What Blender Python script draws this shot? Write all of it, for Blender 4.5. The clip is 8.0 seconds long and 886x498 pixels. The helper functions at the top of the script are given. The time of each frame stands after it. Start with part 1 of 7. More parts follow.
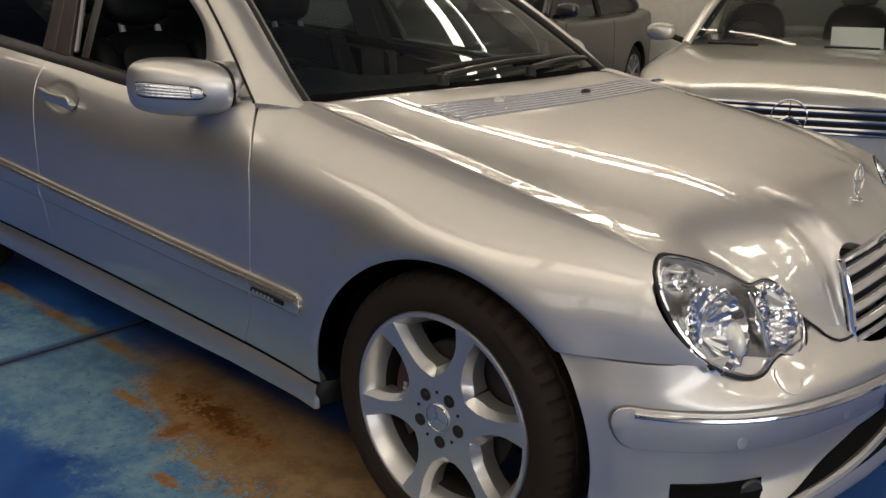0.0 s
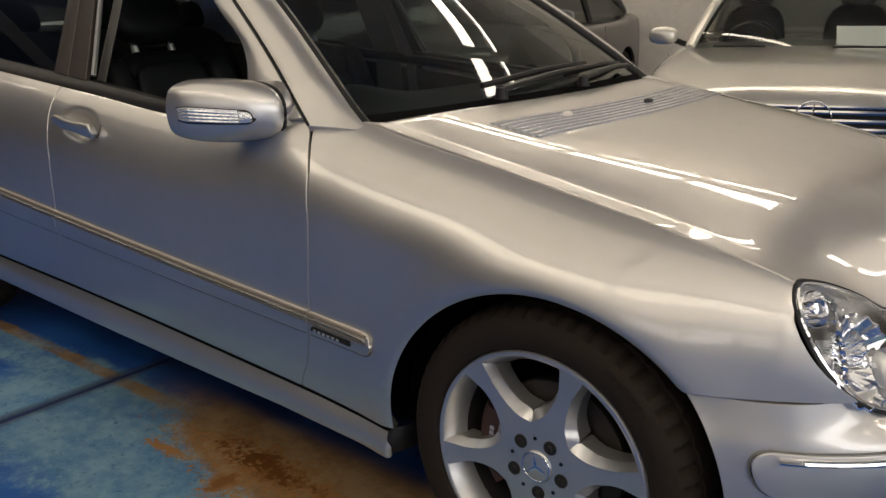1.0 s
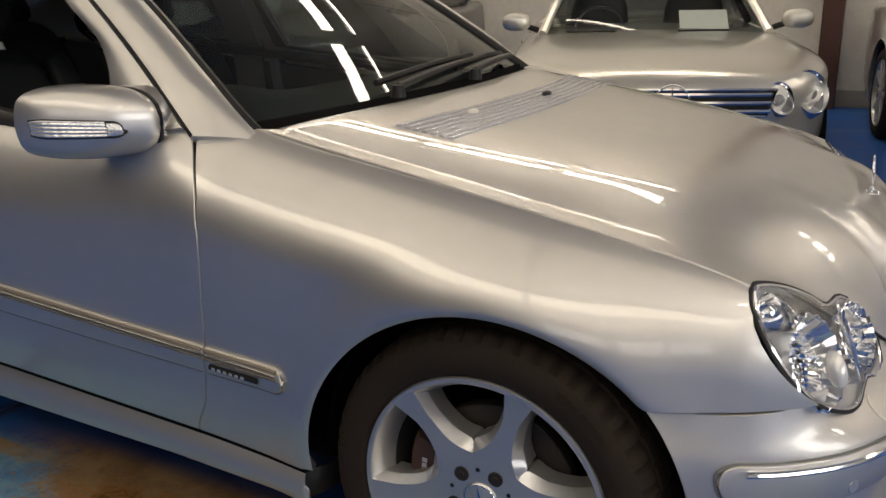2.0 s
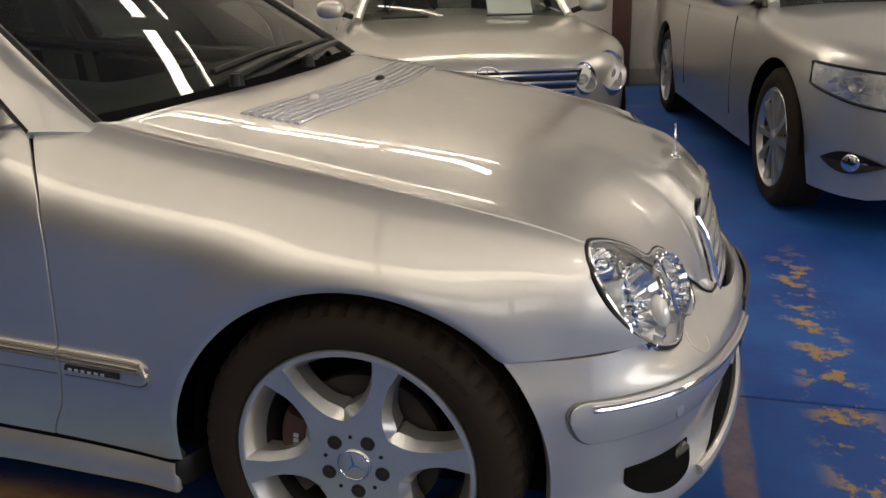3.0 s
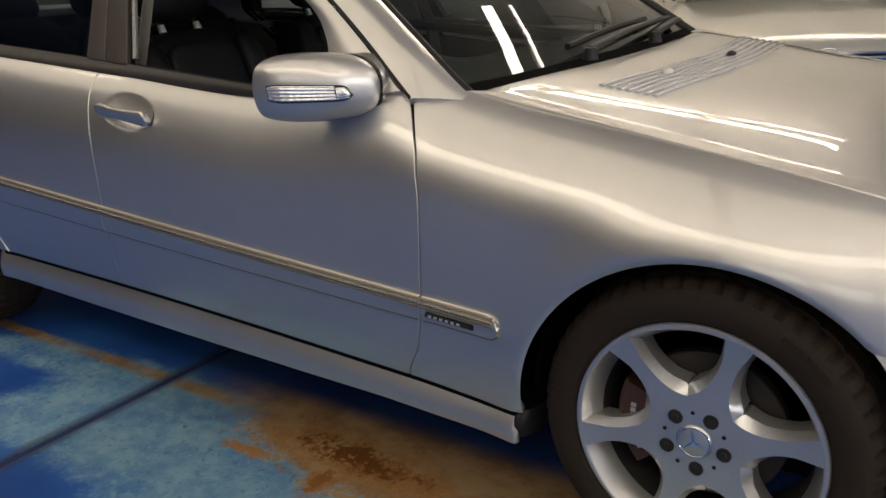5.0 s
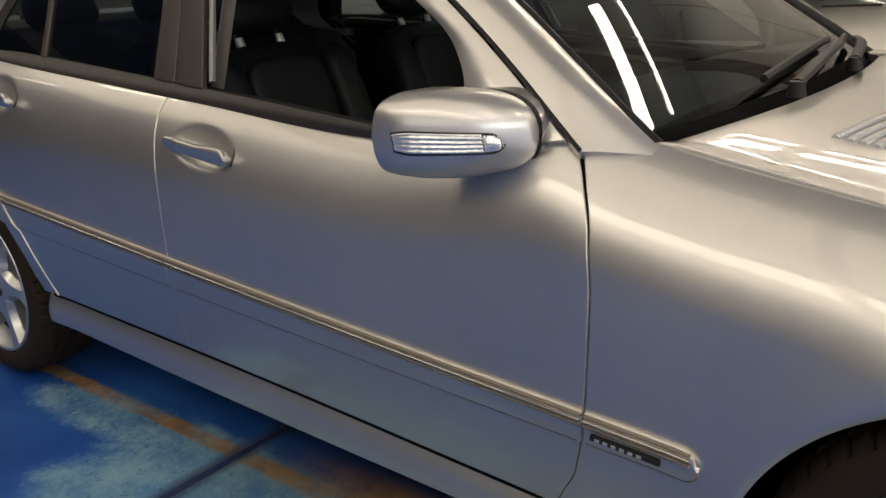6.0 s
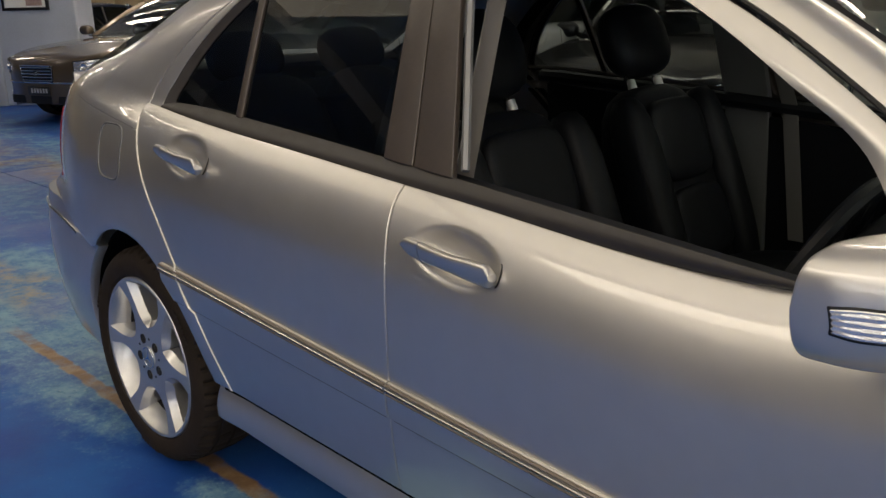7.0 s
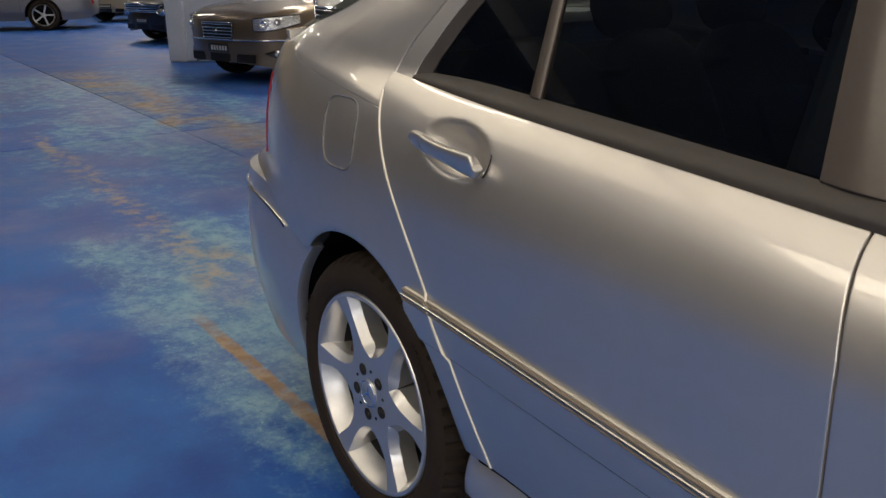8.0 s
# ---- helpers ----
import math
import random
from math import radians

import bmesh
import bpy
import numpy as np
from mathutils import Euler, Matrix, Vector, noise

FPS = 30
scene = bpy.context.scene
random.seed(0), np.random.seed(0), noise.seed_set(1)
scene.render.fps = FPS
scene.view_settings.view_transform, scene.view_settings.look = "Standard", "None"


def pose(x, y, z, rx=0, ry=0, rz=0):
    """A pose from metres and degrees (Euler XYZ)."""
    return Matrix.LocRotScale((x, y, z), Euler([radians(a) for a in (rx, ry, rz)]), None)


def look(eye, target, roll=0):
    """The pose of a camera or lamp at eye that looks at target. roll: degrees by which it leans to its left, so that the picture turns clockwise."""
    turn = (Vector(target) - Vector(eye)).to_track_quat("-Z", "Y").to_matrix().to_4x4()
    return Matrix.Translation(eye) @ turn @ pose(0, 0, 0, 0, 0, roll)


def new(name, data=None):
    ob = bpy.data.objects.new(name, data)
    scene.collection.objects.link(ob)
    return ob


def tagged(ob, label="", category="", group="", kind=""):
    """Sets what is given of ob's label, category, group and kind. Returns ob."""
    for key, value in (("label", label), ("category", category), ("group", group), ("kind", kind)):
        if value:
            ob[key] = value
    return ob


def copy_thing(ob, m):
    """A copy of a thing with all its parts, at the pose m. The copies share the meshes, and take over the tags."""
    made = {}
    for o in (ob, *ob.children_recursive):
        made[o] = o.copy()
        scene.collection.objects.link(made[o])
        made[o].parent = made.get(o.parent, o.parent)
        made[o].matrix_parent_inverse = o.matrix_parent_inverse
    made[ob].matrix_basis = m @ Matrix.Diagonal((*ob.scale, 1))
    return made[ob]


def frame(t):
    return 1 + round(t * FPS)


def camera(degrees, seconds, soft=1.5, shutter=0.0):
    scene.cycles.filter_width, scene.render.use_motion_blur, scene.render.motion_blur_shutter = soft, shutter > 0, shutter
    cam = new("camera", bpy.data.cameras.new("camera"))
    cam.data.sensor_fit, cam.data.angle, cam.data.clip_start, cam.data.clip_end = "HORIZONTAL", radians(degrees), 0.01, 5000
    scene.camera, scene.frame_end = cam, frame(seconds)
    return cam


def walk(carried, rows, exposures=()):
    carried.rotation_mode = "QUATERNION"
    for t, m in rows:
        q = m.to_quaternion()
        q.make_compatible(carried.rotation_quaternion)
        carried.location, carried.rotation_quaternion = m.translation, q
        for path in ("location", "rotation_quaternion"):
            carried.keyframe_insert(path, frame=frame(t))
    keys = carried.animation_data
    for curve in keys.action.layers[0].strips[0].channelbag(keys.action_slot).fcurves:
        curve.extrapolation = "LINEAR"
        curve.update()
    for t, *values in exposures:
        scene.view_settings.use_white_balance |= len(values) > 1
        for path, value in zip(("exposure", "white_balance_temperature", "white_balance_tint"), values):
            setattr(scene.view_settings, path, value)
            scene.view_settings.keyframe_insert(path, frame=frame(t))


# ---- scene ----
import functools
cam = camera(55.0, 8.0)
PATH = [
    (0, (1.082, -2.051, 1.186), (-0.161, -0.596, 0.604), 0.9),
    (0.5, (0.931, -2.088, 1.188), (-0.273, -0.597, 0.617), 0.8),
    (1, (0.797, -2.064, 1.179), (-0.404, -0.566, 0.62), -0.7),
    (1.5, (0.685, -2.018, 1.178), (-0.462, -0.48, 0.616), -2.0),
    (2, (0.585, -1.999, 1.187), (-0.311, -0.312, 0.595), -1.2),
    (2.2, (0.55, -1.996, 1.178), (-0.202, -0.241, 0.58), -0.6),
    (3.3, (0.572, -2.126, 1.196), (0.077, -0.293, 0.566), -1.6),
    (3.5, (0.591, -2.122, 1.175), (-0.042, -0.325, 0.567), -3.2),
    (4, (0.632, -2.19, 1.169), (-0.299, -0.532, 0.549), -5.4),
    (4.2, (0.616, -2.207, 1.173), (-0.38, -0.595, 0.532), -5.7),
    (5.3, (0.35, -2.156, 1.172), (-0.767, -0.616, 0.553), -3.1),
    (5.5, (0.261, -2.113, 1.176), (-0.864, -0.577, 0.564), -3.1),
    (6, (0.031, -1.927, 1.197), (-1.155, -0.443, 0.572), -3.0),
    (6.5, (-0.187, -1.794, 1.225), (-1.41, -0.349, 0.58), -3.6),
    (7, (-0.534, -1.808, 1.266), (-1.893, -0.45, 0.712), -1.3),
    (7.5, (-0.878, -1.748, 1.231), (-2.431, -0.605, 0.7), -1.2),
    (7.7, (-1.001, -1.751, 1.238), (-2.563, -0.625, 0.697), -0.7),
    (8, (-1.201, -1.667, 1.226), (-2.758, -0.578, 0.602), -0.6),
]
walk(cam, [(t, look(eye, target, roll)) for t, eye, target, roll in PATH], [(0, -0.12), (1, -0.08), (2, 0.05), (3.5, -0.02), (5.5, 0.2), (6.5, 0.22), (8, 0.45)])


# ---- room light ----
world = bpy.data.worlds.new("world")
scene.world = world
world.use_nodes = True
world.node_tree.nodes["Background"].inputs[0].default_value = (0.9, 0.93, 1.0, 1)
world.node_tree.nodes["Background"].inputs[1].default_value = 0.006
scene.view_settings.exposure = 0.0


# ---- materials ----
def material(name, color, rough=0.5, metal=0.0, **more):
    """A principled material; more: scale and amount of colour mottling, bump and its scale, coat, transmission, emission."""
    m = bpy.data.materials.new(name)
    m.use_nodes = True
    nt = m.node_tree
    b = nt.nodes["Principled BSDF"]
    b.inputs["Base Color"].default_value = (*color, 1)
    b.inputs["Roughness"].default_value = rough
    b.inputs["Metallic"].default_value = metal
    b.inputs["Coat Weight"].default_value = more.get("coat", 0)
    b.inputs["Coat Roughness"].default_value = more.get("coat_rough", 0.03)
    b.inputs["Transmission Weight"].default_value = more.get("trans", 0)
    b.inputs["IOR"].default_value = more.get("ior", 1.5)
    if "emit" in more:
        b.inputs["Emission Color"].default_value = (*more["emit"], 1)
        b.inputs["Emission Strength"].default_value = more["power"]
    tc = nt.nodes.new("ShaderNodeTexCoord")
    if more.get("mottle"):
        n1, n2 = nt.nodes.new("ShaderNodeTexNoise"), nt.nodes.new("ShaderNodeTexNoise")
        n1.inputs["Scale"].default_value = more.get("scale", 3)
        n1.inputs["Detail"].default_value = 6
        n2.inputs["Scale"].default_value = more.get("scale", 3) * 14
        add = nt.nodes.new("ShaderNodeMath")
        add.operation = "ADD"
        ramp = nt.nodes.new("ShaderNodeMapRange")
        ramp.inputs["From Min"].default_value, ramp.inputs["From Max"].default_value = 0.7, 1.3
        a = more["mottle"]
        ramp.inputs["To Min"].default_value, ramp.inputs["To Max"].default_value = 1 - a, 1 + a
        mix = nt.nodes.new("ShaderNodeVectorMath")
        mix.operation = "SCALE"
        mix.inputs[0].default_value = color
        for n in (n1, n2):
            nt.links.new(tc.outputs["Object"], n.inputs["Vector"])
        nt.links.new(n1.outputs["Fac"], add.inputs[0])
        nt.links.new(n2.outputs["Fac"], add.inputs[1])
        nt.links.new(add.outputs[0], ramp.inputs["Value"])
        nt.links.new(ramp.outputs[0], mix.inputs["Scale"])
        nt.links.new(mix.outputs[0], b.inputs["Base Color"])
        rr = nt.nodes.new("ShaderNodeMapRange")
        rr.inputs["From Min"].default_value, rr.inputs["From Max"].default_value = 0.3, 0.7
        rr.inputs["To Min"].default_value, rr.inputs["To Max"].default_value = rough * 0.85, min(1, rough * 1.15)
        nt.links.new(n1.outputs["Fac"], rr.inputs["Value"])
        nt.links.new(rr.outputs[0], b.inputs["Roughness"])
    if more.get("bump"):
        n3, bp = nt.nodes.new("ShaderNodeTexNoise"), nt.nodes.new("ShaderNodeBump")
        n3.inputs["Scale"].default_value = more.get("bump_scale", 60)
        n3.inputs["Detail"].default_value = 4
        bp.inputs["Strength"].default_value = more["bump"]
        bp.inputs["Distance"].default_value = more.get("bump_depth", 0.002)
        nt.links.new(tc.outputs["Object"], n3.inputs["Vector"])
        nt.links.new(n3.outputs["Fac"], bp.inputs["Height"])
        nt.links.new(bp.outputs[0], b.inputs["Normal"])
    return m


PAINT = material("silver_paint", (0.58, 0.56, 0.53), 0.39, 0.85, coat=1.0, coat_rough=0.015, mottle=0.025, scale=1.5)
PAINT.node_tree.nodes["Principled BSDF"].inputs["Coat IOR"].default_value = 1.62
SILVER2 = material("pale_silver_paint", (0.62, 0.60, 0.55), 0.34, 0.75, coat=1.0, coat_rough=0.03)
SILVER3 = material("grey_silver_paint", (0.58, 0.57, 0.55), 0.34, 0.8, coat=1.0, coat_rough=0.03)
BLACKP = material("black_paint", (0.012, 0.012, 0.015), 0.3, 0.0, coat=1.0)
DARKGP = material("slate_paint", (0.16, 0.16, 0.17), 0.35, 0.6, coat=1.0)
WHITEP = material("white_paint", (0.75, 0.75, 0.74), 0.35, 0.0, coat=0.8)
BRONZEP = material("bronze_paint", (0.16, 0.12, 0.08), 0.35, 0.7, coat=1.0)
CHROME = material("chrome", (0.86, 0.86, 0.87), 0.07, 1.0)
STRIPM = material("dull_chrome", (0.62, 0.60, 0.57), 0.22, 1.0)
RIMMAT = material("wheel_silver", (0.56, 0.555, 0.545), 0.34, 0.80, coat=0.5, coat_rough=0.08, mottle=0.04, scale=12)
RUBBER = material("tyre_rubber", (0.021, 0.015, 0.011), 0.85, 0.0, mottle=0.2, scale=20, bump=0.2, bump_scale=150)
RUBBER.node_tree.nodes["Principled BSDF"].inputs["Specular IOR Level"].default_value = 0.2
BLACK = material("black_plastic", (0.009, 0.009, 0.010), 0.45, 0.0, bump=0.1, bump_scale=300)
TRIM = material("pillar_trim", (0.045, 0.034, 0.027), 0.42, 0.0, mottle=0.1, scale=6, coat=0.3, coat_rough=0.15)
SEAL = material("window_seal", (0.03, 0.026, 0.024), 0.5, 0.0, mottle=0.15, scale=30)
# near-black for the underbody, and for sheets that stand for shade in gaps
DARK = material("underbody_and_gap_shade", (0.006, 0.006, 0.006), 0.95)
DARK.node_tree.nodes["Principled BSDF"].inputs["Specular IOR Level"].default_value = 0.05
LEATHER = material("black_leather", (0.007, 0.008, 0.011), 0.5, 0.0, mottle=0.15, scale=10, bump=0.3, bump_scale=220)
LEATHER.node_tree.nodes["Principled BSDF"].inputs["Specular IOR Level"].default_value = 0.3
BLACK.node_tree.nodes["Principled BSDF"].inputs["Specular IOR Level"].default_value = 0.3
COLLAR = material("post_collar", (0.8, 0.8, 0.78), 0.35, 0.4)
CARPET = material("black_carpet", (0.012, 0.012, 0.013), 0.95, 0.0, bump=0.5, bump_scale=300)
HEADLINER = material("grey_headliner", (0.3, 0.29, 0.27), 0.9, 0.0, mottle=0.06, scale=20)
# brake brown, darkened for the shade behind the spokes
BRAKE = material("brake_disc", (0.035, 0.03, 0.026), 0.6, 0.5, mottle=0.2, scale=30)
CALIPER = material("caliper_brown", (0.07, 0.035, 0.025), 0.5, 0.2, mottle=0.2, scale=25)
REFLECT = material("lamp_reflector", (0.9, 0.9, 0.92), 0.06, 1.0)
LETTER = material("pale_lettering", (0.55, 0.55, 0.55), 0.4, 0.5)
RED = material("red_lens", (0.25, 0.008, 0.01), 0.12, 0.0, coat=1.0)
PAPER = material("paper", (0.8, 0.79, 0.76), 0.7, 0.0, mottle=0.03, scale=6)
PLATE = material("plate_black", (0.02, 0.02, 0.02), 0.3, 0.0, coat=0.5)
WALLM = material("painted_wall", (0.60, 0.57, 0.52), 0.7, 0.0, mottle=0.06, scale=1.2, bump=0.25, bump_scale=30)
BEIGE = material("beige_wall", (0.58, 0.47, 0.30), 0.7, 0.0, mottle=0.06, scale=1.0, bump=0.2, bump_scale=30)
CEILM = material("ceiling_panel", (0.66, 0.63, 0.58), 0.8, 0.0, mottle=0.08, scale=0.8)
COLM = material("column_paint", (0.46, 0.50, 0.58), 0.6, 0.0, mottle=0.06, scale=3, bump=0.2, bump_scale=40)
POSTM = material("brown_post_paint", (0.09, 0.04, 0.03), 0.55, 0.0, mottle=0.1, scale=5)
TUBE = material("lit_tube", (1, 1, 1), 0.4, 0.0, emit=(1.0, 0.885, 0.71), power=17.0)
TRAY = material("lit_diffuser", (1, 1, 1), 0.4, 0.0, emit=(1.0, 0.885, 0.71), power=18.0)
FIXTURE = material("white_fixture", (0.75, 0.74, 0.72), 0.5, 0.0)
SKYPANEL = material("bright_window", (1, 1, 1), 0.4, 0.0, emit=(1.0, 0.945, 0.865), power=1.9)
ROOFLIGHT = material("translucent_roof_sheet", (0.8, 0.8, 0.78), 0.5, 0.0, emit=(1.0, 0.87, 0.68), power=3.4)
# weak glow for roof sheets added out of view as fill light
DIMROOF = material("dim_fill_sheet", (0.7, 0.68, 0.62), 0.5, 0.0, emit=(1.0, 0.86, 0.64), power=0.9)
# cool glow of the added end wall panel that fills the car's front
EASTFILL = material("end_fill_glow", (1, 1, 1), 0.4, 0.0, emit=(1.0, 0.98, 0.95), power=4.0)


def glass(name, tint, rough=0.0):
    """Thin tinted glass: see-through, with a clear mirror sheen by Fresnel."""
    m = bpy.data.materials.new(name)
    m.use_nodes = True
    nt = m.node_tree
    nt.nodes.remove(nt.nodes["Principled BSDF"])
    out = nt.nodes["Material Output"]
    t, g, f, mix = (nt.nodes.new("ShaderNode" + k) for k in ("BsdfTransparent", "BsdfGlossy", "LayerWeight", "MixShader"))
    t.inputs["Color"].default_value = (*tint, 1)
    g.inputs["Roughness"].default_value = rough
    f.inputs["Blend"].default_value = 0.5
    power, scale = nt.nodes.new("ShaderNodeMath"), nt.nodes.new("ShaderNodeMath")
    power.operation, scale.operation = "POWER", "MULTIPLY_ADD"
    power.inputs[1].default_value = 5.0
    scale.inputs[1].default_value, scale.inputs[2].default_value = 0.95, 0.05
    nt.links.new(f.outputs["Facing"], power.inputs[0])
    nt.links.new(power.outputs[0], scale.inputs[0])
    nt.links.new(scale.outputs[0], mix.inputs[0])
    nt.links.new(t.outputs[0], mix.inputs[1])
    nt.links.new(g.outputs[0], mix.inputs[2])
    nt.links.new(mix.outputs[0], out.inputs["Surface"])
    return m


GLASS = glass("window_glass", (0.36, 0.41, 0.40))
TINTED = glass("tinted_glass", (0.15, 0.17, 0.17))
PALEGLASS = glass("pale_glass", (0.72, 0.76, 0.75))
CLEAR = glass("clear_lens", (0.93, 0.94, 0.95))


def floor_material():
    """Blue painted concrete, worn to pale blue and tan, with a rusty patch beside the car and a tan guide line."""
    m = bpy.data.materials.new("painted_floor")
    m.use_nodes = True
    nt = m.node_tree
    L = nt.links.new
    b = nt.nodes["Principled BSDF"]
    geo = nt.nodes.new("ShaderNodeNewGeometry")
    sep = nt.nodes.new("ShaderNodeSeparateXYZ")
    L(geo.outputs["Position"], sep.inputs[0])

    def noise_node(scale, detail=8, rough=0.6, stretch=(1, 1, 1)):
        mp = nt.nodes.new("ShaderNodeMapping")
        mp.inputs["Scale"].default_value = stretch
        n = nt.nodes.new("ShaderNodeTexNoise")
        n.inputs["Scale"].default_value, n.inputs["Detail"].default_value, n.inputs["Roughness"].default_value = scale, detail, rough
        L(geo.outputs["Position"], mp.inputs[0])
        L(mp.outputs[0], n.inputs["Vector"])
        return n.outputs["Fac"]

    def ramp(src, lo, hi, a=0.0, c=1.0):
        r = nt.nodes.new("ShaderNodeMapRange")
        r.interpolation_type = "SMOOTHSTEP"
        for k, v in (("From Min", lo), ("From Max", hi), ("To Min", a), ("To Max", c)):
            r.inputs[k].default_value = v
        L(src, r.inputs["Value"])
        return r.outputs[0]

    def op(kind, x, y):
        n = nt.nodes.new("ShaderNodeMath")
        n.operation = kind
        for k, v in enumerate((x, y)):
            if isinstance(v, (int, float)):
                n.inputs[k].default_value = v
            else:
                L(v, n.inputs[k])
        return n.outputs[0]

    def mix(fac, a, c):
        n = nt.nodes.new("ShaderNodeMix")
        n.data_type = "RGBA"
        L(fac, n.inputs["Factor"])
        for k, v in (("A", a), ("B", c)):
            s = [i for i in n.inputs if i.name == k and i.type == "RGBA"][0]
            if isinstance(v, tuple):
                s.default_value = (*v, 1)
            else:
                L(v, s)
        return [o for o in n.outputs if o.type == "RGBA"][0]

    def band(src, centre, half, soft):
        """1 inside centre +- half, falling to 0 over soft."""
        d = op("ABSOLUTE", op("SUBTRACT", src, centre), 0)
        return ramp(d, half, half + soft, 1.0, 0.0)

    X, Y = sep.outputs["X"], sep.outputs["Y"]
    big, mid, fine, grit = noise_node(0.55), noise_node(2.2, 10, 0.65), noise_node(9, 10, 0.7), noise_node(60, 6, 0.7)
    soft = noise_node(1.4, 4, 0.5, (0.5, 1.0, 1.0))
    blue = mix(ramp(mid, 0.35, 0.65), (0.010, 0.056, 0.27), (0.020, 0.105, 0.37))
    blue = mix(op("MULTIPLY", ramp(soft, 0.48, 0.74), 0.28), blue, (0.06, 0.145, 0.36))
    pale = mix(ramp(fine, 0.36, 0.64), (0.085, 0.205, 0.36), (0.19, 0.335, 0.43))
    spread = lambda k1, k2, k3: op("ADD", op("MULTIPLY", op("SUBTRACT", mid, 0.5), k1), op("ADD", op("MULTIPLY", op("SUBTRACT", fine, 0.5), k2), op("MULTIPLY", op("SUBTRACT", grit, 0.5), k3)))
    # paint worn to pale turquoise: along the guide line, beside the front wheel, behind the car and far off
    zones = [op("MULTIPLY", op("MULTIPLY", band(Y, -0.80, 0.04, 0.15), band(X, -2.0, 0.36, 0.45)), 0.85),
             op("MULTIPLY", band(Y, -0.90, 0.16, 0.32), band(X, -0.85, 0.95, 0.5)),
             op("MULTIPLY", op("MULTIPLY", band(Y, -0.55, 0.26, 0.34), band(X, -4.2, 0.9, 1.2)), 0.72),
             op("MULTIPLY", op("MULTIPLY", band(Y, -0.15, 0.5, 0.6), band(X, -6.6, 1.6, 1.4)), 0.45),
             op("MULTIPLY", op("MULTIPLY", band(Y, 0.6, 0.5, 2.0), band(X, -10.0, 2.5, 2.0)), 0.6),
             op("MULTIPLY", op("MULTIPLY", band(X, 1.5, 0.4, 1.1), band(Y, -0.1, 0.6, 1.2)), 0.7)]
    zone = functools.reduce(lambda p, q: op("MAXIMUM", p, q), zones)
    zone = op("MULTIPLY", zone, op("MAXIMUM", ramp(Y, -0.72, -0.62, 1.0, 0.25), ramp(X, -3.2, -2.7, 1.0, 0.0)))
    wear = ramp(op("ADD", op("ADD", zone, op("MULTIPLY", op("SUBTRACT", big, 0.5), 0.5)), spread(1.1, 0.9, 0.5)), 0.34, 0.92)
    col = mix(op("MULTIPLY", wear, 0.93), blue, pale)
    # small crisp flakes where blue paint still clings and where it has chipped away
    chips = ramp(noise_node(34, 8, 0.75), 0.57, 0.61)
    col = mix(op("MULTIPLY", chips, op("ADD", op("MULTIPLY", wear, 0.75), 0.04)), col, (0.045, 0.13, 0.24))
    col = mix(op("MULTIPLY", ramp(grit, 0.58, 0.66), op("ADD", op("MULTIPLY", wear, 0.5), 0.05)), col, (0.33, 0.42, 0.43))
    # violet-grey scuffing further away
    scuff = op("MULTIPLY", ramp(noise_node(0.8, 6), 0.48, 0.66), band(X, -7.0, 2.5, 1.5))
    col = mix(op("MULTIPLY", scuff, 0.45), col, (0.17, 0.17, 0.33))
    # tan guide line with ragged edges
    wob = op("MULTIPLY", op("SUBTRACT", fine, 0.5), 0.05)
    lin = op("MULTIPLY", band(op("ADD", Y, wob), -0.730, 0.018, 0.014), ramp(op("ADD", mid, op("MULTIPLY", fine, 0.4)), 0.62, 0.84, 1.0, 0.3))
    lin = op("MULTIPLY", lin, band(X, -2.75, 1.25, 0.25))
    smear = op("MULTIPLY", op("MULTIPLY", band(op("ADD", Y, op("MULTIPLY", wob, 3.0)), -0.47, 0.03, 0.10), band(X, -6.6, 1.6, 0.8)), ramp(fine, 0.44, 0.60))
    smear = op("MAXIMUM", smear, op("MULTIPLY", op("MULTIPLY", band(Y, -0.46, 0.08, 0.14), band(X, -4.55, 0.15, 0.4)), ramp(op("ADD", mid, fine), 0.94, 1.14)))
    line2 = op("MULTIPLY", op("MULTIPLY", band(op("ADD", X, wob), 0.765, 0.028, 0.02), band(Y, -0.2, 1.3, 0.3)), ramp(fine, 0.32, 0.46))
    far = op("MULTIPLY", band(op("ADD", Y, op("MULTIPLY", mid, 1.2)), 1.5, 0.16, 0.25), band(X, -9.0, 3.5, 1.5))
    far = op("MULTIPLY", far, ramp(mid, 0.35, 0.65))
    flecks = op("MULTIPLY", op("MULTIPLY", band(X, 1.06, 0.03, 0.10), band(Y, 0.1, 1.2, 0.5)), ramp(fine, 0.52, 0.58))
    line2 = op("MAXIMUM", op("MULTIPLY", line2, 0.55), flecks)
    tan = mix(ramp(fine, 0.35, 0.65), (0.22, 0.125, 0.045), (0.36, 0.23, 0.10))
    col = mix(functools.reduce(lambda p, q: op("MAXIMUM", p, q), (op("MULTIPLY", lin, 0.92), line2, op("MULTIPLY", far, 0.7), op("MULTIPLY", smear, 0.6))), col, tan)
    # bare tan concrete beside the front wheel; the paint breaks up into islands towards the aisle
    reach = ramp(X, -1.45, -0.55, 0.0, 1.0)
    depth = op("SUBTRACT", op("ADD", op("SUBTRACT", Y, op("MULTIPLY", reach, -0.24)), 0.755), 0.0)
    bare = op("ADD", op("MULTIPLY", depth, 5.0), spread(1.5, 2.6, 4.2))
    bare = op("MULTIPLY", ramp(bare, -0.06, 0.10), op("MULTIPLY", band(Y, -0.85, 0.20, 0.10), band(X, -0.55, 0.62, 0.45)))
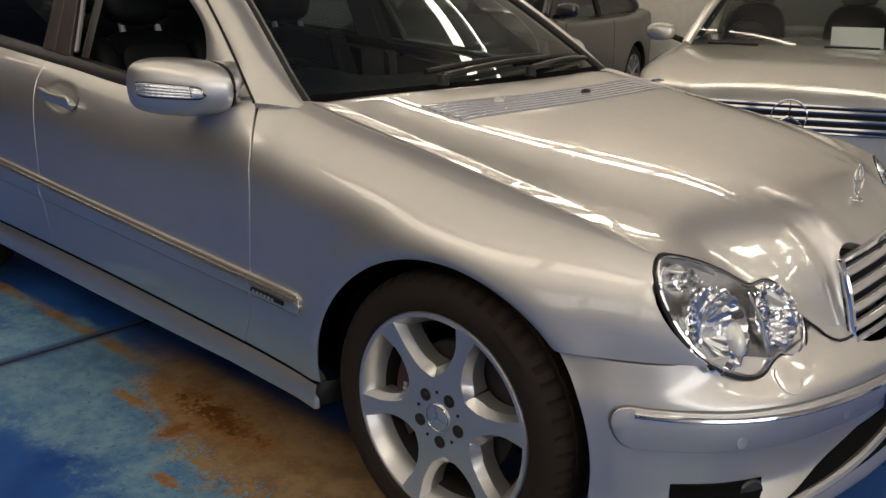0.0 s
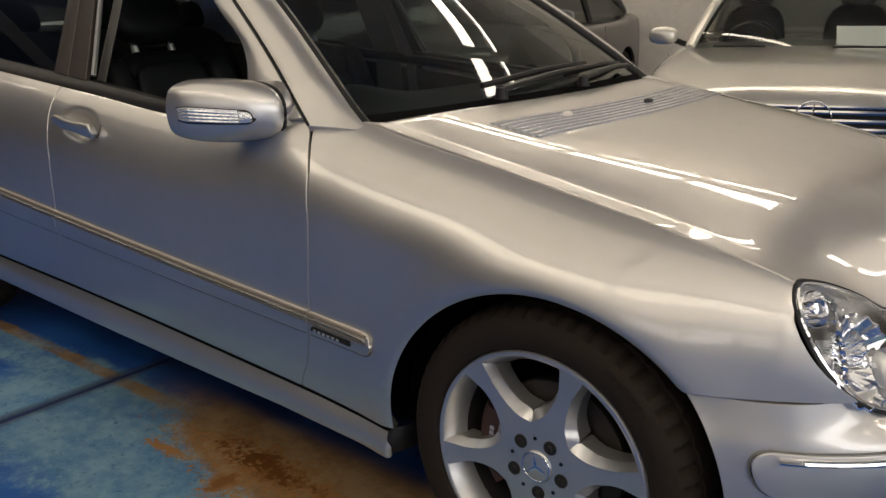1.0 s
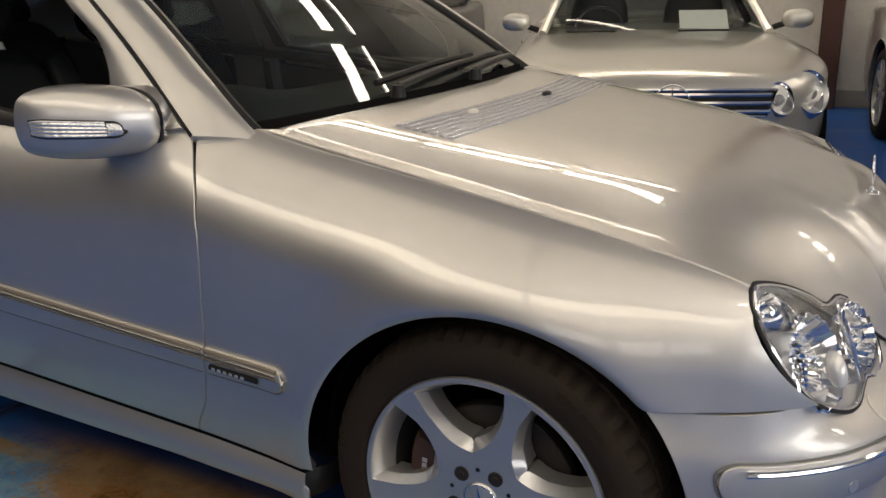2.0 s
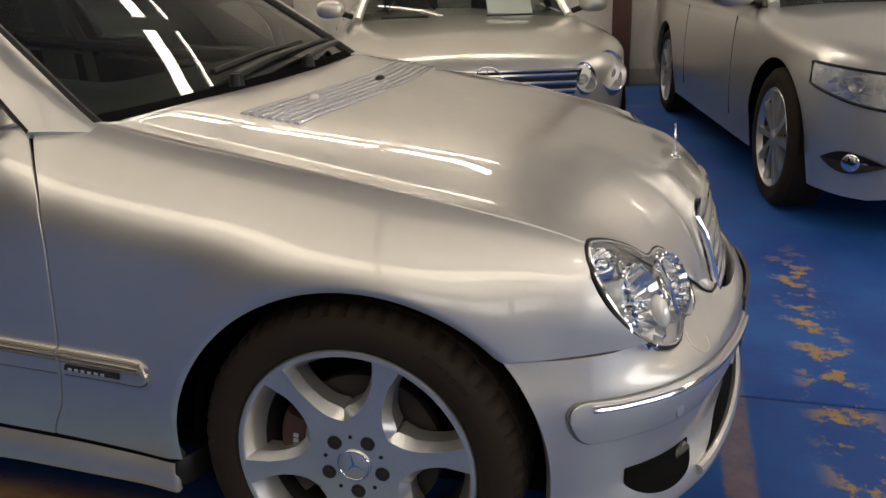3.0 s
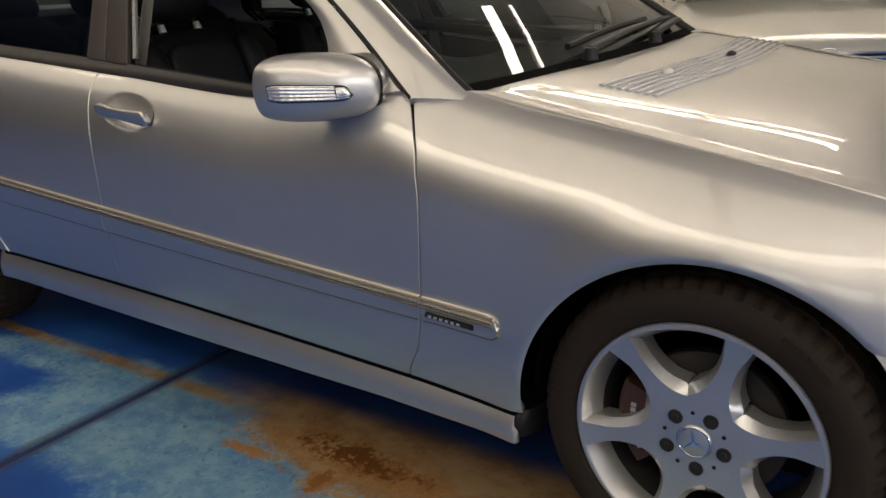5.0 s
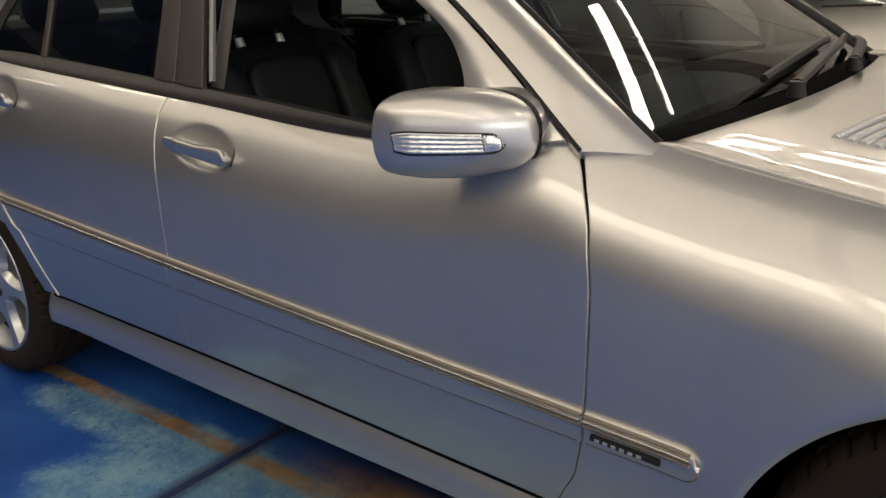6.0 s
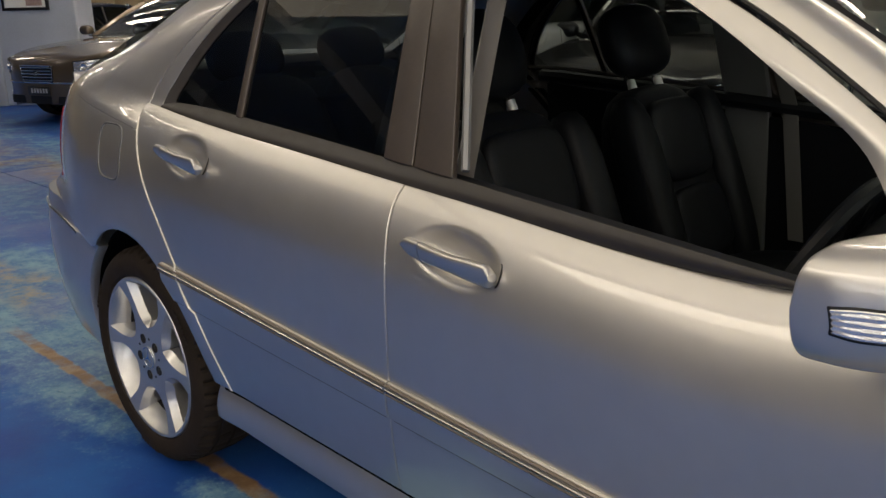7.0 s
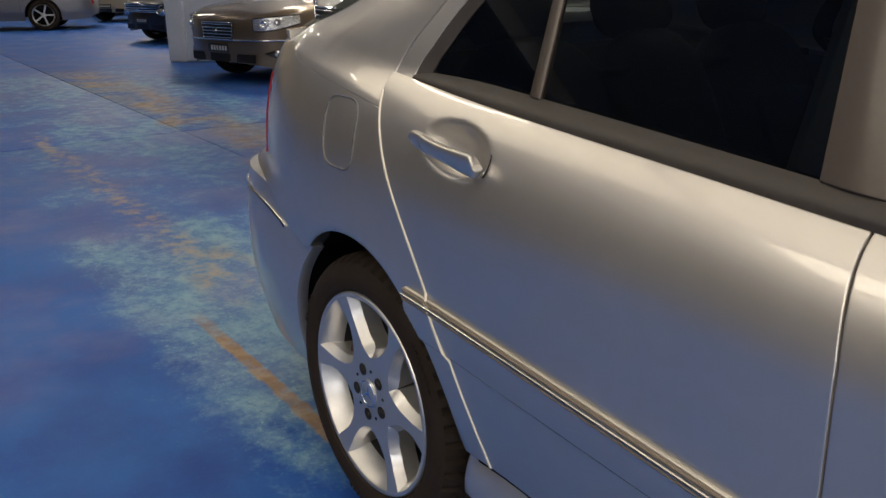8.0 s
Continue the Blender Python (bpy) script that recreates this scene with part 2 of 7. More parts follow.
    col = mix(op("MULTIPLY", bare, 0.95), col, mix(ramp(fine, 0.4, 0.6), (0.20, 0.115, 0.045), (0.31, 0.195, 0.09)))
    # rust-brown stains on it, broken into spots at the rim
    for cx, cy, rx, ry, amount in ((-0.86, -0.79, 0.32, 0.10, 1.0), (-1.12, -0.90, 0.11, 0.022, 0.0), (-0.86, -0.90, 0.045, 0.09, 0.6), (-0.66, -1.075, 0.07, 0.016, 0.3)):
        px, py = op("DIVIDE", op("SUBTRACT", X, cx), rx), op("DIVIDE", op("SUBTRACT", Y, cy), ry)
        dist = op("SQRT", op("ADD", op("MULTIPLY", px, px), op("MULTIPLY", py, py)), 0)
        edge = op("ADD", dist, spread(0.0, 3.4, 5.0))
        rust = ramp(edge, 0.66, 0.84, 1.0, 0.0)
        core = op("MULTIPLY", ramp(op("ADD", dist, spread(0.0, 2.6, 1.6)), 0.20, 0.70, 1.0, 0.0), amount)
        col = mix(rust, col, mix(core, (0.31, 0.155, 0.055), (0.13, 0.05, 0.012)))
    # oily dirt along the joint
    seam = op("MULTIPLY", band(op("ADD", X, wob), -1.656, 0.018, 0.035), band(Y, -0.9, 0.9, 0.6))
    col = mix(op("MULTIPLY", seam, 0.75), col, (0.035, 0.045, 0.085))
    L(col, b.inputs["Base Color"])
    L(ramp(mid, 0.3, 0.7, 0.42, 0.62), b.inputs["Roughness"])
    b.inputs["Specular IOR Level"].default_value = 0.3
    bp = nt.nodes.new("ShaderNodeBump")
    bp.inputs["Strength"].default_value, bp.inputs["Distance"].default_value = 0.35, 0.002
    L(op("ADD", fine, op("MULTIPLY", wear, -0.6)), bp.inputs["Height"])
    L(bp.outputs[0], b.inputs["Normal"])
    return m


FLOORM = floor_material()


# ---- mesh helpers ----
def smooth_curve(knots):
    """A smooth function through (place, value) knots that never overshoots; values may be tuples."""
    xs = np.array([k[0] for k in knots], float)
    ys = np.array([np.atleast_1d(k[1]) for k in knots], float)
    scalar = np.ndim(knots[0][1]) == 0
    h = np.diff(xs)
    d = np.diff(ys, axis=0) / h[:, None]
    s = np.zeros_like(ys)
    s[0], s[-1] = d[0], d[-1]
    for k in range(1, len(xs) - 1):
        w1, w2 = 2 * h[k] + h[k - 1], h[k] + 2 * h[k - 1]
        same = d[k - 1] * d[k] > 0
        safe1, safe2 = np.where(same, d[k - 1], 1), np.where(same, d[k], 1)
        s[k] = np.where(same, (w1 + w2) / (w1 / safe1 + w2 / safe2), 0)

    def at(x):
        x = min(max(x, xs[0]), xs[-1])
        k = min(int(np.searchsorted(xs, x, side="right")) - 1, len(xs) - 2)
        t = (x - xs[k]) / h[k]
        v = (2 * t**3 - 3 * t**2 + 1) * ys[k] + (t**3 - 2 * t**2 + t) * h[k] * s[k] + (3 * t**2 - 2 * t**3) * ys[k + 1] + (t**3 - t**2) * h[k] * s[k + 1]
        return float(v[0]) if scalar else v

    if not scalar:
        return at
    # a table makes the many look-ups quick
    count = 3000
    x0, step = float(xs[0]), float(xs[-1] - xs[0]) / count
    table = [at(x0 + step * k) for k in range(count + 1)]

    def quick(x):
        q = (x - x0) / step
        if q <= 0:
            return table[0]
        if q >= count:
            return table[-1]
        k = int(q)
        return table[k] + (table[k + 1] - table[k]) * (q - k)

    return quick


def through_points(pts):
    """A smooth space curve through points, by a parameter from 0 to 1 along its length."""
    p = np.array(pts, float)
    along = np.r_[0, np.cumsum(np.linalg.norm(np.diff(p, axis=0), axis=1))]
    along /= along[-1]
    tang = np.gradient(p, along, axis=0)

    def at(t):
        t = min(max(t, 0), 1)
        k = min(int(np.searchsorted(along, t, side="right")) - 1, len(p) - 2)
        h = along[k + 1] - along[k]
        u = (t - along[k]) / h
        return (2 * u**3 - 3 * u**2 + 1) * p[k] + (u**3 - 2 * u**2 + u) * h * tang[k] + (3 * u**2 - 2 * u**3) * p[k + 1] + (u**3 - u**2) * h * tang[k + 1]

    return at


def finish(name, verts, faces, mat, parent=None, label="", angle=38, flat=False):
    me = bpy.data.meshes.new(name)
    me.from_pydata([tuple(map(float, v)) for v in verts], [], faces)
    me.materials.append(mat)
    me.update()
    if not flat:
        me.shade_smooth()
        me.set_sharp_from_angle(angle=radians(angle))
    ob = new(name, me)
    ob.parent = parent
    if label:
        tagged(ob, label)
    return ob


def part(name, bm, mat, parent=None, label="", angle=38):
    me = bpy.data.meshes.new(name)
    bmesh.ops.recalc_face_normals(bm, faces=bm.faces)
    bm.to_mesh(me)
    bm.free()
    me.materials.append(mat)
    me.shade_smooth()
    me.set_sharp_from_angle(angle=radians(angle))
    ob = new(name, me)
    ob.parent = parent
    if label:
        tagged(ob, label)
    return ob


def thing(name, label, category, m=None, group="", kind=""):
    ob = tagged(new(name), label, category, group, kind)
    if m is not None:
        ob.matrix_world = m
    return ob


def grid_faces(nu, nv, base=0, close_u=False, close_v=False):
    out = []
    for i in range(nu if close_u else nu - 1):
        for j in range(nv if close_v else nv - 1):
            a, b = i * nv + j, ((i + 1) % nu) * nv + j
            c, d = ((i + 1) % nu) * nv + (j + 1) % nv, i * nv + (j + 1) % nv
            out.append((base + a, base + b, base + c, base + d))
    return out


def panel(name, f, nu, nv, out, mat, parent=None, label="", fold=0.018, ring=0.0015, angle=62):
    """A pressed panel f(u, v), u and v from 0 to 1, with its rim folded inwards. out: a direction that points outwards."""
    P = np.array([[f(i / (nu - 1), j / (nv - 1)) for j in range(nv)] for i in range(nu)], float)
    if fold:
        # a holding row just inside each edge keeps the shading of the sheet flat up to its rim
        for axis in (0, 1):
            P = np.swapaxes(P, 0, axis)
            a, b, c, d = P[0], P[1], P[-2], P[-1]
            near = lambda p, q: p + (q - p) * np.minimum(0.3, 0.0016 / (np.linalg.norm(q - p, axis=1, keepdims=True) + 1e-9))
            P = np.concatenate([a[None], near(a, b)[None], P[1:-1], near(d, c)[None], d[None]])
            P = np.swapaxes(P, 0, axis)
        nu, nv = P.shape[:2]
    N = np.cross(np.gradient(P, axis=0), np.gradient(P, axis=1))
    N /= np.linalg.norm(N, axis=2, keepdims=True) + 1e-12
    turn = (N @ np.array(out, float)).sum() < 0
    if turn:
        N = -N
    if fold:
        full = np.zeros((nu + 4, nv + 4, 3))
        full[2:-2, 2:-2] = P
        pad = lambda q: np.pad(q, ((2, 2), (2, 2), (0, 0)), mode="edge")
        NN, base = pad(N), pad(P)
        unit = lambda q: q / (np.linalg.norm(q, axis=-1, keepdims=True) + 1e-12)
        side = np.zeros_like(full)
        side[:2, 2:-2] += unit(P[0] - P[1])
        side[-2:, 2:-2] += unit(P[-1] - P[-2])
        side[2:-2, :2] += unit(P[:, 0] - P[:, 1])[:, None]
        side[2:-2, -2:] += unit(P[:, -1] - P[:, -2])[:, None]
        depth = np.zeros(full.shape[:2] + (1,))
        depth[1:-1, 1:-1] = 0
        depth[1, :], depth[-2, :], depth[:, 1], depth[:, -2] = ring, ring, ring, ring
        depth[0, :], depth[-1, :], depth[:, 0], depth[:, -1] = fold, fold, fold, fold
        depth[2:-2, 2:-2] = 0
        P = base - NN * depth + side * ring * 0.7
    faces = grid_faces(P.shape[0], P.shape[1])
    if turn:
        faces = [q[::-1] for q in faces]
    return finish(name, P.reshape(-1, 3), faces, mat, parent, label, angle)


def flip(f):
    """The same surface on the car's other side."""
    return lambda u, v: np.array(f(u, v)) * (1, -1, 1)


def lathe(profile, seg, axis="y", start=0.0, turn=2 * math.pi):
    """Verts and faces of a profile of (radius, along) turned about the axis."""
    n, full = len(profile), abs(turn - 2 * math.pi) < 1e-6
    verts = []
    for i in range(seg if full else seg + 1):
        a = start + turn * i / seg
        for r, h in profile:
            verts.append((r * math.cos(a), h, r * math.sin(a)) if axis == "y" else (r * math.cos(a), r * math.sin(a), h) if axis == "z" else (h, r * math.cos(a), r * math.sin(a)))
    return verts, grid_faces(seg if full else seg + 1, n, close_u=full)


def tube(name, pts, r, mat, parent=None, label="", sides=8, closed=False, flat=1.0):
    """A bar of round section along points; flat squeezes it in z."""
    p = [Vector(q) for q in pts]
    verts = []
    n = len(p)
    for i, q in enumerate(p):
        a, c = (p[(i - 1) % n], p[(i + 1) % n]) if closed else (p[max(i - 1, 0)], p[min(i + 1, n - 1)])
        d = (c - a).normalized()
        s = d.cross(Vector((0, 0, 1)))
        s = s.normalized() if s.length > 1e-3 else Vector((1, 0, 0))
        w = s.cross(d).normalized()
        for k in range(sides):
            t = 2 * math.pi * k / sides
            verts.append(q + s * (r * math.cos(t)) + w * (r * flat * math.sin(t)))
    faces = grid_faces(n, sides, close_u=closed, close_v=True)
    if not closed:
        faces += [tuple(range(sides))[::-1], tuple((n - 1) * sides + k for k in range(sides))]
    return finish(name, verts, faces, mat, parent, label)


def box_bm(bm, x0, y0, z0, x1, y1, z1, bevel=0.0, m=None):
    made = bmesh.ops.create_cube(bm, size=1.0)["verts"]
    bmesh.ops.scale(bm, vec=(x1 - x0, y1 - y0, z1 - z0), verts=made)
    bmesh.ops.translate(bm, vec=((x0 + x1) / 2, (y0 + y1) / 2, (z0 + z1) / 2), verts=made)
    if m is not None:
        bmesh.ops.transform(bm, matrix=m, verts=made)
    if bevel:
        edges = list({e for v in made for e in v.link_edges})
        bmesh.ops.bevel(bm, geom=edges, offset=bevel, segments=3, affect="EDGES", profile=0.5)


def box(name, a, b, mat, parent=None, label="", bevel=0.004, m=None):
    bm = bmesh.new()
    box_bm(bm, *a, *b, bevel, m)
    return part(name, bm, mat, parent, label)


def pillow(name, size, mat, parent, m, label="", power=3.2, nu=18, nv=12):
    """A padded block of the given half sizes, squarish with soft edges."""
    verts = []
    for i in range(nu):
        a = 2 * math.pi * i / nu
        for j in range(nv):
            b = math.pi * (j / (nv - 1) - 0.5)
            s = lambda c: math.copysign(abs(c) ** (2 / power), c)
            v = Vector((size[0] * s(math.cos(a)) * s(math.cos(b)), size[1] * s(math.sin(a)) * s(math.cos(b)), size[2] * s(math.sin(b))))
            verts.append(m @ v)
    return finish(name, verts, grid_faces(nu, nv, close_u=True), mat, parent, label, angle=70)


# ---- the silver sedan: x forwards, front axle near x = 0, its near side towards -y ----
AX_F, AX_R, HUB_F, HUB_R = 0.022, -2.70, 0.316, 0.325
ARCH_F, ARCH_R = (0.030, 0.312, 0.358), (-2.70, 0.335, 0.365)
sill_top = smooth_curve([(-2.45, 0.374), (-2.25, 0.371), (-1.63, 0.361), (-0.61, 0.314), (-0.33, 0.292), (0.6, 0.29)])
mould_z = lambda x: 0.502 + 0.0757 * (-0.364 - x)
glass_z = smooth_curve([(-2.70, 1.040), (-2.45, 1.037), (-2.26, 1.026), (-1.9, 1.001), (-1.55, 0.974), (-1.02, 0.929), (-0.84, 0.915), (-0.4, 0.88)])
hood_edge = smooth_curve([(-0.60, 0.947), (-0.526, 0.934), (-0.398, 0.908), (-0.215, 0.874), (0.026, 0.828), (0.234, 0.787), (0.358, 0.757), (0.424, 0.736), (0.56, 0.70)])
plan_y = smooth_curve([(-3.74, 0.50), (-3.70, 0.60), (-3.60, 0.69), (-3.40, 0.765), (-3.10, 0.820), (-2.70, 0.856), (-2.3, 0.868), (-1.65, 0.869), (-1.0, 0.866), (-0.55, 0.860), (-0.2, 0.854), (0.05, 0.848), (0.28, 0.815), (0.42, 0.765), (0.50, 0.717), (0.54, 0.683), (0.60, 0.60)])
deck_z = smooth_curve([(-3.75, 0.99), (-3.60, 1.045), (-3.3, 1.082), (-3.0, 1.078), (-2.7, 1.04), (-2.65, 1.03)])
top_z = smooth_curve([(-3.75, 0.97), (-3.55, 1.035), (-3.2, 1.065), (-2.8, 1.045), (-2.45, 1.012), (-2.26, 0.997), (-1.9, 0.971), (-1.55, 0.944), (-1.02, 0.905), (-0.80, 0.925), (-0.63, 0.946), (-0.526, 0.934), (-0.398, 0.908), (-0.215, 0.874), (0.026, 0.828), (0.234, 0.787), (0.358, 0.757), (0.424, 0.736), (0.54, 0.70)])
crown_drop = smooth_curve([(-3.75, 0.075), (-3.2, 0.070), (-2.85, 0.078), (-2.6, 0.09), (-2.2, 0.080), (-1.6, 0.072), (-1.0, 0.074), (-0.80, 0.079), (-0.66, 0.092), (-0.59, 0.116), (-0.526, 0.150), (-0.40, 0.153), (-0.2, 0.150), (0.1, 0.138), (0.3, 0.105), (0.42, 0.078), (0.54, 0.05)])
crown_high = smooth_curve([(-3.75, 0.30), (-2.9, 0.30), (-2.5, 0.22), (-1.6, 0.17), (-0.7, 0.17), (-0.5, 0.19), (0.1, 0.17), (0.42, 0.14)])


def side_y(x, z):
    """Half width of the body side at x and height z."""
    d = z - mould_z(x)
    y = plan_y(x)
    if d < 0:
        y -= 0.030 * (min(-d, 0.4) / 0.25) ** 2
    else:
        y -= 0.020 * (d / 0.32) ** 2.2
    h = crown_high(x)
    t = (z - (top_z(x) - h)) / h
    if t > 0:
        t = min(t, 1.06) * 0.93
        y -= (crown_drop(x) - 0.012) * (1 - math.sqrt(max(0, 1 - t * t))) / (1 - math.sqrt(1 - 0.93**2))
    for cx, cz in ((-1.477, 0.860), (-2.364, 0.932)):
        # dished recess behind the handle, its long axis falling forwards
        du, dv = x - cx, z - cz + 0.10 * (x - cx)
        q = (du / 0.102) ** 2 + (dv / 0.044) ** 2
        if q < 1:
            y -= 0.026 * (1 - q) ** 1.15
    if x < -3.0 and z > 0.68:
        y -= 0.06 * min(1, (-3.0 - x) / 0.5) ** 1.3 * min(1, (z - 0.68) / 0.06)
    for (cx, cz, r), amount in ((ARCH_F, 0.009), (ARCH_R, 0.006)):
        # flared lip round the wheel arch, its edge rolled back inwards
        q = math.hypot(x - cx, z - cz) - r
        if z > cz - 0.25 and q < 0.25:
            low = min(1.0, (z - cz + 0.25) / 0.25)
            y += low * (amount * math.exp(-((max(q, 0.016) - 0.016) / 0.062) ** 2) - 0.006 * max(0.0, 1 - q / 0.014) ** 2)
    return y


def side_panel(name, xl, xr, zlow, zhigh, nu, nv, mat, parent, label="", spread=None, sides=(-1, 1)):
    """A panel of the body side between two edge curves x(z) and two height curves z(x), on both sides of the car."""
    def f(u, v):
        if spread:
            u = spread(u)
        z = 0.6
        for _ in range(6):
            x = xl(z) + (xr(z) - xl(z)) * u
            z = zlow(x) + (zhigh(x) - zlow(x)) * v
        return np.array((x, -side_y(x, z), z))
    made = []
    for s in sides:
        made.append(panel(name, f if s < 0 else flip(f), nu, nv, (0, s, 0), mat, parent, label))
    return made


front_gap = smooth_curve([(0.28, -0.617), (0.314, -0.613), (0.40, -0.573), (0.537, -0.552), (0.70, -0.548), (0.80, -0.558), (0.883, -0.589), (0.93, -0.62), (0.96, -0.645)])
mid_gap = smooth_curve([(0.28, -1.632), (0.361, -1.630), (0.60, -1.623), (0.80, -1.630), (0.955, -1.654), (1.0, -1.656)])
rear_gap = smooth_curve([(0.30, -2.232), (0.367, -2.248), (0.558, -2.328), (0.65, -2.386), (0.79, -2.494), (0.90, -2.588), (0.97, -2.642), (1.02, -2.669), (1.05, -2.672)])
GAP = 0.0025
quarter_top = lambda x: 0.97 + 0.1218 * max(0.0, -2.642 - x)

car = thing("sedan_car", "silver metallic four-door sedan with chrome side strips", "car")


def arch_low(x, arch, foot):
    cx, cz, r = arch
    return cz + math.sqrt(r * r - (x - cx) ** 2) if abs(x - cx) < r else foot


def build_body():
    doors = side_panel("front_door", lambda z: mid_gap(z) + GAP, lambda z: front_gap(z) - GAP, sill_top, top_z, 190, 100, PAINT, car, "silver front door")
    rdoors = side_panel("rear_door", lambda z: rear_gap(z) + GAP, lambda z: mid_gap(z) - GAP, sill_top, top_z, 140, 100, PAINT, car, "silver rear door with a dished handle recess")
    # front wing: the columns bunch up where the wheel arch starts and ends
    cx, cz, r = ARCH_F

    def wing_low(x):
        if abs(x - cx) < r:
            z = cz + math.sqrt(r * r - (x - cx) ** 2)
            return max(z, 0.553) if x > cx + 0.27 else z
        return 0.553 if x > cx else sill_top(x)

    lamp_edge = smooth_curve([(0.424, 0.735), (0.432, 0.70), (0.46, 0.645), (0.50, 0.592), (0.538, 0.554)])

    def wing_high(x):
        return hood_edge(x) - 0.002 if x < 0.424 else max(lamp_edge(x), 0.5535)

    cols = [front_gap(0.6) + GAP + k * (cx - r - front_gap(0.6) - GAP) / 10 for k in range(10)]
    cols += [cx - r * math.cos(math.pi * k / 66) for k in range(0, 57)]
    start = cols[-1]
    cols += [start + (0.424 - start) * k / 6 for k in range(1, 7)] + [0.424 + (0.5385 - 0.424) * (k / 8) for k in range(1, 9)]

    def wing(u, v):
        x0 = cols[round(u * (len(cols) - 1))]
        lo, hi = wing_low(x0), wing_high(x0)
        if abs(x0 - (cx - r)) < 1e-6:
            lo = sill_top(x0)
        v = v**0.9
        z = lo + (hi - lo) * v
        near = max(0.0, 1 - (x0 - front_gap(0.6)) / 0.21)
        x = x0 + (front_gap(z) - front_gap(0.6)) * near
        if x0 < cx - r + 0.001:
            z = sill_top(x) + (wing_high(min(x + 0.02, 0.42)) - sill_top(x)) * v if near > 0 else z
        return np.array((x, -side_y(x, z), z))

    for s in (-1, 1):
        panel("front_wing", wing if s < 0 else flip(wing), len(cols), 64, (0, s, 0), PAINT, car, "silver front wing", fold=0.02)

    # rear quarter
    cx2, r2 = ARCH_R[0], ARCH_R[2]
    bump_top = smooth_curve([(-3.76, 0.70), (-3.4, 0.705), (-3.2, 0.68), (-3.07, 0.625), (-2.9, 0.60)])
    cols2 = [-3.70 + k * (cx2 - r2 + 3.70) / 14 for k in range(14)] + [cx2 - r2 * math.cos(math.pi * k / 40) for k in range(41)]
    cols2 = [c for c in cols2 if c < -2.3365] + [-2.3355, -2.32, -2.305, -2.29, -2.275, -2.262, -2.256]

    def quarter(u, v):
        x = cols2[round(u * (len(cols2) - 1))]
        lo = arch_low(x, ARCH_R, 0.62)
        lo = max(lo, bump_top(x)) if x < cx2 else lo if x < -2.336 else sill_top(x)
        z = lo + ((quarter_top(x) if x > -3.34 else deck_z(x)) - lo) * v
        if x > -2.672:
            # forwards of the arch top the door edge bounds the panel
            top = min(quarter_top(x), float(np.interp(-x, [2.248, 2.328, 2.386, 2.494, 2.588, 2.642, 2.669], [0.367, 0.558, 0.65, 0.79, 0.90, 0.97, 1.02])) - 0.004)
            top = max(top, lo + 0.004)
            z = lo + (top - lo) * v
        return np.array((x, -side_y(x, z), z))

    for s in (-1, 1):
        panel("rear_quarter", quarter if s < 0 else flip(quarter), len(cols2), 30, (0, s, 0), PAINT, car, "silver rear quarter panel", fold=0.02)

    # sill: a rounded skirt whose front end tucks in behind the wheel
    def sill(u, v):
        turn = max(0.0, (u - 0.86) / 0.14) * math.pi / 2
        x = -2.36 + 2.005 * u / 0.86 if turn == 0 else -0.355 + 0.012 * math.sin(turn)
        tuck = 1 - math.cos(turn)
        zt = sill_top(x) - 0.007
        zb = float(np.interp(x, [-2.36, -1.6, -0.7, -0.335], [0.275, 0.258, 0.235, 0.212])) + 0.006 * tuck
        a = math.pi * (0.02 + 0.62 * (1 - v))
        y = side_y(min(x, -0.355), sill_top(x)) - 0.024 + 0.022 * math.sin(a) - 0.010 * tuck
        return np.array((x, -y, zb + (zt - zb) * v))

    # black strip that stands for the shade between door and sill
    def sill_gap(u, v):
        x = -2.30 + (-0.345 + 2.30) * u
        z = sill_top(x) - 0.020 + 0.032 * v
        return np.array((x, -(side_y(x, z) - 0.010), z))

    def sill_end(u, v):
        # black liner that closes the front end and curves in behind the wheel
        a = u * math.pi / 2
        x = -0.350 + 0.040 * math.sin(a)
        y = side_y(-0.355, 0.29) - 0.016 - 0.10 * (1 - math.cos(a)) + 0.010 * math.sin(v * math.pi)
        return np.array((x, -y, 0.222 + 0.014 * u + (0.066 - 0.02 * u) * v))

    for s in (-1, 1):
        panel("sill_end", sill_end if s < 0 else flip(sill_end), 12, 8, (0, s, 0), BLACK, car, "black wheel house liner end", fold=0.004)
        panel("sill", sill if s < 0 else flip(sill), 150, 18, (0, s, 0), PAINT, car, "silver rocker sill", fold=0.004)
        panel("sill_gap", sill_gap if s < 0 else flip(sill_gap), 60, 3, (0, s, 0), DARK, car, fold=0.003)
    return doors, rdoors


FRONT_DOORS, REAR_DOORS = build_body()
PALEEDGE = material("pale_edge", (0.72, 0.68, 0.60), 0.35, 0.2, coat=0.6)
# pale bar along the rear door gap: the light on its edge, as colour
for k, s in enumerate((-1, 1)):
    z_at = [0.37 + (1.0 - 0.37) * q / 40 for q in range(41)]
    tube("door_edge", [(rear_gap(z), s * (side_y(rear_gap(z), z) - 0.0008 + 0.009 * min(1.0, max(0.0, 1 - abs(z - 0.615) / 0.05) * 6)), z) for z in z_at], 0.0034, PALEEDGE, REAR_DOORS[k], "door edge coloured pale as if lit", sides=6)
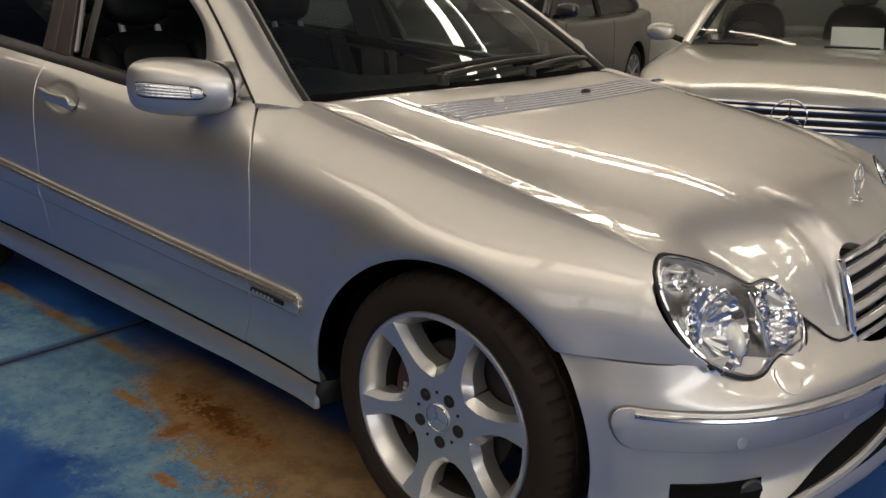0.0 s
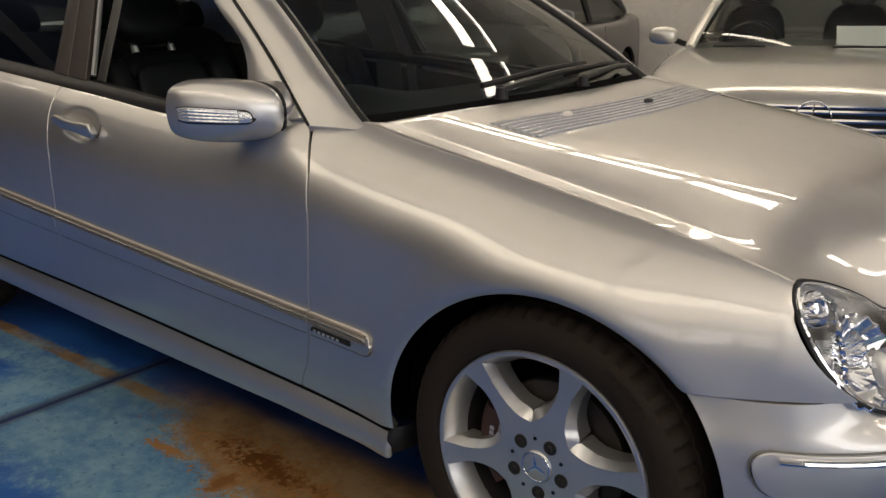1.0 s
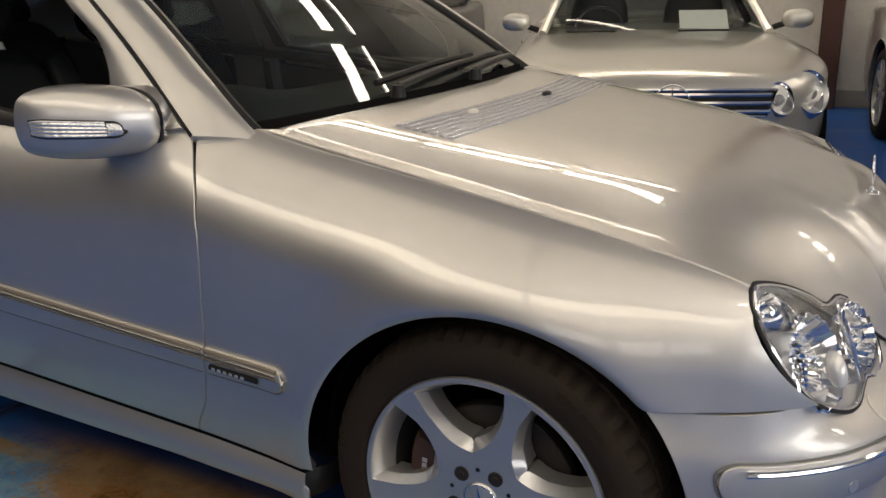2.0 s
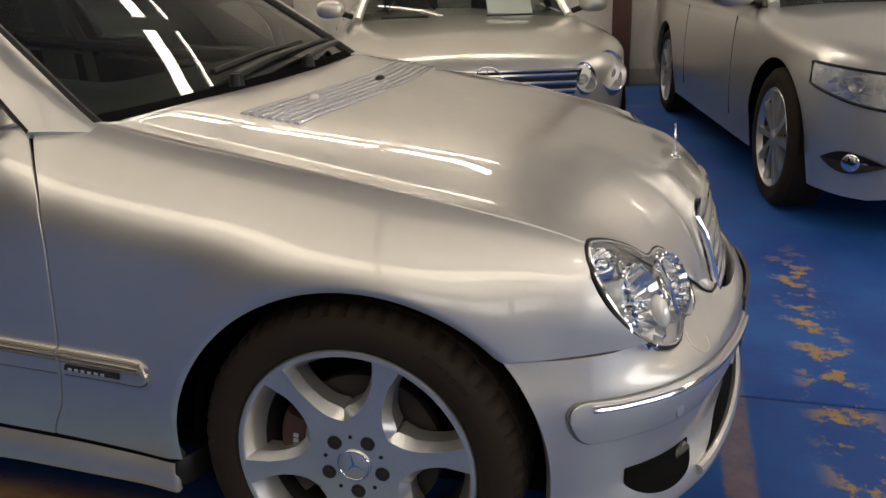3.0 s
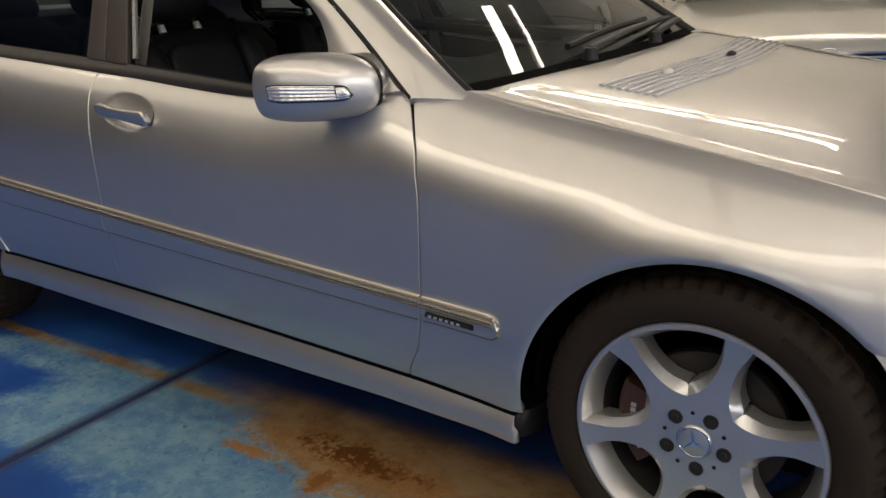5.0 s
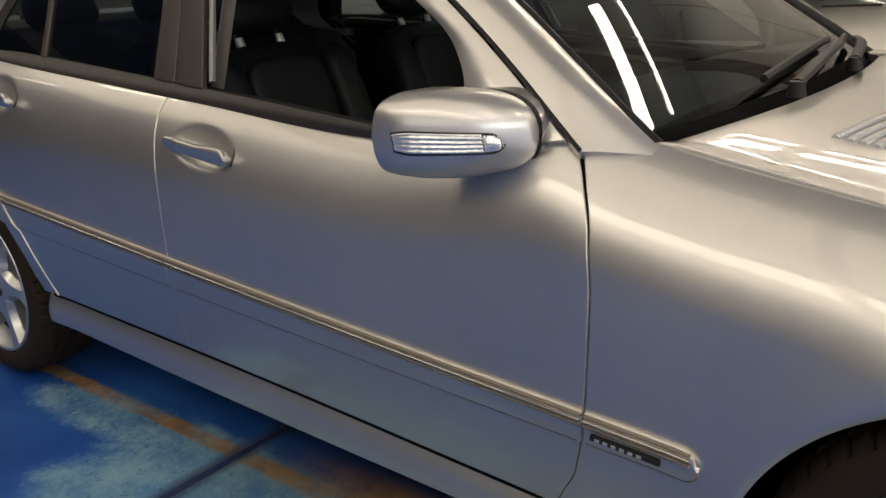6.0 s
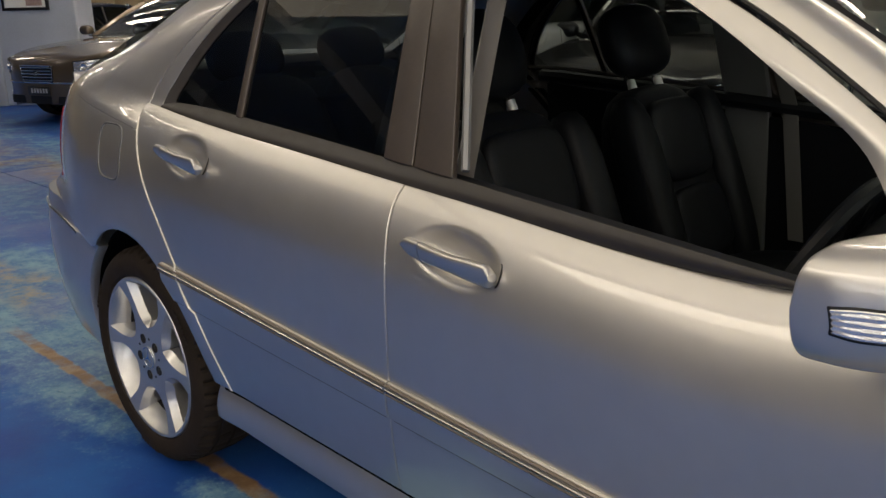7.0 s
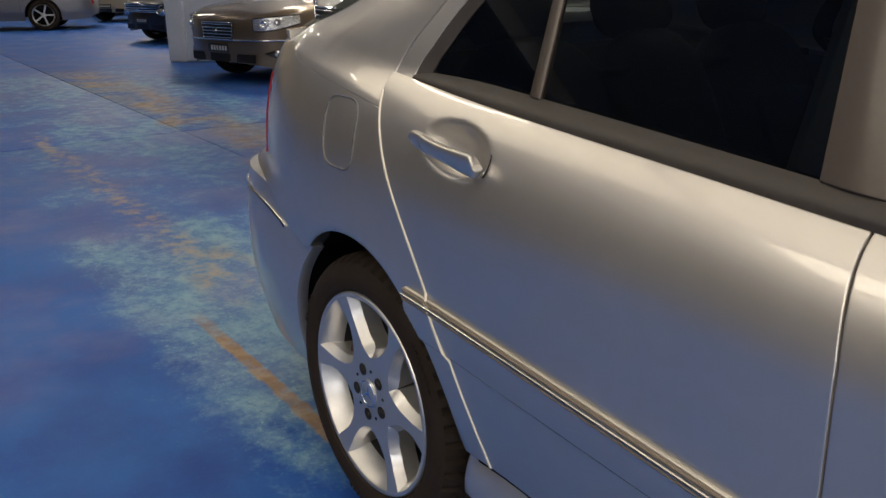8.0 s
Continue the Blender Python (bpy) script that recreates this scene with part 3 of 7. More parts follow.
# black sheets close behind the door gaps, in place of the shade inside
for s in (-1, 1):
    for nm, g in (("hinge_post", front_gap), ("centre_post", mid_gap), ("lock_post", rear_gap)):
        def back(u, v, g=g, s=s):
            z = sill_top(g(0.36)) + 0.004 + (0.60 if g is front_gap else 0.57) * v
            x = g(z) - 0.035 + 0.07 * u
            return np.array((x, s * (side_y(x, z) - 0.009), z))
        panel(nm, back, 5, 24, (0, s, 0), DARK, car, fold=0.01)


def hood_surface():
    """The bonnet as a loft through lengthwise rails, from the near edge to the middle."""
    edge = [(x, -0.700 + 0.012 * max(0, (x - 0.2) / 0.22), hood_edge(x)) for x in (-0.526, -0.40, -0.2, 0.0, 0.2, 0.36, 0.424)]
    r2 = [(-0.485, -0.60, 0.938), (-0.35, -0.60, 0.915), (-0.1, -0.60, 0.874), (0.12, -0.60, 0.834), (0.30, -0.595, 0.790), (0.40, -0.592, 0.752), (0.462, -0.588, 0.712)]
    r3 = [(-0.455, -0.50, 0.941), (-0.30, -0.50, 0.917), (-0.1, -0.50, 0.887), (0.12, -0.50, 0.850), (0.32, -0.50, 0.800), (0.45, -0.50, 0.742), (0.520, -0.497, 0.660)]
    r4 = [(-0.442, -0.42, 0.942), (-0.30, -0.42, 0.920), (-0.1, -0.42, 0.892), (0.14, -0.42, 0.856), (0.36, -0.42, 0.802), (0.52, -0.415, 0.722), (0.602, -0.402, 0.588)]
    r5 = [(-0.432, -0.32, 0.942), (-0.30, -0.32, 0.921), (-0.1, -0.32, 0.897), (0.16, -0.32, 0.862), (0.40, -0.31, 0.804), (0.57, -0.295, 0.722), (0.664, -0.275, 0.505)]
    r6 = [(-0.431, -0.305, 0.942), (-0.30, -0.305, 0.921), (-0.1, -0.305, 0.897), (0.16, -0.300, 0.863), (0.40, -0.285, 0.806), (0.56, -0.268, 0.734), (0.615, -0.262, 0.672)]
    r7 = [(-0.422, -0.15, 0.942), (-0.30, -0.15, 0.922), (-0.1, -0.15, 0.900), (0.16, -0.15, 0.866), (0.40, -0.145, 0.810), (0.57, -0.14, 0.740), (0.632, -0.135, 0.682)]
    r8 = [(-0.420, 0.0, 0.942), (-0.30, 0.0, 0.923), (-0.1, 0.0, 0.901), (0.16, 0.0, 0.867), (0.40, 0.0, 0.812), (0.57, 0.0, 0.742), (0.640, 0.0, 0.685)]
    rails = [through_points(q) for q in (edge, r2, r3, r4, r5, r6, r7, r8)]
    at = np.array([0.0, 0.14, 0.28, 0.40, 0.545, 0.575, 0.79, 1.0])

    def f(u, v):
        """v from 0 at the near edge over 0.5 in the middle to 1 at the far edge."""
        s, w = (1, v * 2) if v <= 0.5 else (-1, 2 - v * 2)
        q = np.array([r(u) for r in rails])
        full = np.concatenate([q, q[-2::-1] * (1, -1, 1)])
        places = np.concatenate([at, 2 - at[-2::-1]])
        k = min(int(np.searchsorted(places, w, side="right")) - 1, len(places) - 2)
        h = places[k + 1] - places[k]
        t = (w - places[k]) / h
        def slope(n):
            if n == 0 or n == len(places) - 1:
                return (full[1] - full[0]) / (places[1] - places[0])
            return (full[n + 1] - full[n - 1]) / (places[n + 1] - places[n - 1])
        p = (2 * t**3 - 3 * t**2 + 1) * full[k] + (t**3 - 2 * t**2 + t) * h * slope(k) + (3 * t**2 - 2 * t**3) * full[k + 1] + (t**3 - t**2) * h * slope(k + 1)
        return p * (1, s, 1)

    return f


def faired(f, nu=61, nv=121):
    """The surface f faired: bumps between its rails are evened out, its border stays, and the nose beside the grille keeps its form."""
    P = np.array([[f(i / (nu - 1), j / (nv - 1)) for j in range(nv)] for i in range(nu)])
    for k in range(46):
        P[1:-1, 1:-1] = 0.5 * P[1:-1, 1:-1] + 0.25 * (P[1:-1, :-2] + P[1:-1, 2:])
        if k % 2 == 0:
            P[1:-1, 1:-1] = 0.5 * P[1:-1, 1:-1] + 0.25 * (P[:-2, 1:-1] + P[2:, 1:-1])
        if k == 3:
            nose = P.copy()
    w = np.clip((np.linspace(0, 1, nu) - 0.74) / 0.20, 0, 1)[:, None, None]
    half = np.abs(np.linspace(-1, 1, nv))[None, :, None]
    w = w * w * (3 - 2 * w) * np.clip((0.60 - half) / 0.12, 0, 1)
    P = P * (1 - w) + nose * w

    def at(u, v):
        a, b = min(max(u, 0), 1) * (nu - 1), min(max(v, 0), 1) * (nv - 1)
        i, j = min(int(a), nu - 2), min(int(b), nv - 2)
        a, b = a - i, b - j
        return (P[i, j] * (1 - a) + P[i + 1, j] * a) * (1 - b) + (P[i, j + 1] * (1 - a) + P[i + 1, j + 1] * a) * b

    return at


hood_base = faired(hood_surface())


def hood_at(u, v):
    """The bonnet with its pressed shape: a crease along each side and a rolled rear edge."""
    p = np.array(hood_base(u, v))
    side = min(v, 1 - v) * 2
    nose = min(1.0, max(0.0, (0.90 - u) / 0.25))
    valley = side / 0.062 if side < 0.062 else math.exp(-(((side - 0.062) / 0.13) ** 1.4))
    p[2] -= 0.0070 * valley * nose
    p[2] -= 0.010 * max(0.0, 1 - u / 0.055) ** 2
    return p


def build_hood():
    hood = panel("bonnet", hood_at, 81, 201, (0.2, 0, 1), PAINT, car, "silver bonnet with a ribbed air vent", fold=0.02)

    # ribbed vent let into the rear of the bonnet: shallow bars that follow its surface
    def on_hood(x, y):
        v = 0.5 + 0.5 * y / 0.7
        for _ in range(14):
            lo, hi = 0.0, 1.0
            for _ in range(24):
                mid = (lo + hi) / 2
                if hood_at(mid, v)[0] < x:
                    lo = mid
                else:
                    hi = mid
            p = hood_at(lo, v)
            v = min(max(v + 0.5 * (y - p[1]) / 0.7, 0.001), 0.999)
        return p

    for k in range(7):
        pts = []
        for i in range(25):
            y = -0.515 + 1.03 * i / 24
            x = -0.300 + 0.0195 * k + 0.045 * (1 - (y / 0.515) ** 2)
            p = on_hood(x, y)
            pts.append((p[0], p[1], p[2] + 0.0012))
        tube("vent_rib", pts, 0.0082, VENTM, hood, "pale ribbed vent bar" if k == 0 else "", sides=8, flat=0.5)
    for y in (-0.30, 0.066):
        p = Vector(on_hood(-0.235 if y < 0 else -0.202, y))
        bm = bmesh.new()
        bmesh.ops.create_uvsphere(bm, u_segments=12, v_segments=8, radius=1, matrix=Matrix.Translation(p + Vector((0, 0, 0.006))) @ Matrix.Diagonal((0.012, 0.02, 0.008, 1)))
        part("washer_nozzle", bm, BLACK if y > 0 else PAINT, hood, "small washer nozzle")
    return hood, on_hood


VENTM = material("vent_ribs", (0.68, 0.70, 0.75), 0.22, 0.6, coat=0.8)
on_hood = build_hood()[1]


def ring_star(name, parent, m, radius, label=""):
    """A plain chrome ring with three thin bars."""
    bm = bmesh.new()
    n, k = 40, 8
    rings = []
    for i in range(n):
        a = 2 * math.pi * i / n
        c = Vector((0, math.cos(a), math.sin(a)))
        rings.append([bm.verts.new(m @ (c * (radius + 0.055 * radius * math.cos(2 * math.pi * j / k)) + Vector((0.07 * radius * math.sin(2 * math.pi * j / k), 0, 0)))) for j in range(k)])
    for i in range(n):
        for j in range(k):
            bm.faces.new((rings[i][j], rings[(i + 1) % n][j], rings[(i + 1) % n][(j + 1) % k], rings[i][(j + 1) % k]))
    for i in range(3):
        a = math.pi / 2 + 2 * math.pi * i / 3
        d, s = Vector((0, math.cos(a), math.sin(a))), Vector((0, -math.sin(a), math.cos(a)))
        base, tip, up = [s * 0.13 * radius, -s * 0.13 * radius], d * radius * 0.98, Vector((0.1 * radius, 0, 0))
        q = [bm.verts.new(m @ v) for v in (base[0], base[1], tip, up, -up)]
        for tri in ((0, 2, 3), (2, 1, 3), (1, 0, 3), (2, 0, 4), (1, 2, 4), (0, 1, 4)):
            bm.faces.new([q[t] for t in tri])
    return part(name, bm, CHROME, parent, label)


def build_front():
    # bonnet ornament
    base = Vector((0.566, 0.0, 0.744))
    post = thing("bonnet_ornament", "upright chrome ring ornament on the bonnet", "ornament")
    v, f = lathe([(0.0, 0.012), (0.006, 0.012), (0.008, 0.006), (0.017, 0.003), (0.019, 0.0), (0.0, -0.004)], 20, "z")
    finish("base", [Vector(q) + base for q in v], f, CHROME, post)
    ring_star("ring", post, Matrix.Translation(base + Vector((0, 0, 0.046))) @ Matrix.Rotation(-0.06, 4, "Y"), 0.034)

    # grille: frame, louvres and a badge
    TL, TR, BL, BR = Vector((0.618, -0.262, 0.668)), Vector((0.618, 0.262, 0.668)), Vector((0.668, -0.268, 0.508)), Vector((0.668, 0.268, 0.508))

    def face(u, v, d=0.0):
        top, bot = TL.lerp(TR, u), BL.lerp(BR, u)
        p = top.lerp(bot, v)
        bow = 0.021 * (1 - (2 * u - 1) ** 2)
        return Vector((p.x + bow + 0.006 * math.sin(math.pi * v) + d, p.y, p.z + (0.014 * (1 - (2 * u - 1) ** 2)) * (1 - v)))

    g = thing("grille", "", "")
    g.parent = car
    loop = [face(k / 14, 0, 0.004) for k in range(15)] + [face(1, k / 5, 0.004) for k in range(1, 6)] + [face(1 - k / 14, 1, 0.004) for k in range(1, 15)] + [face(0, 1 - k / 5, 0.004) for k in range(1, 5)]
    tube("grille_frame", loop, 0.0085, CHROME, g, "bright chrome grille frame", closed=True)
    for s in (1, -1):
        tube("nose_gap", [(0.606, -0.398 * s, 0.576), (0.613, -0.381 * s, 0.567), (0.625, -0.367 * s, 0.555), (0.637, -0.353 * s, 0.540), (0.649, -0.337 * s, 0.529), (0.659, -0.318 * s, 0.522), (0.666, -0.294 * s, 0.521), (0.670, -0.275 * s, 0.523)], 0.0032, BLACK, car, sides=6)
    for k in range(4):
        v0 = 0.12 + 0.225 * k
        def slat(u, w, v0=v0):
            a = 1.0 - w
            p = face(0.015 + 0.97 * u, v0 + 0.135 * w, -0.006 + 0.014 * math.sin(math.pi * w))
            return np.array(p)
        panel("louvre", slat, 26, 7, (1, 0, 0), PAINT, g, "silver louvre with a chrome edge", fold=0.02)
        tube("louvre_edge", [face(0.015 + 0.97 * i / 16, v0 + 0.005, 0.0) for i in range(17)], 0.0032, CHROME, g, sides=6)
    panel("grille_back", lambda u, v: np.array(face(u, v, -0.05)), 12, 6, (1, 0, 0), BLACK, g, "black grille backing", fold=0)

    # front bumper
    plan = through_points([(0.30, -0.806), (0.408, -0.781), (0.50, -0.733), (0.575, -0.66), (0.635, -0.56), (0.685, -0.42), (0.72, -0.26), (0.738, -0.12), (0.744, 0.0)])
    out_z = smooth_curve([(0.17, -0.035), (0.195, 0.0), (0.22, 0.018), (0.255, 0.012), (0.30, -0.012), (0.36, -0.006), (0.41, 0.004), (0.44, 0.006), (0.465, 0.002), (0.485, -0.012), (0.505, -0.036), (0.53, -0.058), (0.57, -0.085)])
    top_edge = smooth_curve([(0.0, 0.550), (0.25, 0.551), (0.33, 0.551), (0.40, 0.540), (0.47, 0.530), (0.56, 0.545), (0.61, 0.562), (0.67, 0.562), (0.72, 0.530), (0.76, 0.505), (0.85, 0.496), (1.0, 0.493)])

    def skin(t, z, push=0.0):
        p = plan(t)
        q = plan(min(t + 0.01, 1)) - plan(max(t - 0.01, 0))
        n = np.array((-q[1], q[0])) / np.hypot(q[0], q[1])
        if n[0] < 0 and t > 0.3:
            n = -n
        if t <= 0.3 and n[1] > 0:
            n = -n
        ease = min(1, max(0, (t - 0.14) / 0.30))
        d = out_z(z) * (0.12 + 0.88 * ease * ease * (3 - 2 * ease)) + push
        x, y = p[:2] + n * d
        if t < 0.25:
            ex = ARCH_F[0] + math.sqrt(max(0, ARCH_F[2] ** 2 - (z - ARCH_F[1]) ** 2)) if z > ARCH_F[1] else ARCH_F[0] + ARCH_F[2] - 0.02 * (ARCH_F[1] - z)
            w = (1 - t / 0.25) ** 1.5
            x = x + (ex - plan(0)[0]) * w * 1.0
        return np.array((x, min(y, 0.0) if t >= 1 else y, z))

    def bumper(u, v):
        """u runs from the near arch over the nose (0.5) to the far arch."""
        s, t = (1, u * 2) if u <= 0.5 else (-1, 2 - 2 * u)
        z = 0.175 + (top_edge(t) - 0.002 - 0.175) * v
        return skin(t, z) * (1, s, 1)

    bp = panel("front_bumper", bumper, 121, 44, (1, 0, 0), PAINT, car, "silver front bumper with chrome strips", fold=0.025, angle=50)

    # raised strip pads, chrome line on each, sensors, washer cap, air intakes
    for s in (1, -1):
        for t0, t1 in ((0.082, 0.80),):
            def pad(u, v, s=s):
                u = u**1.6
                t = t0 + (t1 - t0) * u
                z0 = 0.470 - 0.034 * u
                e = min(1, math.sqrt(max(0.0, 1 - max(0, 1 - u / 0.075) ** 2))) * (min(1, math.sqrt(max(0.0, 1 - max(0, 1 - (1 - u) / 0.03) ** 2))))
                hgt = 0.078 * (0.06 + 0.94 * e)
                z = z0 + 0.006 - (0.078 - hgt) * 0.45 - hgt * v
                return skin(t, z, 0.008 + 0.002 * math.sin(math.pi * v)) * (1, s, 1)
            panel("bumper_strip", pad, 90, 12, (0.7, -0.6 * s, 0), PAINT, bp, "raised silver rubbing strip", fold=0.012)
            line = [Vector(skin(t0 + 0.055 + (t1 - t0 - 0.075) * k / 40, 0.463 - 0.032 * k / 40, 0.0125) * (1, s, 1)) for k in range(41)]
            tube("chrome_line", line, 0.0055, CHROME, bp, "thin chrome line", sides=8)
            rim = [pad(k / 70, 0) for k in range(71)] + [pad(1 - k / 70, 1) for k in range(71)]
            # dark bar round the pad, drawn for the shade at its foot
            tube("strip_groove", [Vector(q) - Vector((0.006, -0.004 * s, 0)) for q in rim], 0.0032, LINE, bp, sides=5, closed=True)
        for t, z in ((0.345, 0.405), (0.62, 0.40)):
            c, n = skin(t, z, 0.009), skin(t, z, 0.02)
            d = Vector(n - c).normalized()
            v, f = lathe([(0.0, 0.002), (0.011, 0.002), (0.0125, 0.0)], 20, "z")
            m = Matrix.Translation(Vector(c * (1, s, 1))) @ Vector((d.x, d.y * s, d.z)).to_track_quat("Z", "Y").to_matrix().to_4x4()
            finish("parking_sensor", [m @ Vector(q) for q in v], f, PAINT, bp)

        def intake(u, v, s=s):
            t = 0.225 + 0.195 * u
            hi = 0.318 - 0.012 * u
            lo = hi - 0.010 - 0.055 * math.sin(math.pi * min(1, 0.06 + 0.92 * u)) ** 0.6
            return skin(t, lo + (hi - lo) * v, 0.003) * (1, s, 1)
        panel("side_intake", intake, 30, 8, (0.7, -0.6 * s, 0), DARK, bp, "black side air intake", fold=0.03)
        c, n = Vector(skin(0.395, 0.280, -0.006) * (1, s, 1)), Vector(skin(0.395, 0.280, 0.02) * (1, s, 1))
        mm = Matrix.Translation(c) @ (n - c).to_track_quat("Z", "Y").to_matrix().to_4x4()
        v, f = lathe([(0.0, 0.006), (0.022, 0.005), (0.026, 0.006), (0.029, 0.0)], 24, "z")
        finish("fog_lamp", [mm @ Vector(q) for q in v], f, PLATE, bp, "round dark fog lamp")

    def mouth(u, v):
        s, t = (1, 0.44 + u * 1.12) if u <= 0.5 else (-1, 0.44 + (1 - u) * 1.12)
        lo = 0.238 + 0.02 * t
        return skin(t, lo + (0.004 + 0.072 * min(1, 3.5 * (t - 0.44))) * v, 0.002) * (1, s, 1)
    panel("lower_intake", mouth, 60, 8, (1, 0, 0), DARK, bp, "black mesh lower intake", fold=0.02)
    for s in (1, -1):
        bar = [Vector(skin(0.42 + 0.58 * k / 20, 0.246 + 0.045 * k / 20, 0.004) * (1, s, 1)) for k in range(21)]
        tube("intake_bar", bar, 0.011, PAINT, bp, "silver bar across the lower intake", sides=8)
        arc = [Vector(skin(0.472 + 0.030 * math.cos(a), 0.496 + 0.020 * math.sin(a), 0.0012) * (1, s, 1)) for a in np.linspace(2.2, 6.1, 24)]
        tube("washer_cap_edge", arc, 0.0016, PALEEDGE, bp, "edge of the lamp washer cap", sides=5)
    panel("number_plate", lambda u, v: np.array((0.762 - 0.02 * (2 * u - 1) ** 2, -0.186 + 0.372 * u, 0.345 + 0.120 * v)), 12, 6, (1, 0, 0), PLATE, car, "dark number plate", fold=0.01)


LINE = material("panel_shadow_line", (0.12, 0.12, 0.12), 0.5)
build_front()


def build_headlamp(s):
    """Twin-oval headlamp; s = 1 near side, -1 far side."""
    lamp = thing("headlamp", "", "")
    lamp.parent = car
    tagged(lamp, "clear twin-oval headlamp with chrome reflectors")
    rim = [(0.425, -0.686, 0.733), (0.435, -0.711, 0.697), (0.465, -0.714, 0.641), (0.499, -0.700, 0.589), (0.537, -0.666, 0.545), (0.575, -0.608, 0.514), (0.594, -0.560, 0.508), (0.598, -0.518, 0.525),
           (0.602, -0.487, 0.530), (0.618, -0.450, 0.517), (0.620, -0.410, 0.537), (0.602, -0.392, 0.580), (0.573, -0.400, 0.622), (0.541, -0.442, 0.655), (0.523, -0.496, 0.654), (0.495, -0.536, 0.682), (0.464, -0.586, 0.708), (0.438, -0.640, 0.727)]
    rim = [Vector((x, y * s, z)) for x, y, z in rim]
    fine = []
    n = len(rim)
    for i in range(n):
        p0, p1, p2, p3 = rim[i - 1], rim[i], rim[(i + 1) % n], rim[(i + 2) % n]
        for k in range(4):
            t = k / 4
            fine.append(0.5 * ((2 * p1) + (p2 - p0) * t + (2 * p0 - 5 * p1 + 4 * p2 - p3) * t * t + (3 * p1 - p0 - 3 * p2 + p3) * t**3))
    c = Vector((0.535, -0.565 * s, 0.617))
    out = Vector((0.80, -0.50 * s, 0.33)).normalized()
    m = len(fine)

    def dome(bulge, shrink, rings=9):
        verts = [c + out * bulge]
        for k in range(1, rings + 1):
            q = k / rings
            for p in fine:
                verts.append(c + (p - c) * (q * shrink) + out * (bulge * (1 - q**2.2)))
        faces = [(0, 1 + i, 1 + (i + 1) % m) for i in range(m)]
        for k in range(rings - 1):
            a = 1 + k * m
            faces += [(a + i, a + m + i, a + m + (i + 1) % m, a + (i + 1) % m) for i in range(m)]
        if s < 0:
            faces = [q[::-1] for q in faces]
        return verts, faces

    v, f = dome(0.034, 1.0)
    lens = finish("lens", v, f, CLEAR, lamp, "clear lens", angle=80)
    lens.visible_shadow = False
    v, f = dome(-0.075, 0.985)
    finish("bowl", v, f, BOWL, lamp, "satin lamp housing", angle=80)
    tube("gasket", fine, 0.0034, BLACK, lamp, "black rubber gasket", sides=6, closed=True)
    tube("bright_rim", [c + (p - c) * 0.955 + out * 0.0015 for p in fine], 0.0035, CHROME, lamp, sides=6, closed=True)
    # reflector cups
    fwd = Vector((0.84, -0.36 * s, 0.40)).normalized()
    for (x, y, z), r, fl in (((0.525, -0.628, 0.600), 0.070, 1), ((0.576, -0.475, 0.598), 0.052, 1), ((0.452, -0.672, 0.690), 0.030, 0)):
        mm = Matrix.Translation((x, y * s, z)) @ fwd.to_track_quat("Z", "Y").to_matrix().to_4x4()
        prof = [(0.004, -0.055)] + [(r * math.sqrt(k / 8), -0.055 + 0.06 * k / 8) for k in range(1, 9)] + [(r * 1.05, 0.004), (r * 1.05, -0.01)]
        v, f = lathe(prof, 72, "z")
        if fl:
            # fluted facets
            w = []
            for q in v:
                a, rr = math.atan2(q[1], q[0]), math.hypot(q[0], q[1])
                k = 1 + 0.035 * math.cos(18 * a) * (rr / r)
                w.append((q[0] * k, q[1] * k * 1.08, q[2]))
            v = w
        finish("reflector", [mm @ Vector(q) for q in v], f, REFLECT, lamp, "chrome reflector cup", angle=22)
        v, f = lathe([(0.0, 0.012), (0.010, 0.010), (0.013, -0.004), (0.013, -0.05)], 18, "z")
        finish("bulb_cap", [mm @ Vector(q) for q in v], f, CHROME, lamp)
    bm = bmesh.new()
    bmesh.ops.create_uvsphere(bm, u_segments=20, v_segments=14, radius=1, matrix=Matrix.Translation((0.556, -0.612 * s, 0.588)) @ fwd.to_track_quat("Z", "Y").to_matrix().to_4x4() @ Matrix.Diagonal((0.017, 0.032, 0.016, 1)))
    part("projector_lens", bm, LAMPBEAD, lamp, "pale oval projector lens")
    # faceted inner panels behind the lens: stepped ribs across both ovals
    for (x, y, z), (wy, hz), cnt in (((0.492, -0.640, 0.632), (0.058, 0.070), 10), ((0.560, -0.470, 0.600), (0.044, 0.060), 9)):
        for k in range(cnt):
            q = k / (cnt - 1) * 2 - 1
            w = wy * math.sqrt(max(0.08, 1 - q * q))
            p = Vector((x - 0.30 * q * hz, (y + 0.25 * q * hz) * s, z + q * hz * 0.8))
            tube("fin", [p + Vector((-0.45 * w * e, 0.9 * w * e * s, 0.004 * e)) + Vector((-0.008 * e * e, 0, 0)) for e in (-1, -0.5, 0, 0.5, 1)][::-1], 0.0034 + 0.0012 * (k % 2), CHROME, lamp, sides=5)
    tube("inner_divider", [Vector((0.545, -0.545 * s, 0.655)), Vector((0.575, -0.54 * s, 0.60)), Vector((0.590, -0.53 * s, 0.545))], 0.004, CHROME, lamp, sides=8)


LAMPBEAD = material("projector_glass", (0.72, 0.71, 0.68), 0.06, 0.25, coat=1.0)
BOWL = material("lamp_housing", (0.62, 0.60, 0.57), 0.24, 0.75)
for side in (1, -1):
    build_headlamp(side)


# dark tone that stands for the shade in the strip's grooves
GROOVE = material("groove_shade", (0.17, 0.14, 0.11), 0.55)


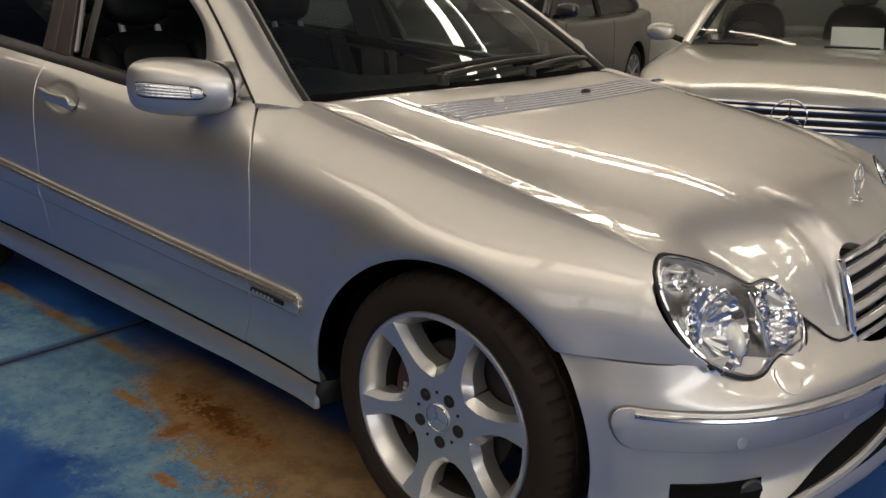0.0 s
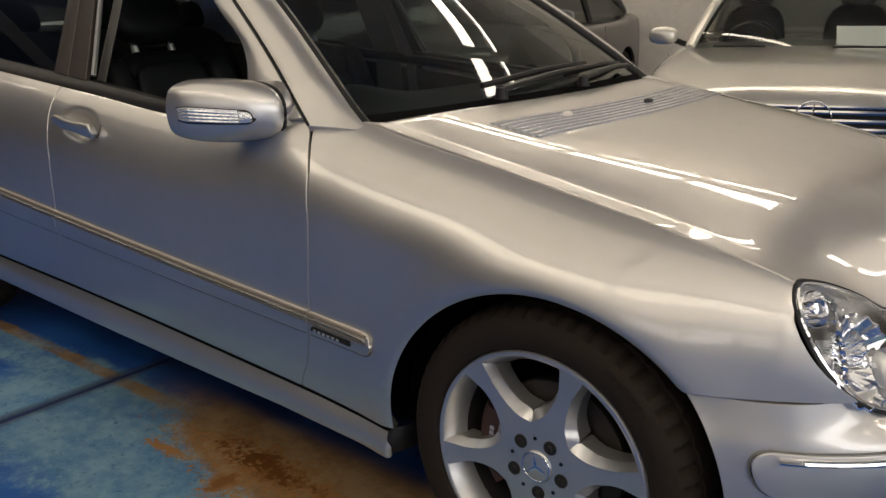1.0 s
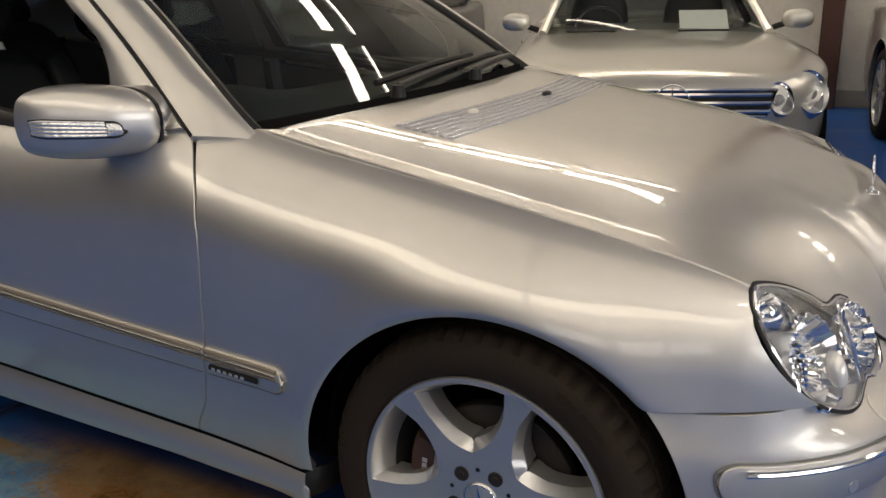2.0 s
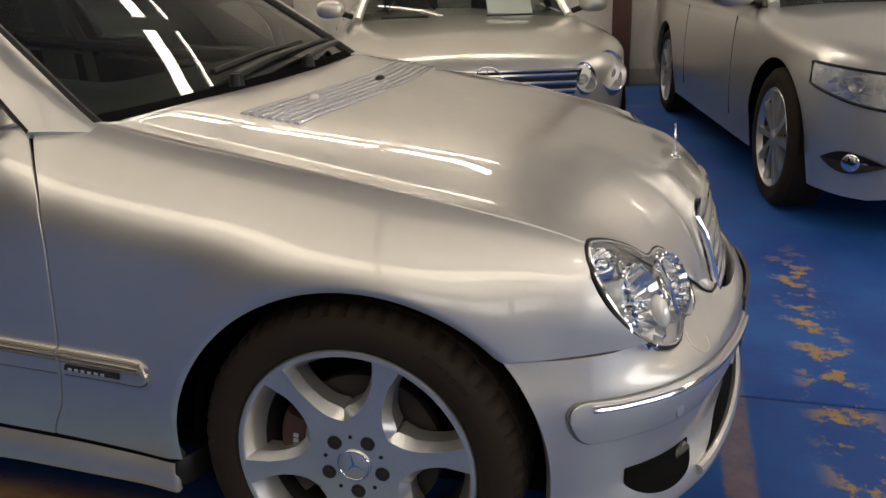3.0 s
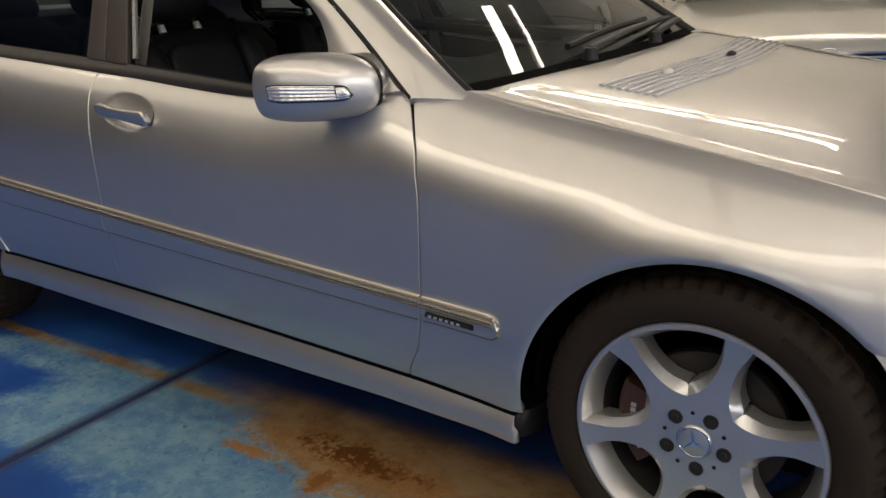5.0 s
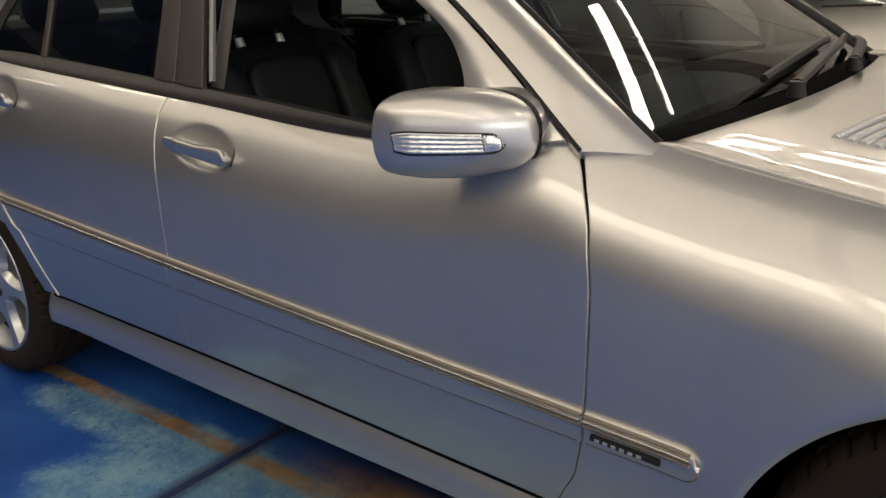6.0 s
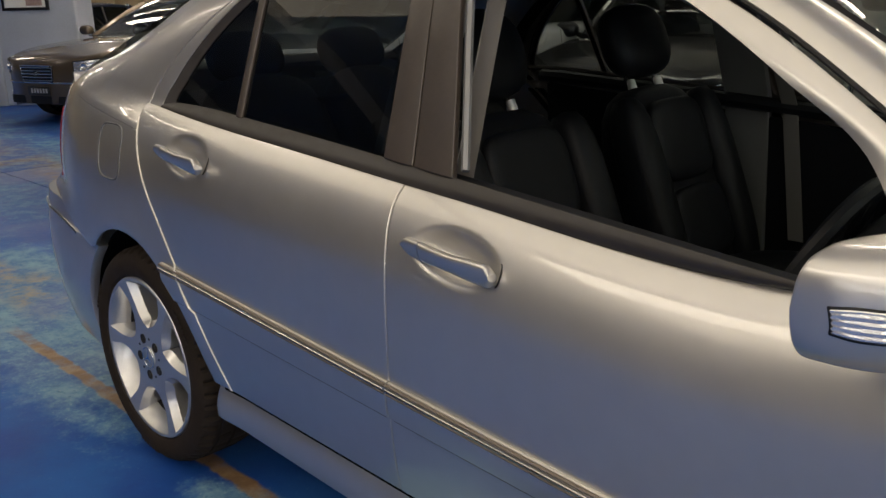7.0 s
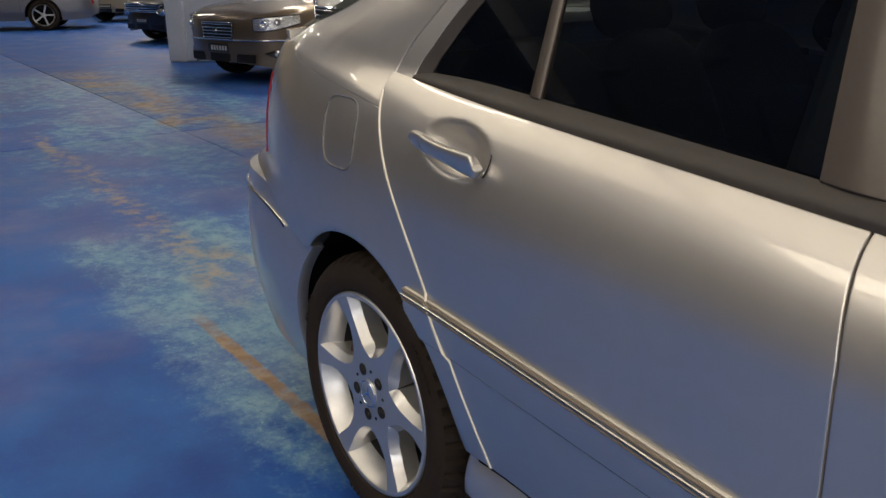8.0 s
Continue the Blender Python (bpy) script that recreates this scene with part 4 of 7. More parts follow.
def build_moulding():
    """Side strip: a raised silver band with a chrome line on top, cut at the door gaps."""
    def band_h(x):
        return 0.050 + 0.033 * min(1, max(0, (-0.36 - x) / 1.9))

    cuts = [(-2.46, rear_gap(0.62) - 0.004, "quarter_strip"), (rear_gap(0.63) + 0.004, mid_gap(0.6) - 0.003, "rear_door_strip"), (mid_gap(0.6) + 0.003, front_gap(0.53) - 0.003, "front_door_strip"), (front_gap(0.53) + 0.003, -0.362, "wing_strip")]
    for a, b, name in cuts:
        for s in (-1, 1):
            def f(u, v, a=a, b=b, s=s):
                x = a + (b - a) * u
                h = band_h(x)
                zt = mould_z(x) + 0.004
                if name == "wing_strip":
                    e = max(0, (u - 0.84) / 0.16)
                    k = math.sqrt(max(0.0, 1 - e * e))
                    zt, h = zt - h * 0.5 * (1 - k), h * (0.06 + 0.94 * k)
                z = zt - h * v
                return np.array((x, s * (side_y(x, z) + 0.006 + 0.003 * math.sin(math.pi * v)), z))
            strip = panel("side_strip", f, 40, 8, (0, s, 0), PAINT, car, "raised silver side strip with a chrome line", fold=0.010)
            n = 30
            last = b - (0.012 if name == "wing_strip" else 0)
            pts = [(a + (last - a) * k / n, s * (side_y(a + (last - a) * k / n, mould_z(a + (last - a) * k / n)) + 0.013), mould_z(a + (last - a) * k / n) - 0.008) for k in range(n + 1)]
            tube("chrome_line", pts, 0.0030, STRIPM, strip, "thin chrome line", sides=8)
            # brown-grey bars laid on as the shaded grooves beside the chrome line and band
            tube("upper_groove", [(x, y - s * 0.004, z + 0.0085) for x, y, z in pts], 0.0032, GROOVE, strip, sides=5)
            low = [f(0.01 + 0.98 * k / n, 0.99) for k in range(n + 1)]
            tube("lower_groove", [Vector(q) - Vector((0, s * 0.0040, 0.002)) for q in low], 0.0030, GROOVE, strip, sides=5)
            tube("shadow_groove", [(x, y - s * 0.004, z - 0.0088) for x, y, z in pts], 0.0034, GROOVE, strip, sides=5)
            if name == "wing_strip":
                badge = []
                for k in range(9):
                    x = -0.535 + 0.115 * k / 8
                    badge.append((x, s * (side_y(x, 0.49) + 0.0105), mould_z(x) - 0.030))
                tube("badge_plate", badge, 0.0062, BLACK, strip, "small black badge with unreadable pale letters", sides=8)
                for k in range(6):
                    x = -0.522 + 0.014 * k
                    z = mould_z(x) - 0.030
                    y = side_y(x, z) + 0.0168
                    box("letter_bar", (x - 0.004, s * y - 0.0004, z - 0.0028), (x + 0.004, s * y + 0.0004, z + 0.0028), LETTER, strip, bevel=0)


build_moulding()


def build_handle(door, x0, z0, x1, z1, s):
    """A flush pull handle bridging a dished recess: round lock end, waisted bar, broad paddle end."""
    half = smooth_curve([(0.0, 0.005), (0.02, 0.0120), (0.08, 0.0170), (0.22, 0.0180), (0.34, 0.0165), (0.55, 0.0165), (0.80, 0.0195), (0.94, 0.0205), (0.985, 0.0150), (1.0, 0.006)])
    rim = lambda x, z: side_y(x, z - 0.075)
    base = rim(x0 - 0.02, z0), rim(x1 + 0.02, z1)

    def bar(ta, tb, n, lift=0.0, grow=0.0):
        verts = []
        for k in range(n + 1):
            t = ta + (tb - ta) * k / n
            x, z = x0 + (x1 - x0) * t, z0 + (z1 - z0) * t 
            y = base[0] + (base[1] - base[0]) * t - 0.0040 + 0.006 * math.sin(math.pi * t) + lift
            w = half(t) + grow
            for j in range(16):
                a = 2 * math.pi * j / 16
                c, sn = math.cos(a), math.sin(a)
                verts.append((x, s * (y + 0.0105 * math.copysign(abs(c) ** 0.7, c) + 0.004 * sn), z + w * math.copysign(abs(sn) ** 0.85, sn)))
        return verts, grid_faces(n + 1, 16, close_v=True) + [tuple(range(16))[::-1], tuple(n * 16 + k for k in range(16))]

    v, f = bar(0.235, 1.0, 34)
    grip = finish("door_handle", v, f, PAINT, door, "silver pull handle", angle=60)
    v, f = bar(0.0, 0.225, 14)
    finish("lock_cap", v, f, PAINT, grip, angle=60)
    v, f = bar(0.215, 0.245, 2, -0.002, -0.002)
    finish("cap_gap", v, f, BLACK, grip)
    # dark rubber line under the paddle end
    pts = [(x1 - 0.002 + 0.006 * math.cos(a), s * (side_y(x1 + 0.006, z1 + 0.02 * math.sin(a)) + 0.0006), z1 + 0.0175 * math.sin(a)) for a in np.linspace(-1.5, 1.5, 10)]
    tube("end_seal", pts, 0.0016, BLACK, grip, sides=5)


for k, s in enumerate((-1, 1)):
    build_handle(FRONT_DOORS[k], -1.578, 0.870, -1.378, 0.850, s)
    build_handle(REAR_DOORS[k], -2.462, 0.943, -2.266, 0.922, s)


# ---- glasshouse ----
def tumble(z):
    """Half width of the side glass at height z."""
    return 0.775 - 0.45 * (z - 0.95) - 0.10 * max(0, z - 1.2) ** 1.5


A_OUT = through_points([(-0.600, -0.788, 0.921), (-0.634, -0.777, 0.947), (-0.754, -0.737, 1.039), (-0.924, -0.684, 1.155), (-1.12, -0.622, 1.265), (-1.33, -0.578, 1.345)])
A_IN = through_points([(-0.488, -0.712, 0.908), (-0.526, -0.706, 0.934), (-0.660, -0.672, 1.030), (-0.830, -0.622, 1.145), (-1.03, -0.565, 1.262), (-1.24, -0.515, 1.355)])


door_back = smooth_curve([(0.97, -2.642), (1.00, -2.660), (1.03, -2.670), (1.06, -2.663), (1.10, -2.640), (1.137, -2.610), (1.17, -2.582), (1.215, -2.526), (1.26, -2.462), (1.30, -2.385), (1.345, -2.29)])
trim_back = smooth_curve([(0.97, -2.600), (1.03, -2.604), (1.06, -2.596), (1.085, -2.580), (1.125, -2.556), (1.172, -2.518), (1.215, -2.474), (1.244, -2.440), (1.30, -2.36), (1.345, -2.28)])


def build_glasshouse():
    for s in (-1, 1):
        def pillar(u, v, s=s):
            a, b = A_OUT(u), A_IN(u)
            p = a + (b - a) * v
            out = np.array((0.45, -0.6, 0.66))
            p = p + out * 0.016 * math.sin(math.pi * v) ** 0.8 * (0.15 + 0.85 * min(1.0, u / 0.16))
            return p * (1, -s, 1)
        panel("front_pillar", pillar, 40, 12, (0.4, s, 0.5), PAINT, car, "silver front roof pillar", fold=0.02)
        tube("pillar_seal", [Vector(A_OUT(k / 30)) * 1 if s < 0 else Vector(A_OUT(k / 30) * (1, -1, 1)) for k in range(31)], 0.0038, BLACK, car, sides=6)
        edge = [A_IN(k / 30) + np.array((-0.012, 0.016, -0.004)) for k in range(31)]
        tube("windscreen_seal", [Vector(p * (1, -s, 1)) for p in edge], 0.014, BLACK, car, "black windscreen edge", sides=8)

        # window frame of the front door, widening into the mirror corner
        rear_edge = through_points([(-0.842, -0.782, 0.905), (-0.842, -0.765, 0.96), (-0.846, -0.748, 1.008), (-0.880, -0.722, 1.062), (-1.021, -0.676, 1.160), (-1.20, -0.620, 1.262), (-1.38, -0.575, 1.335)])
        def sail(u, v, s=s):
            f0 = A_OUT(0.035 + 0.955 * v) + np.array((-0.010, 0.004, -0.006))
            p0 = rear_edge(v)
            p = p0 + (f0 - p0) * u
            p[1] -= 0.012 * math.sin(math.pi * u) * (1 - v) ** 2
            return p * (1, -s, 1)
        panel("window_frame", sail, 14, 40, (0.1, s, 0.3), PAINT, FRONT_DOORS[0 if s < 0 else 1], "silver window frame and mirror corner", fold=0.012)

        # belt seals and window frames
        def belt(u, v, s=s, x0=-2.606, x1=-0.83):
            x = x0 + (x1 - x0) * u
            z = top_z(x) - 0.004 + (glass_z(x) + 0.004 - top_z(x)) * v
            y = side_y(x, top_z(x)) - 0.004 + (tumble(glass_z(x)) - side_y(x, top_z(x))) * v + 0.008 * math.sin(math.pi * v)
            return np.array((x, s * y, z))
        panel("belt_seal", belt, 60, 8, (0, s, 0.4), SEAL, car, "dark brown window seal along the belt line", fold=0.012)

        # centre pillar cover in two strips, one on each door
        def strip(u, v, f0, f1, r0, r1, s=s):
            z = 0.975 + (1.345 - 0.975) * v
            a, b = r0 + (r1 - r0) * v, f0 + (f1 - f0) * v
            x = a + (b - a) * u
            z0 = glass_z(x) + (z - 0.975) * (1.345 - glass_z(x)) / 0.37
            return np.array((x, s * (tumble(z0) + 0.003 * math.sin(math.pi * u)), z0))
        panel("door_pillar", lambda u, v: strip(u, v, -1.553, -1.68, -1.652, -1.742), 8, 20, (0, s, 0.4), TRIM, FRONT_DOORS[0 if s < 0 else 1], "brown-black pillar cover", fold=0.014)
        panel("door_pillar", lambda u, v: strip(u, v, -1.657, -1.746, -1.738, -1.80), 8, 20, (0, s, 0.4), TRIM, REAR_DOORS[0 if s < 0 else 1], "brown-black pillar cover", fold=0.014)
        panel("quarter_bar", lambda u, v: strip(u, v, -2.246, -2.30, -2.272, -2.325), 5, 20, (0, s, 0.4), TRIM, REAR_DOORS[0 if s < 0 else 1], "window divider bar", fold=0.012)
        tube("inner_frame_edge", [(-1.536 - 0.13 * k / 10, s * (tumble(0.985 + 0.036 * k) - 0.012), 0.985 + 0.036 * k) for k in range(11)], 0.008, FRAMEGREY, FRONT_DOORS[0 if s < 0 else 1], "grey window channel", sides=6)

        # rear side glass, fixed quarter glass
        def glass_pane(u, v, x0, x1, t0, t1):
            xb = x0 + (x1 - x0) * u
            zt = t0 + (t1 - t0) * u
            z = glass_z(xb) - 0.005 + (zt - glass_z(xb)) * v
            x = xb - 0.045 * v
            return np.array((x, s * (tumble(z) - 0.006), z))
        panel("rear_side_glass", lambda u, v: glass_pane(u, v, -2.25, -1.735, 1.345, 1.36), 10, 10, (0, s, 0.4), TINTED, REAR_DOORS[0 if s < 0 else 1], "dark tinted side window", fold=0)
        def quarter_pane(u, v, s=s):
            z = 1.022 + 0.318 * v
            x0 = trim_back(z) + 0.02
            x1 = max(x0 + 0.01, -2.255 - 0.055 * v)
            return np.array((x0 + (x1 - x0) * u, s * (tumble(z) - 0.006), z))
        panel("quarter_glass", quarter_pane, 8, 14, (0, s, 0.4), TINTED, REAR_DOORS[0 if s < 0 else 1], "tinted rear quarter glass", fold=0)
        if s > 0:
            def pane(u, v):
                z = glass_z(-1.2) - 0.005 + (1.34 - glass_z(-1.2)) * v
                return np.array((-1.55 + 0.72 * u - 0.12 * v - 0.42 * v * u, tumble(z) - 0.006, z))
            panel("front_side_glass", pane, 10, 10, (0, 1, 0.4), GLASS, FRONT_DOORS[1], "side window", fold=0)

        # rear pillar behind the rear door's gap, flowing into the quarter panel
        def frame_y(x, z):
            w = min(1.0, max(0.0, 1 - (z - 0.985) / 0.085)) ** 2
            return tumble(z) + 0.010 + (side_y(x, z) - tumble(z) - 0.010) * w

        front_edge = lambda v: np.array((door_back(0.97 + 0.375 * v) - 0.0025, -frame_y(door_back(0.97 + 0.375 * v), 0.97 + 0.375 * v), 0.97 + 0.375 * v))

        def low_edge(u):
            x = -2.6445 + (-3.34 + 2.6445) * u
            z = quarter_top(x)
            return np.array((x, -side_y(x, z) - 0.0008, z))
        far = [low_edge(1.0)] + [np.array(q) for q in ((-3.22, -0.640, 1.104), (-3.08, -0.600, 1.147), (-2.93, -0.565, 1.212), (-2.80, -0.535, 1.285), (-2.62, -0.50, 1.37))]
        back_edge = through_points(far)
        top_edge = lambda u: front_edge(1.0) + (far[-1] - front_edge(1.0)) * u

        def coons(u, v):
            p = (1 - u) * front_edge(v) + u * back_edge(v) + (1 - v) * low_edge(u) + v * top_edge(u)
            return p - ((1 - u) * (1 - v) * front_edge(0.0) + u * (1 - v) * far[0] + (1 - u) * v * front_edge(1.0) + u * v * far[-1])

        @functools.lru_cache(None)
        def lean(u):
            # leaves the quarter panel along its own slope, so that no crease shows
            a, b = coons(u, 0.0), coons(u, 0.004)
            want = -(side_y(a[0], a[2]) - side_y(a[0] - 0.1 * (b[0] - a[0]), a[2] - 0.1 * (b[2] - a[2]))) / 0.1
            return (want - (b[1] - a[1])) / 0.004 * min(1.0, u / 0.06, (1 - u) / 0.12)

        def cpillar(u, v, s=s):
            p = coons(u, v)
            p[1] -= 0.020 * math.sin(math.pi * u) * math.sin(math.pi * v) ** 1.5
            p[1] += lean(u) * v * (1 - v) ** 2
            return p * (1, -s, 1)
        panel("rear_pillar", cpillar, 40, 40, (-0.1, s, 0.4), PAINT, car, "silver rear roof pillar", fold=0.005, ring=0.0008)

        def frame_strip(u, v, s=s):
            z = 0.972 + 0.373 * v
            x = door_back(z) + 0.003 + (trim_back(max(z, 0.995)) - door_back(z) - 0.003) * u
            return np.array((x, s * (frame_y(x, z) + 0.0010 * math.sin(math.pi * u) - 0.0015 * min(1.0, max(0.0, (1.0 - z) / 0.01))), z))
        rdoor = REAR_DOORS[0 if s < 0 else 1]
        panel("rear_door_frame", frame_strip, 8, 40, (0, s, 0.3), PAINT, rdoor, "silver window frame of the rear door", fold=0.010, ring=0.0010)

        def frame_trim(u, v, s=s):
            z = 1.018 + 0.327 * v
            x = trim_back(z) - 0.002 + 0.038 * u
            return np.array((x, s * (tumble(z) + 0.009 - 0.012 * u), z))
        panel("glass_trim", frame_trim, 5, 30, (0, s, 0.3), SEAL, rdoor, "brown-black glass surround", fold=0.008)

        # black sheet behind the window frame's gap, standing for its shade
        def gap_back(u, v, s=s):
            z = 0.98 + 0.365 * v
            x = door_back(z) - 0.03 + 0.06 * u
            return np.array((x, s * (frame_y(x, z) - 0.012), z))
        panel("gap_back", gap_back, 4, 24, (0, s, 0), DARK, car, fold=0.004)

    # windscreen: bowed pane between the pillars
    def screen(u, v):
        a = A_IN(0.055 + 0.945 * v) + np.array((-0.008, 0.012, -0.006))
        b = a * (1, -1, 1)
        p = a + (b - a) * u
        bow = 4 * u * (1 - u)
        return p + np.array((0.058 * bow, 0, 0.030 * bow * v + 0.004 * bow))
    ws = panel("windscreen", screen, 30, 24, (0.6, 0, 0.8), GLASS, car, "clear windscreen", fold=0)
    # cowl under the glass
    def cowl(u, v):
        q = screen(u, 0.0)
        h = hood_at(0.0, u)
        p = np.array(h) + (q - np.array(h)) * v
        p[2] = h[2] - 0.045 + (q[2] + 0.004 - h[2] + 0.045) * v
        return p
    panel("cowl", cowl, 40, 6, (0, 0, 1), DARK, car, "black plastic cowl", fold=0.01)
    # roof and rear window
    def roof(u, v):
        x = -1.24 + (-2.62 + 1.24) * u
        w = 0.575 - 0.06 * (2 * u - 1) ** 2
        y = -w + 2 * w * v
        z = 1.352 + 0.058 * math.sin(math.pi * min(1, 0.15 + 0.75 * u)) * (1 - 0.55 * (y / w) ** 2) - 0.015 * (y / w) ** 4
        return np.array((x, y, z))
    panel("roof", roof, 24, 20, (0, 0, 1), PAINT, car, "silver roof", fold=0.03)
    for s in (-1, 1):
        rail = [(-1.28, s * 0.585, 1.35), (-1.6, s * 0.60, 1.362), (-2.0, s * 0.60, 1.36), (-2.34, s * 0.575, 1.338), (-2.5, s * 0.55, 1.325)]
        tube("roof_rail", rail, 0.03, PAINT, car, "silver roof rail over the doors", sides=10)
    def rearglass(u, v):
        a = np.array((-2.64, -0.49, 1.365)) + (np.array((-3.30, -0.64, 1.09)) - np.array((-2.64, -0.49, 1.365))) * v
        b = a * (1, -1, 1)
        p = a + (b - a) * u
        return p + np.array((-0.05, 0, 0.02)) * 4 * u * (1 - u)
    panel("rear_window", rearglass, 20, 14, (-0.5, 0, 0.8), TINTED, car, "tinted rear window", fold=0)
    def bootlid(u, v):
        x = -3.28 + (-3.60 + 3.28) * u
        w = side_y(x, 0.99) - 0.035
        y = -w + 2 * w * v
        return np.array((x - 0.06 * (1 - (y / w) ** 2) * u, y, deck_z(x) + 0.010 * (1 - (y / w) ** 4) - 0.03 * max(0, u - 0.8) / 0.2))
    panel("boot_lid", bootlid, 20, 24, (0, 0, 1), PAINT, car, "silver boot lid", fold=0.03)
    panel("tail_panel", lambda u, v: np.array((-3.64 - 0.03 * math.sin(math.pi * u), -0.52 + 1.04 * u, 0.68 + 0.33 * v)), 14, 8, (-1, 0, 0), PAINT, car, "silver tail panel", fold=0.03)
    for s in (-1, 1):
        def tail(u, v, s=s):
            x = -3.42 - 0.20 * u
            lo = 0.735 + 0.02 * u
            z = lo + (0.965 - 0.035 * u - lo) * v
            x = x - 0.045 * (1 - v) * (1 - u) + 0.0
            return np.array((x, s * (side_y(x, z) + 0.004), z))
        panel("tail_lamp", tail, 16, 14, (-0.3, s, 0), RED, car, "red tail lamp", fold=0.02)
    # rear bumper
    bt = smooth_curve([(-3.76, 0.70), (-3.4, 0.703), (-3.2, 0.678), (-3.07, 0.622), (-3.0, 0.60)])
    rplan = through_points([(-3.03, -0.828), (-3.20, -0.815), (-3.40, -0.785), (-3.58, -0.718), (-3.70, -0.60), (-3.765, -0.38), (-3.785, -0.18), (-3.79, 0.0)])
    def rb(u, v):
        s, t = (1, u * 2) if u <= 0.5 else (-1, 2 - 2 * u)
        p = rplan(t)
        z = 0.24 + (bt(p[0]) - 0.003 - 0.24) * v
        x, y = p
        if t < 0.3:
            ex = ARCH_R[0] - math.sqrt(max(0.0, ARCH_R[2] ** 2 - (z - ARCH_R[1]) ** 2)) if z > ARCH_R[1] else ARCH_R[0] - ARCH_R[2]
            x = x + (ex - rplan(0)[0]) * (1 - t / 0.3) ** 1.4
        tuck = 0.02 * (abs(z - 0.52) / 0.2) ** 2
        return np.array((x + tuck * min(1, t * 1.5), (y + tuck) * s if t < 1 else 0.0, z))
    rbp = panel("rear_bumper", rb, 91, 20, (-1, 0, 0), PAINT, car, "silver rear bumper", fold=0.03)
    for s in (-1, 1):
        strip_at = lambda t: Vector(rb(t / 2, (bt(rplan(t)[0]) - 0.292) / (bt(rplan(t)[0]) - 0.243))) + Vector((-0.002 * t, -0.0025, 0))
        tube("chrome_line", [Vector((p.x, -s * p.y, p.z)) for p in (strip_at(t) for t in np.linspace(0.10, 0.9, 40))], 0.004, CHROME, rbp, sides=6)
    # fuel flap outline and cap line on the near rear quarter
    loop = []
    for k in range(40):
        a = 2 * math.pi * k / 40
        cs, sn = math.copysign(abs(math.cos(a)) ** 0.5, math.cos(a)), math.copysign(abs(math.sin(a)) ** 0.5, math.sin(a))
        x, z = -2.775 + 0.072 * cs - 0.012 * sn, 0.905 + 0.070 * sn
        loop.append((x, -(side_y(x, z) + 0.0005), z))
    tube("fuel_flap_edge", loop, 0.0028, LINE, car, "outline of the fuel flap", sides=5, closed=True)


FRAMEGREY = material("grey_channel", (0.22, 0.22, 0.22), 0.4, 0.3)
build_glasshouse()


INDM = material("indicator_reflector", (0.86, 0.86, 0.86), 0.22, 0.75)


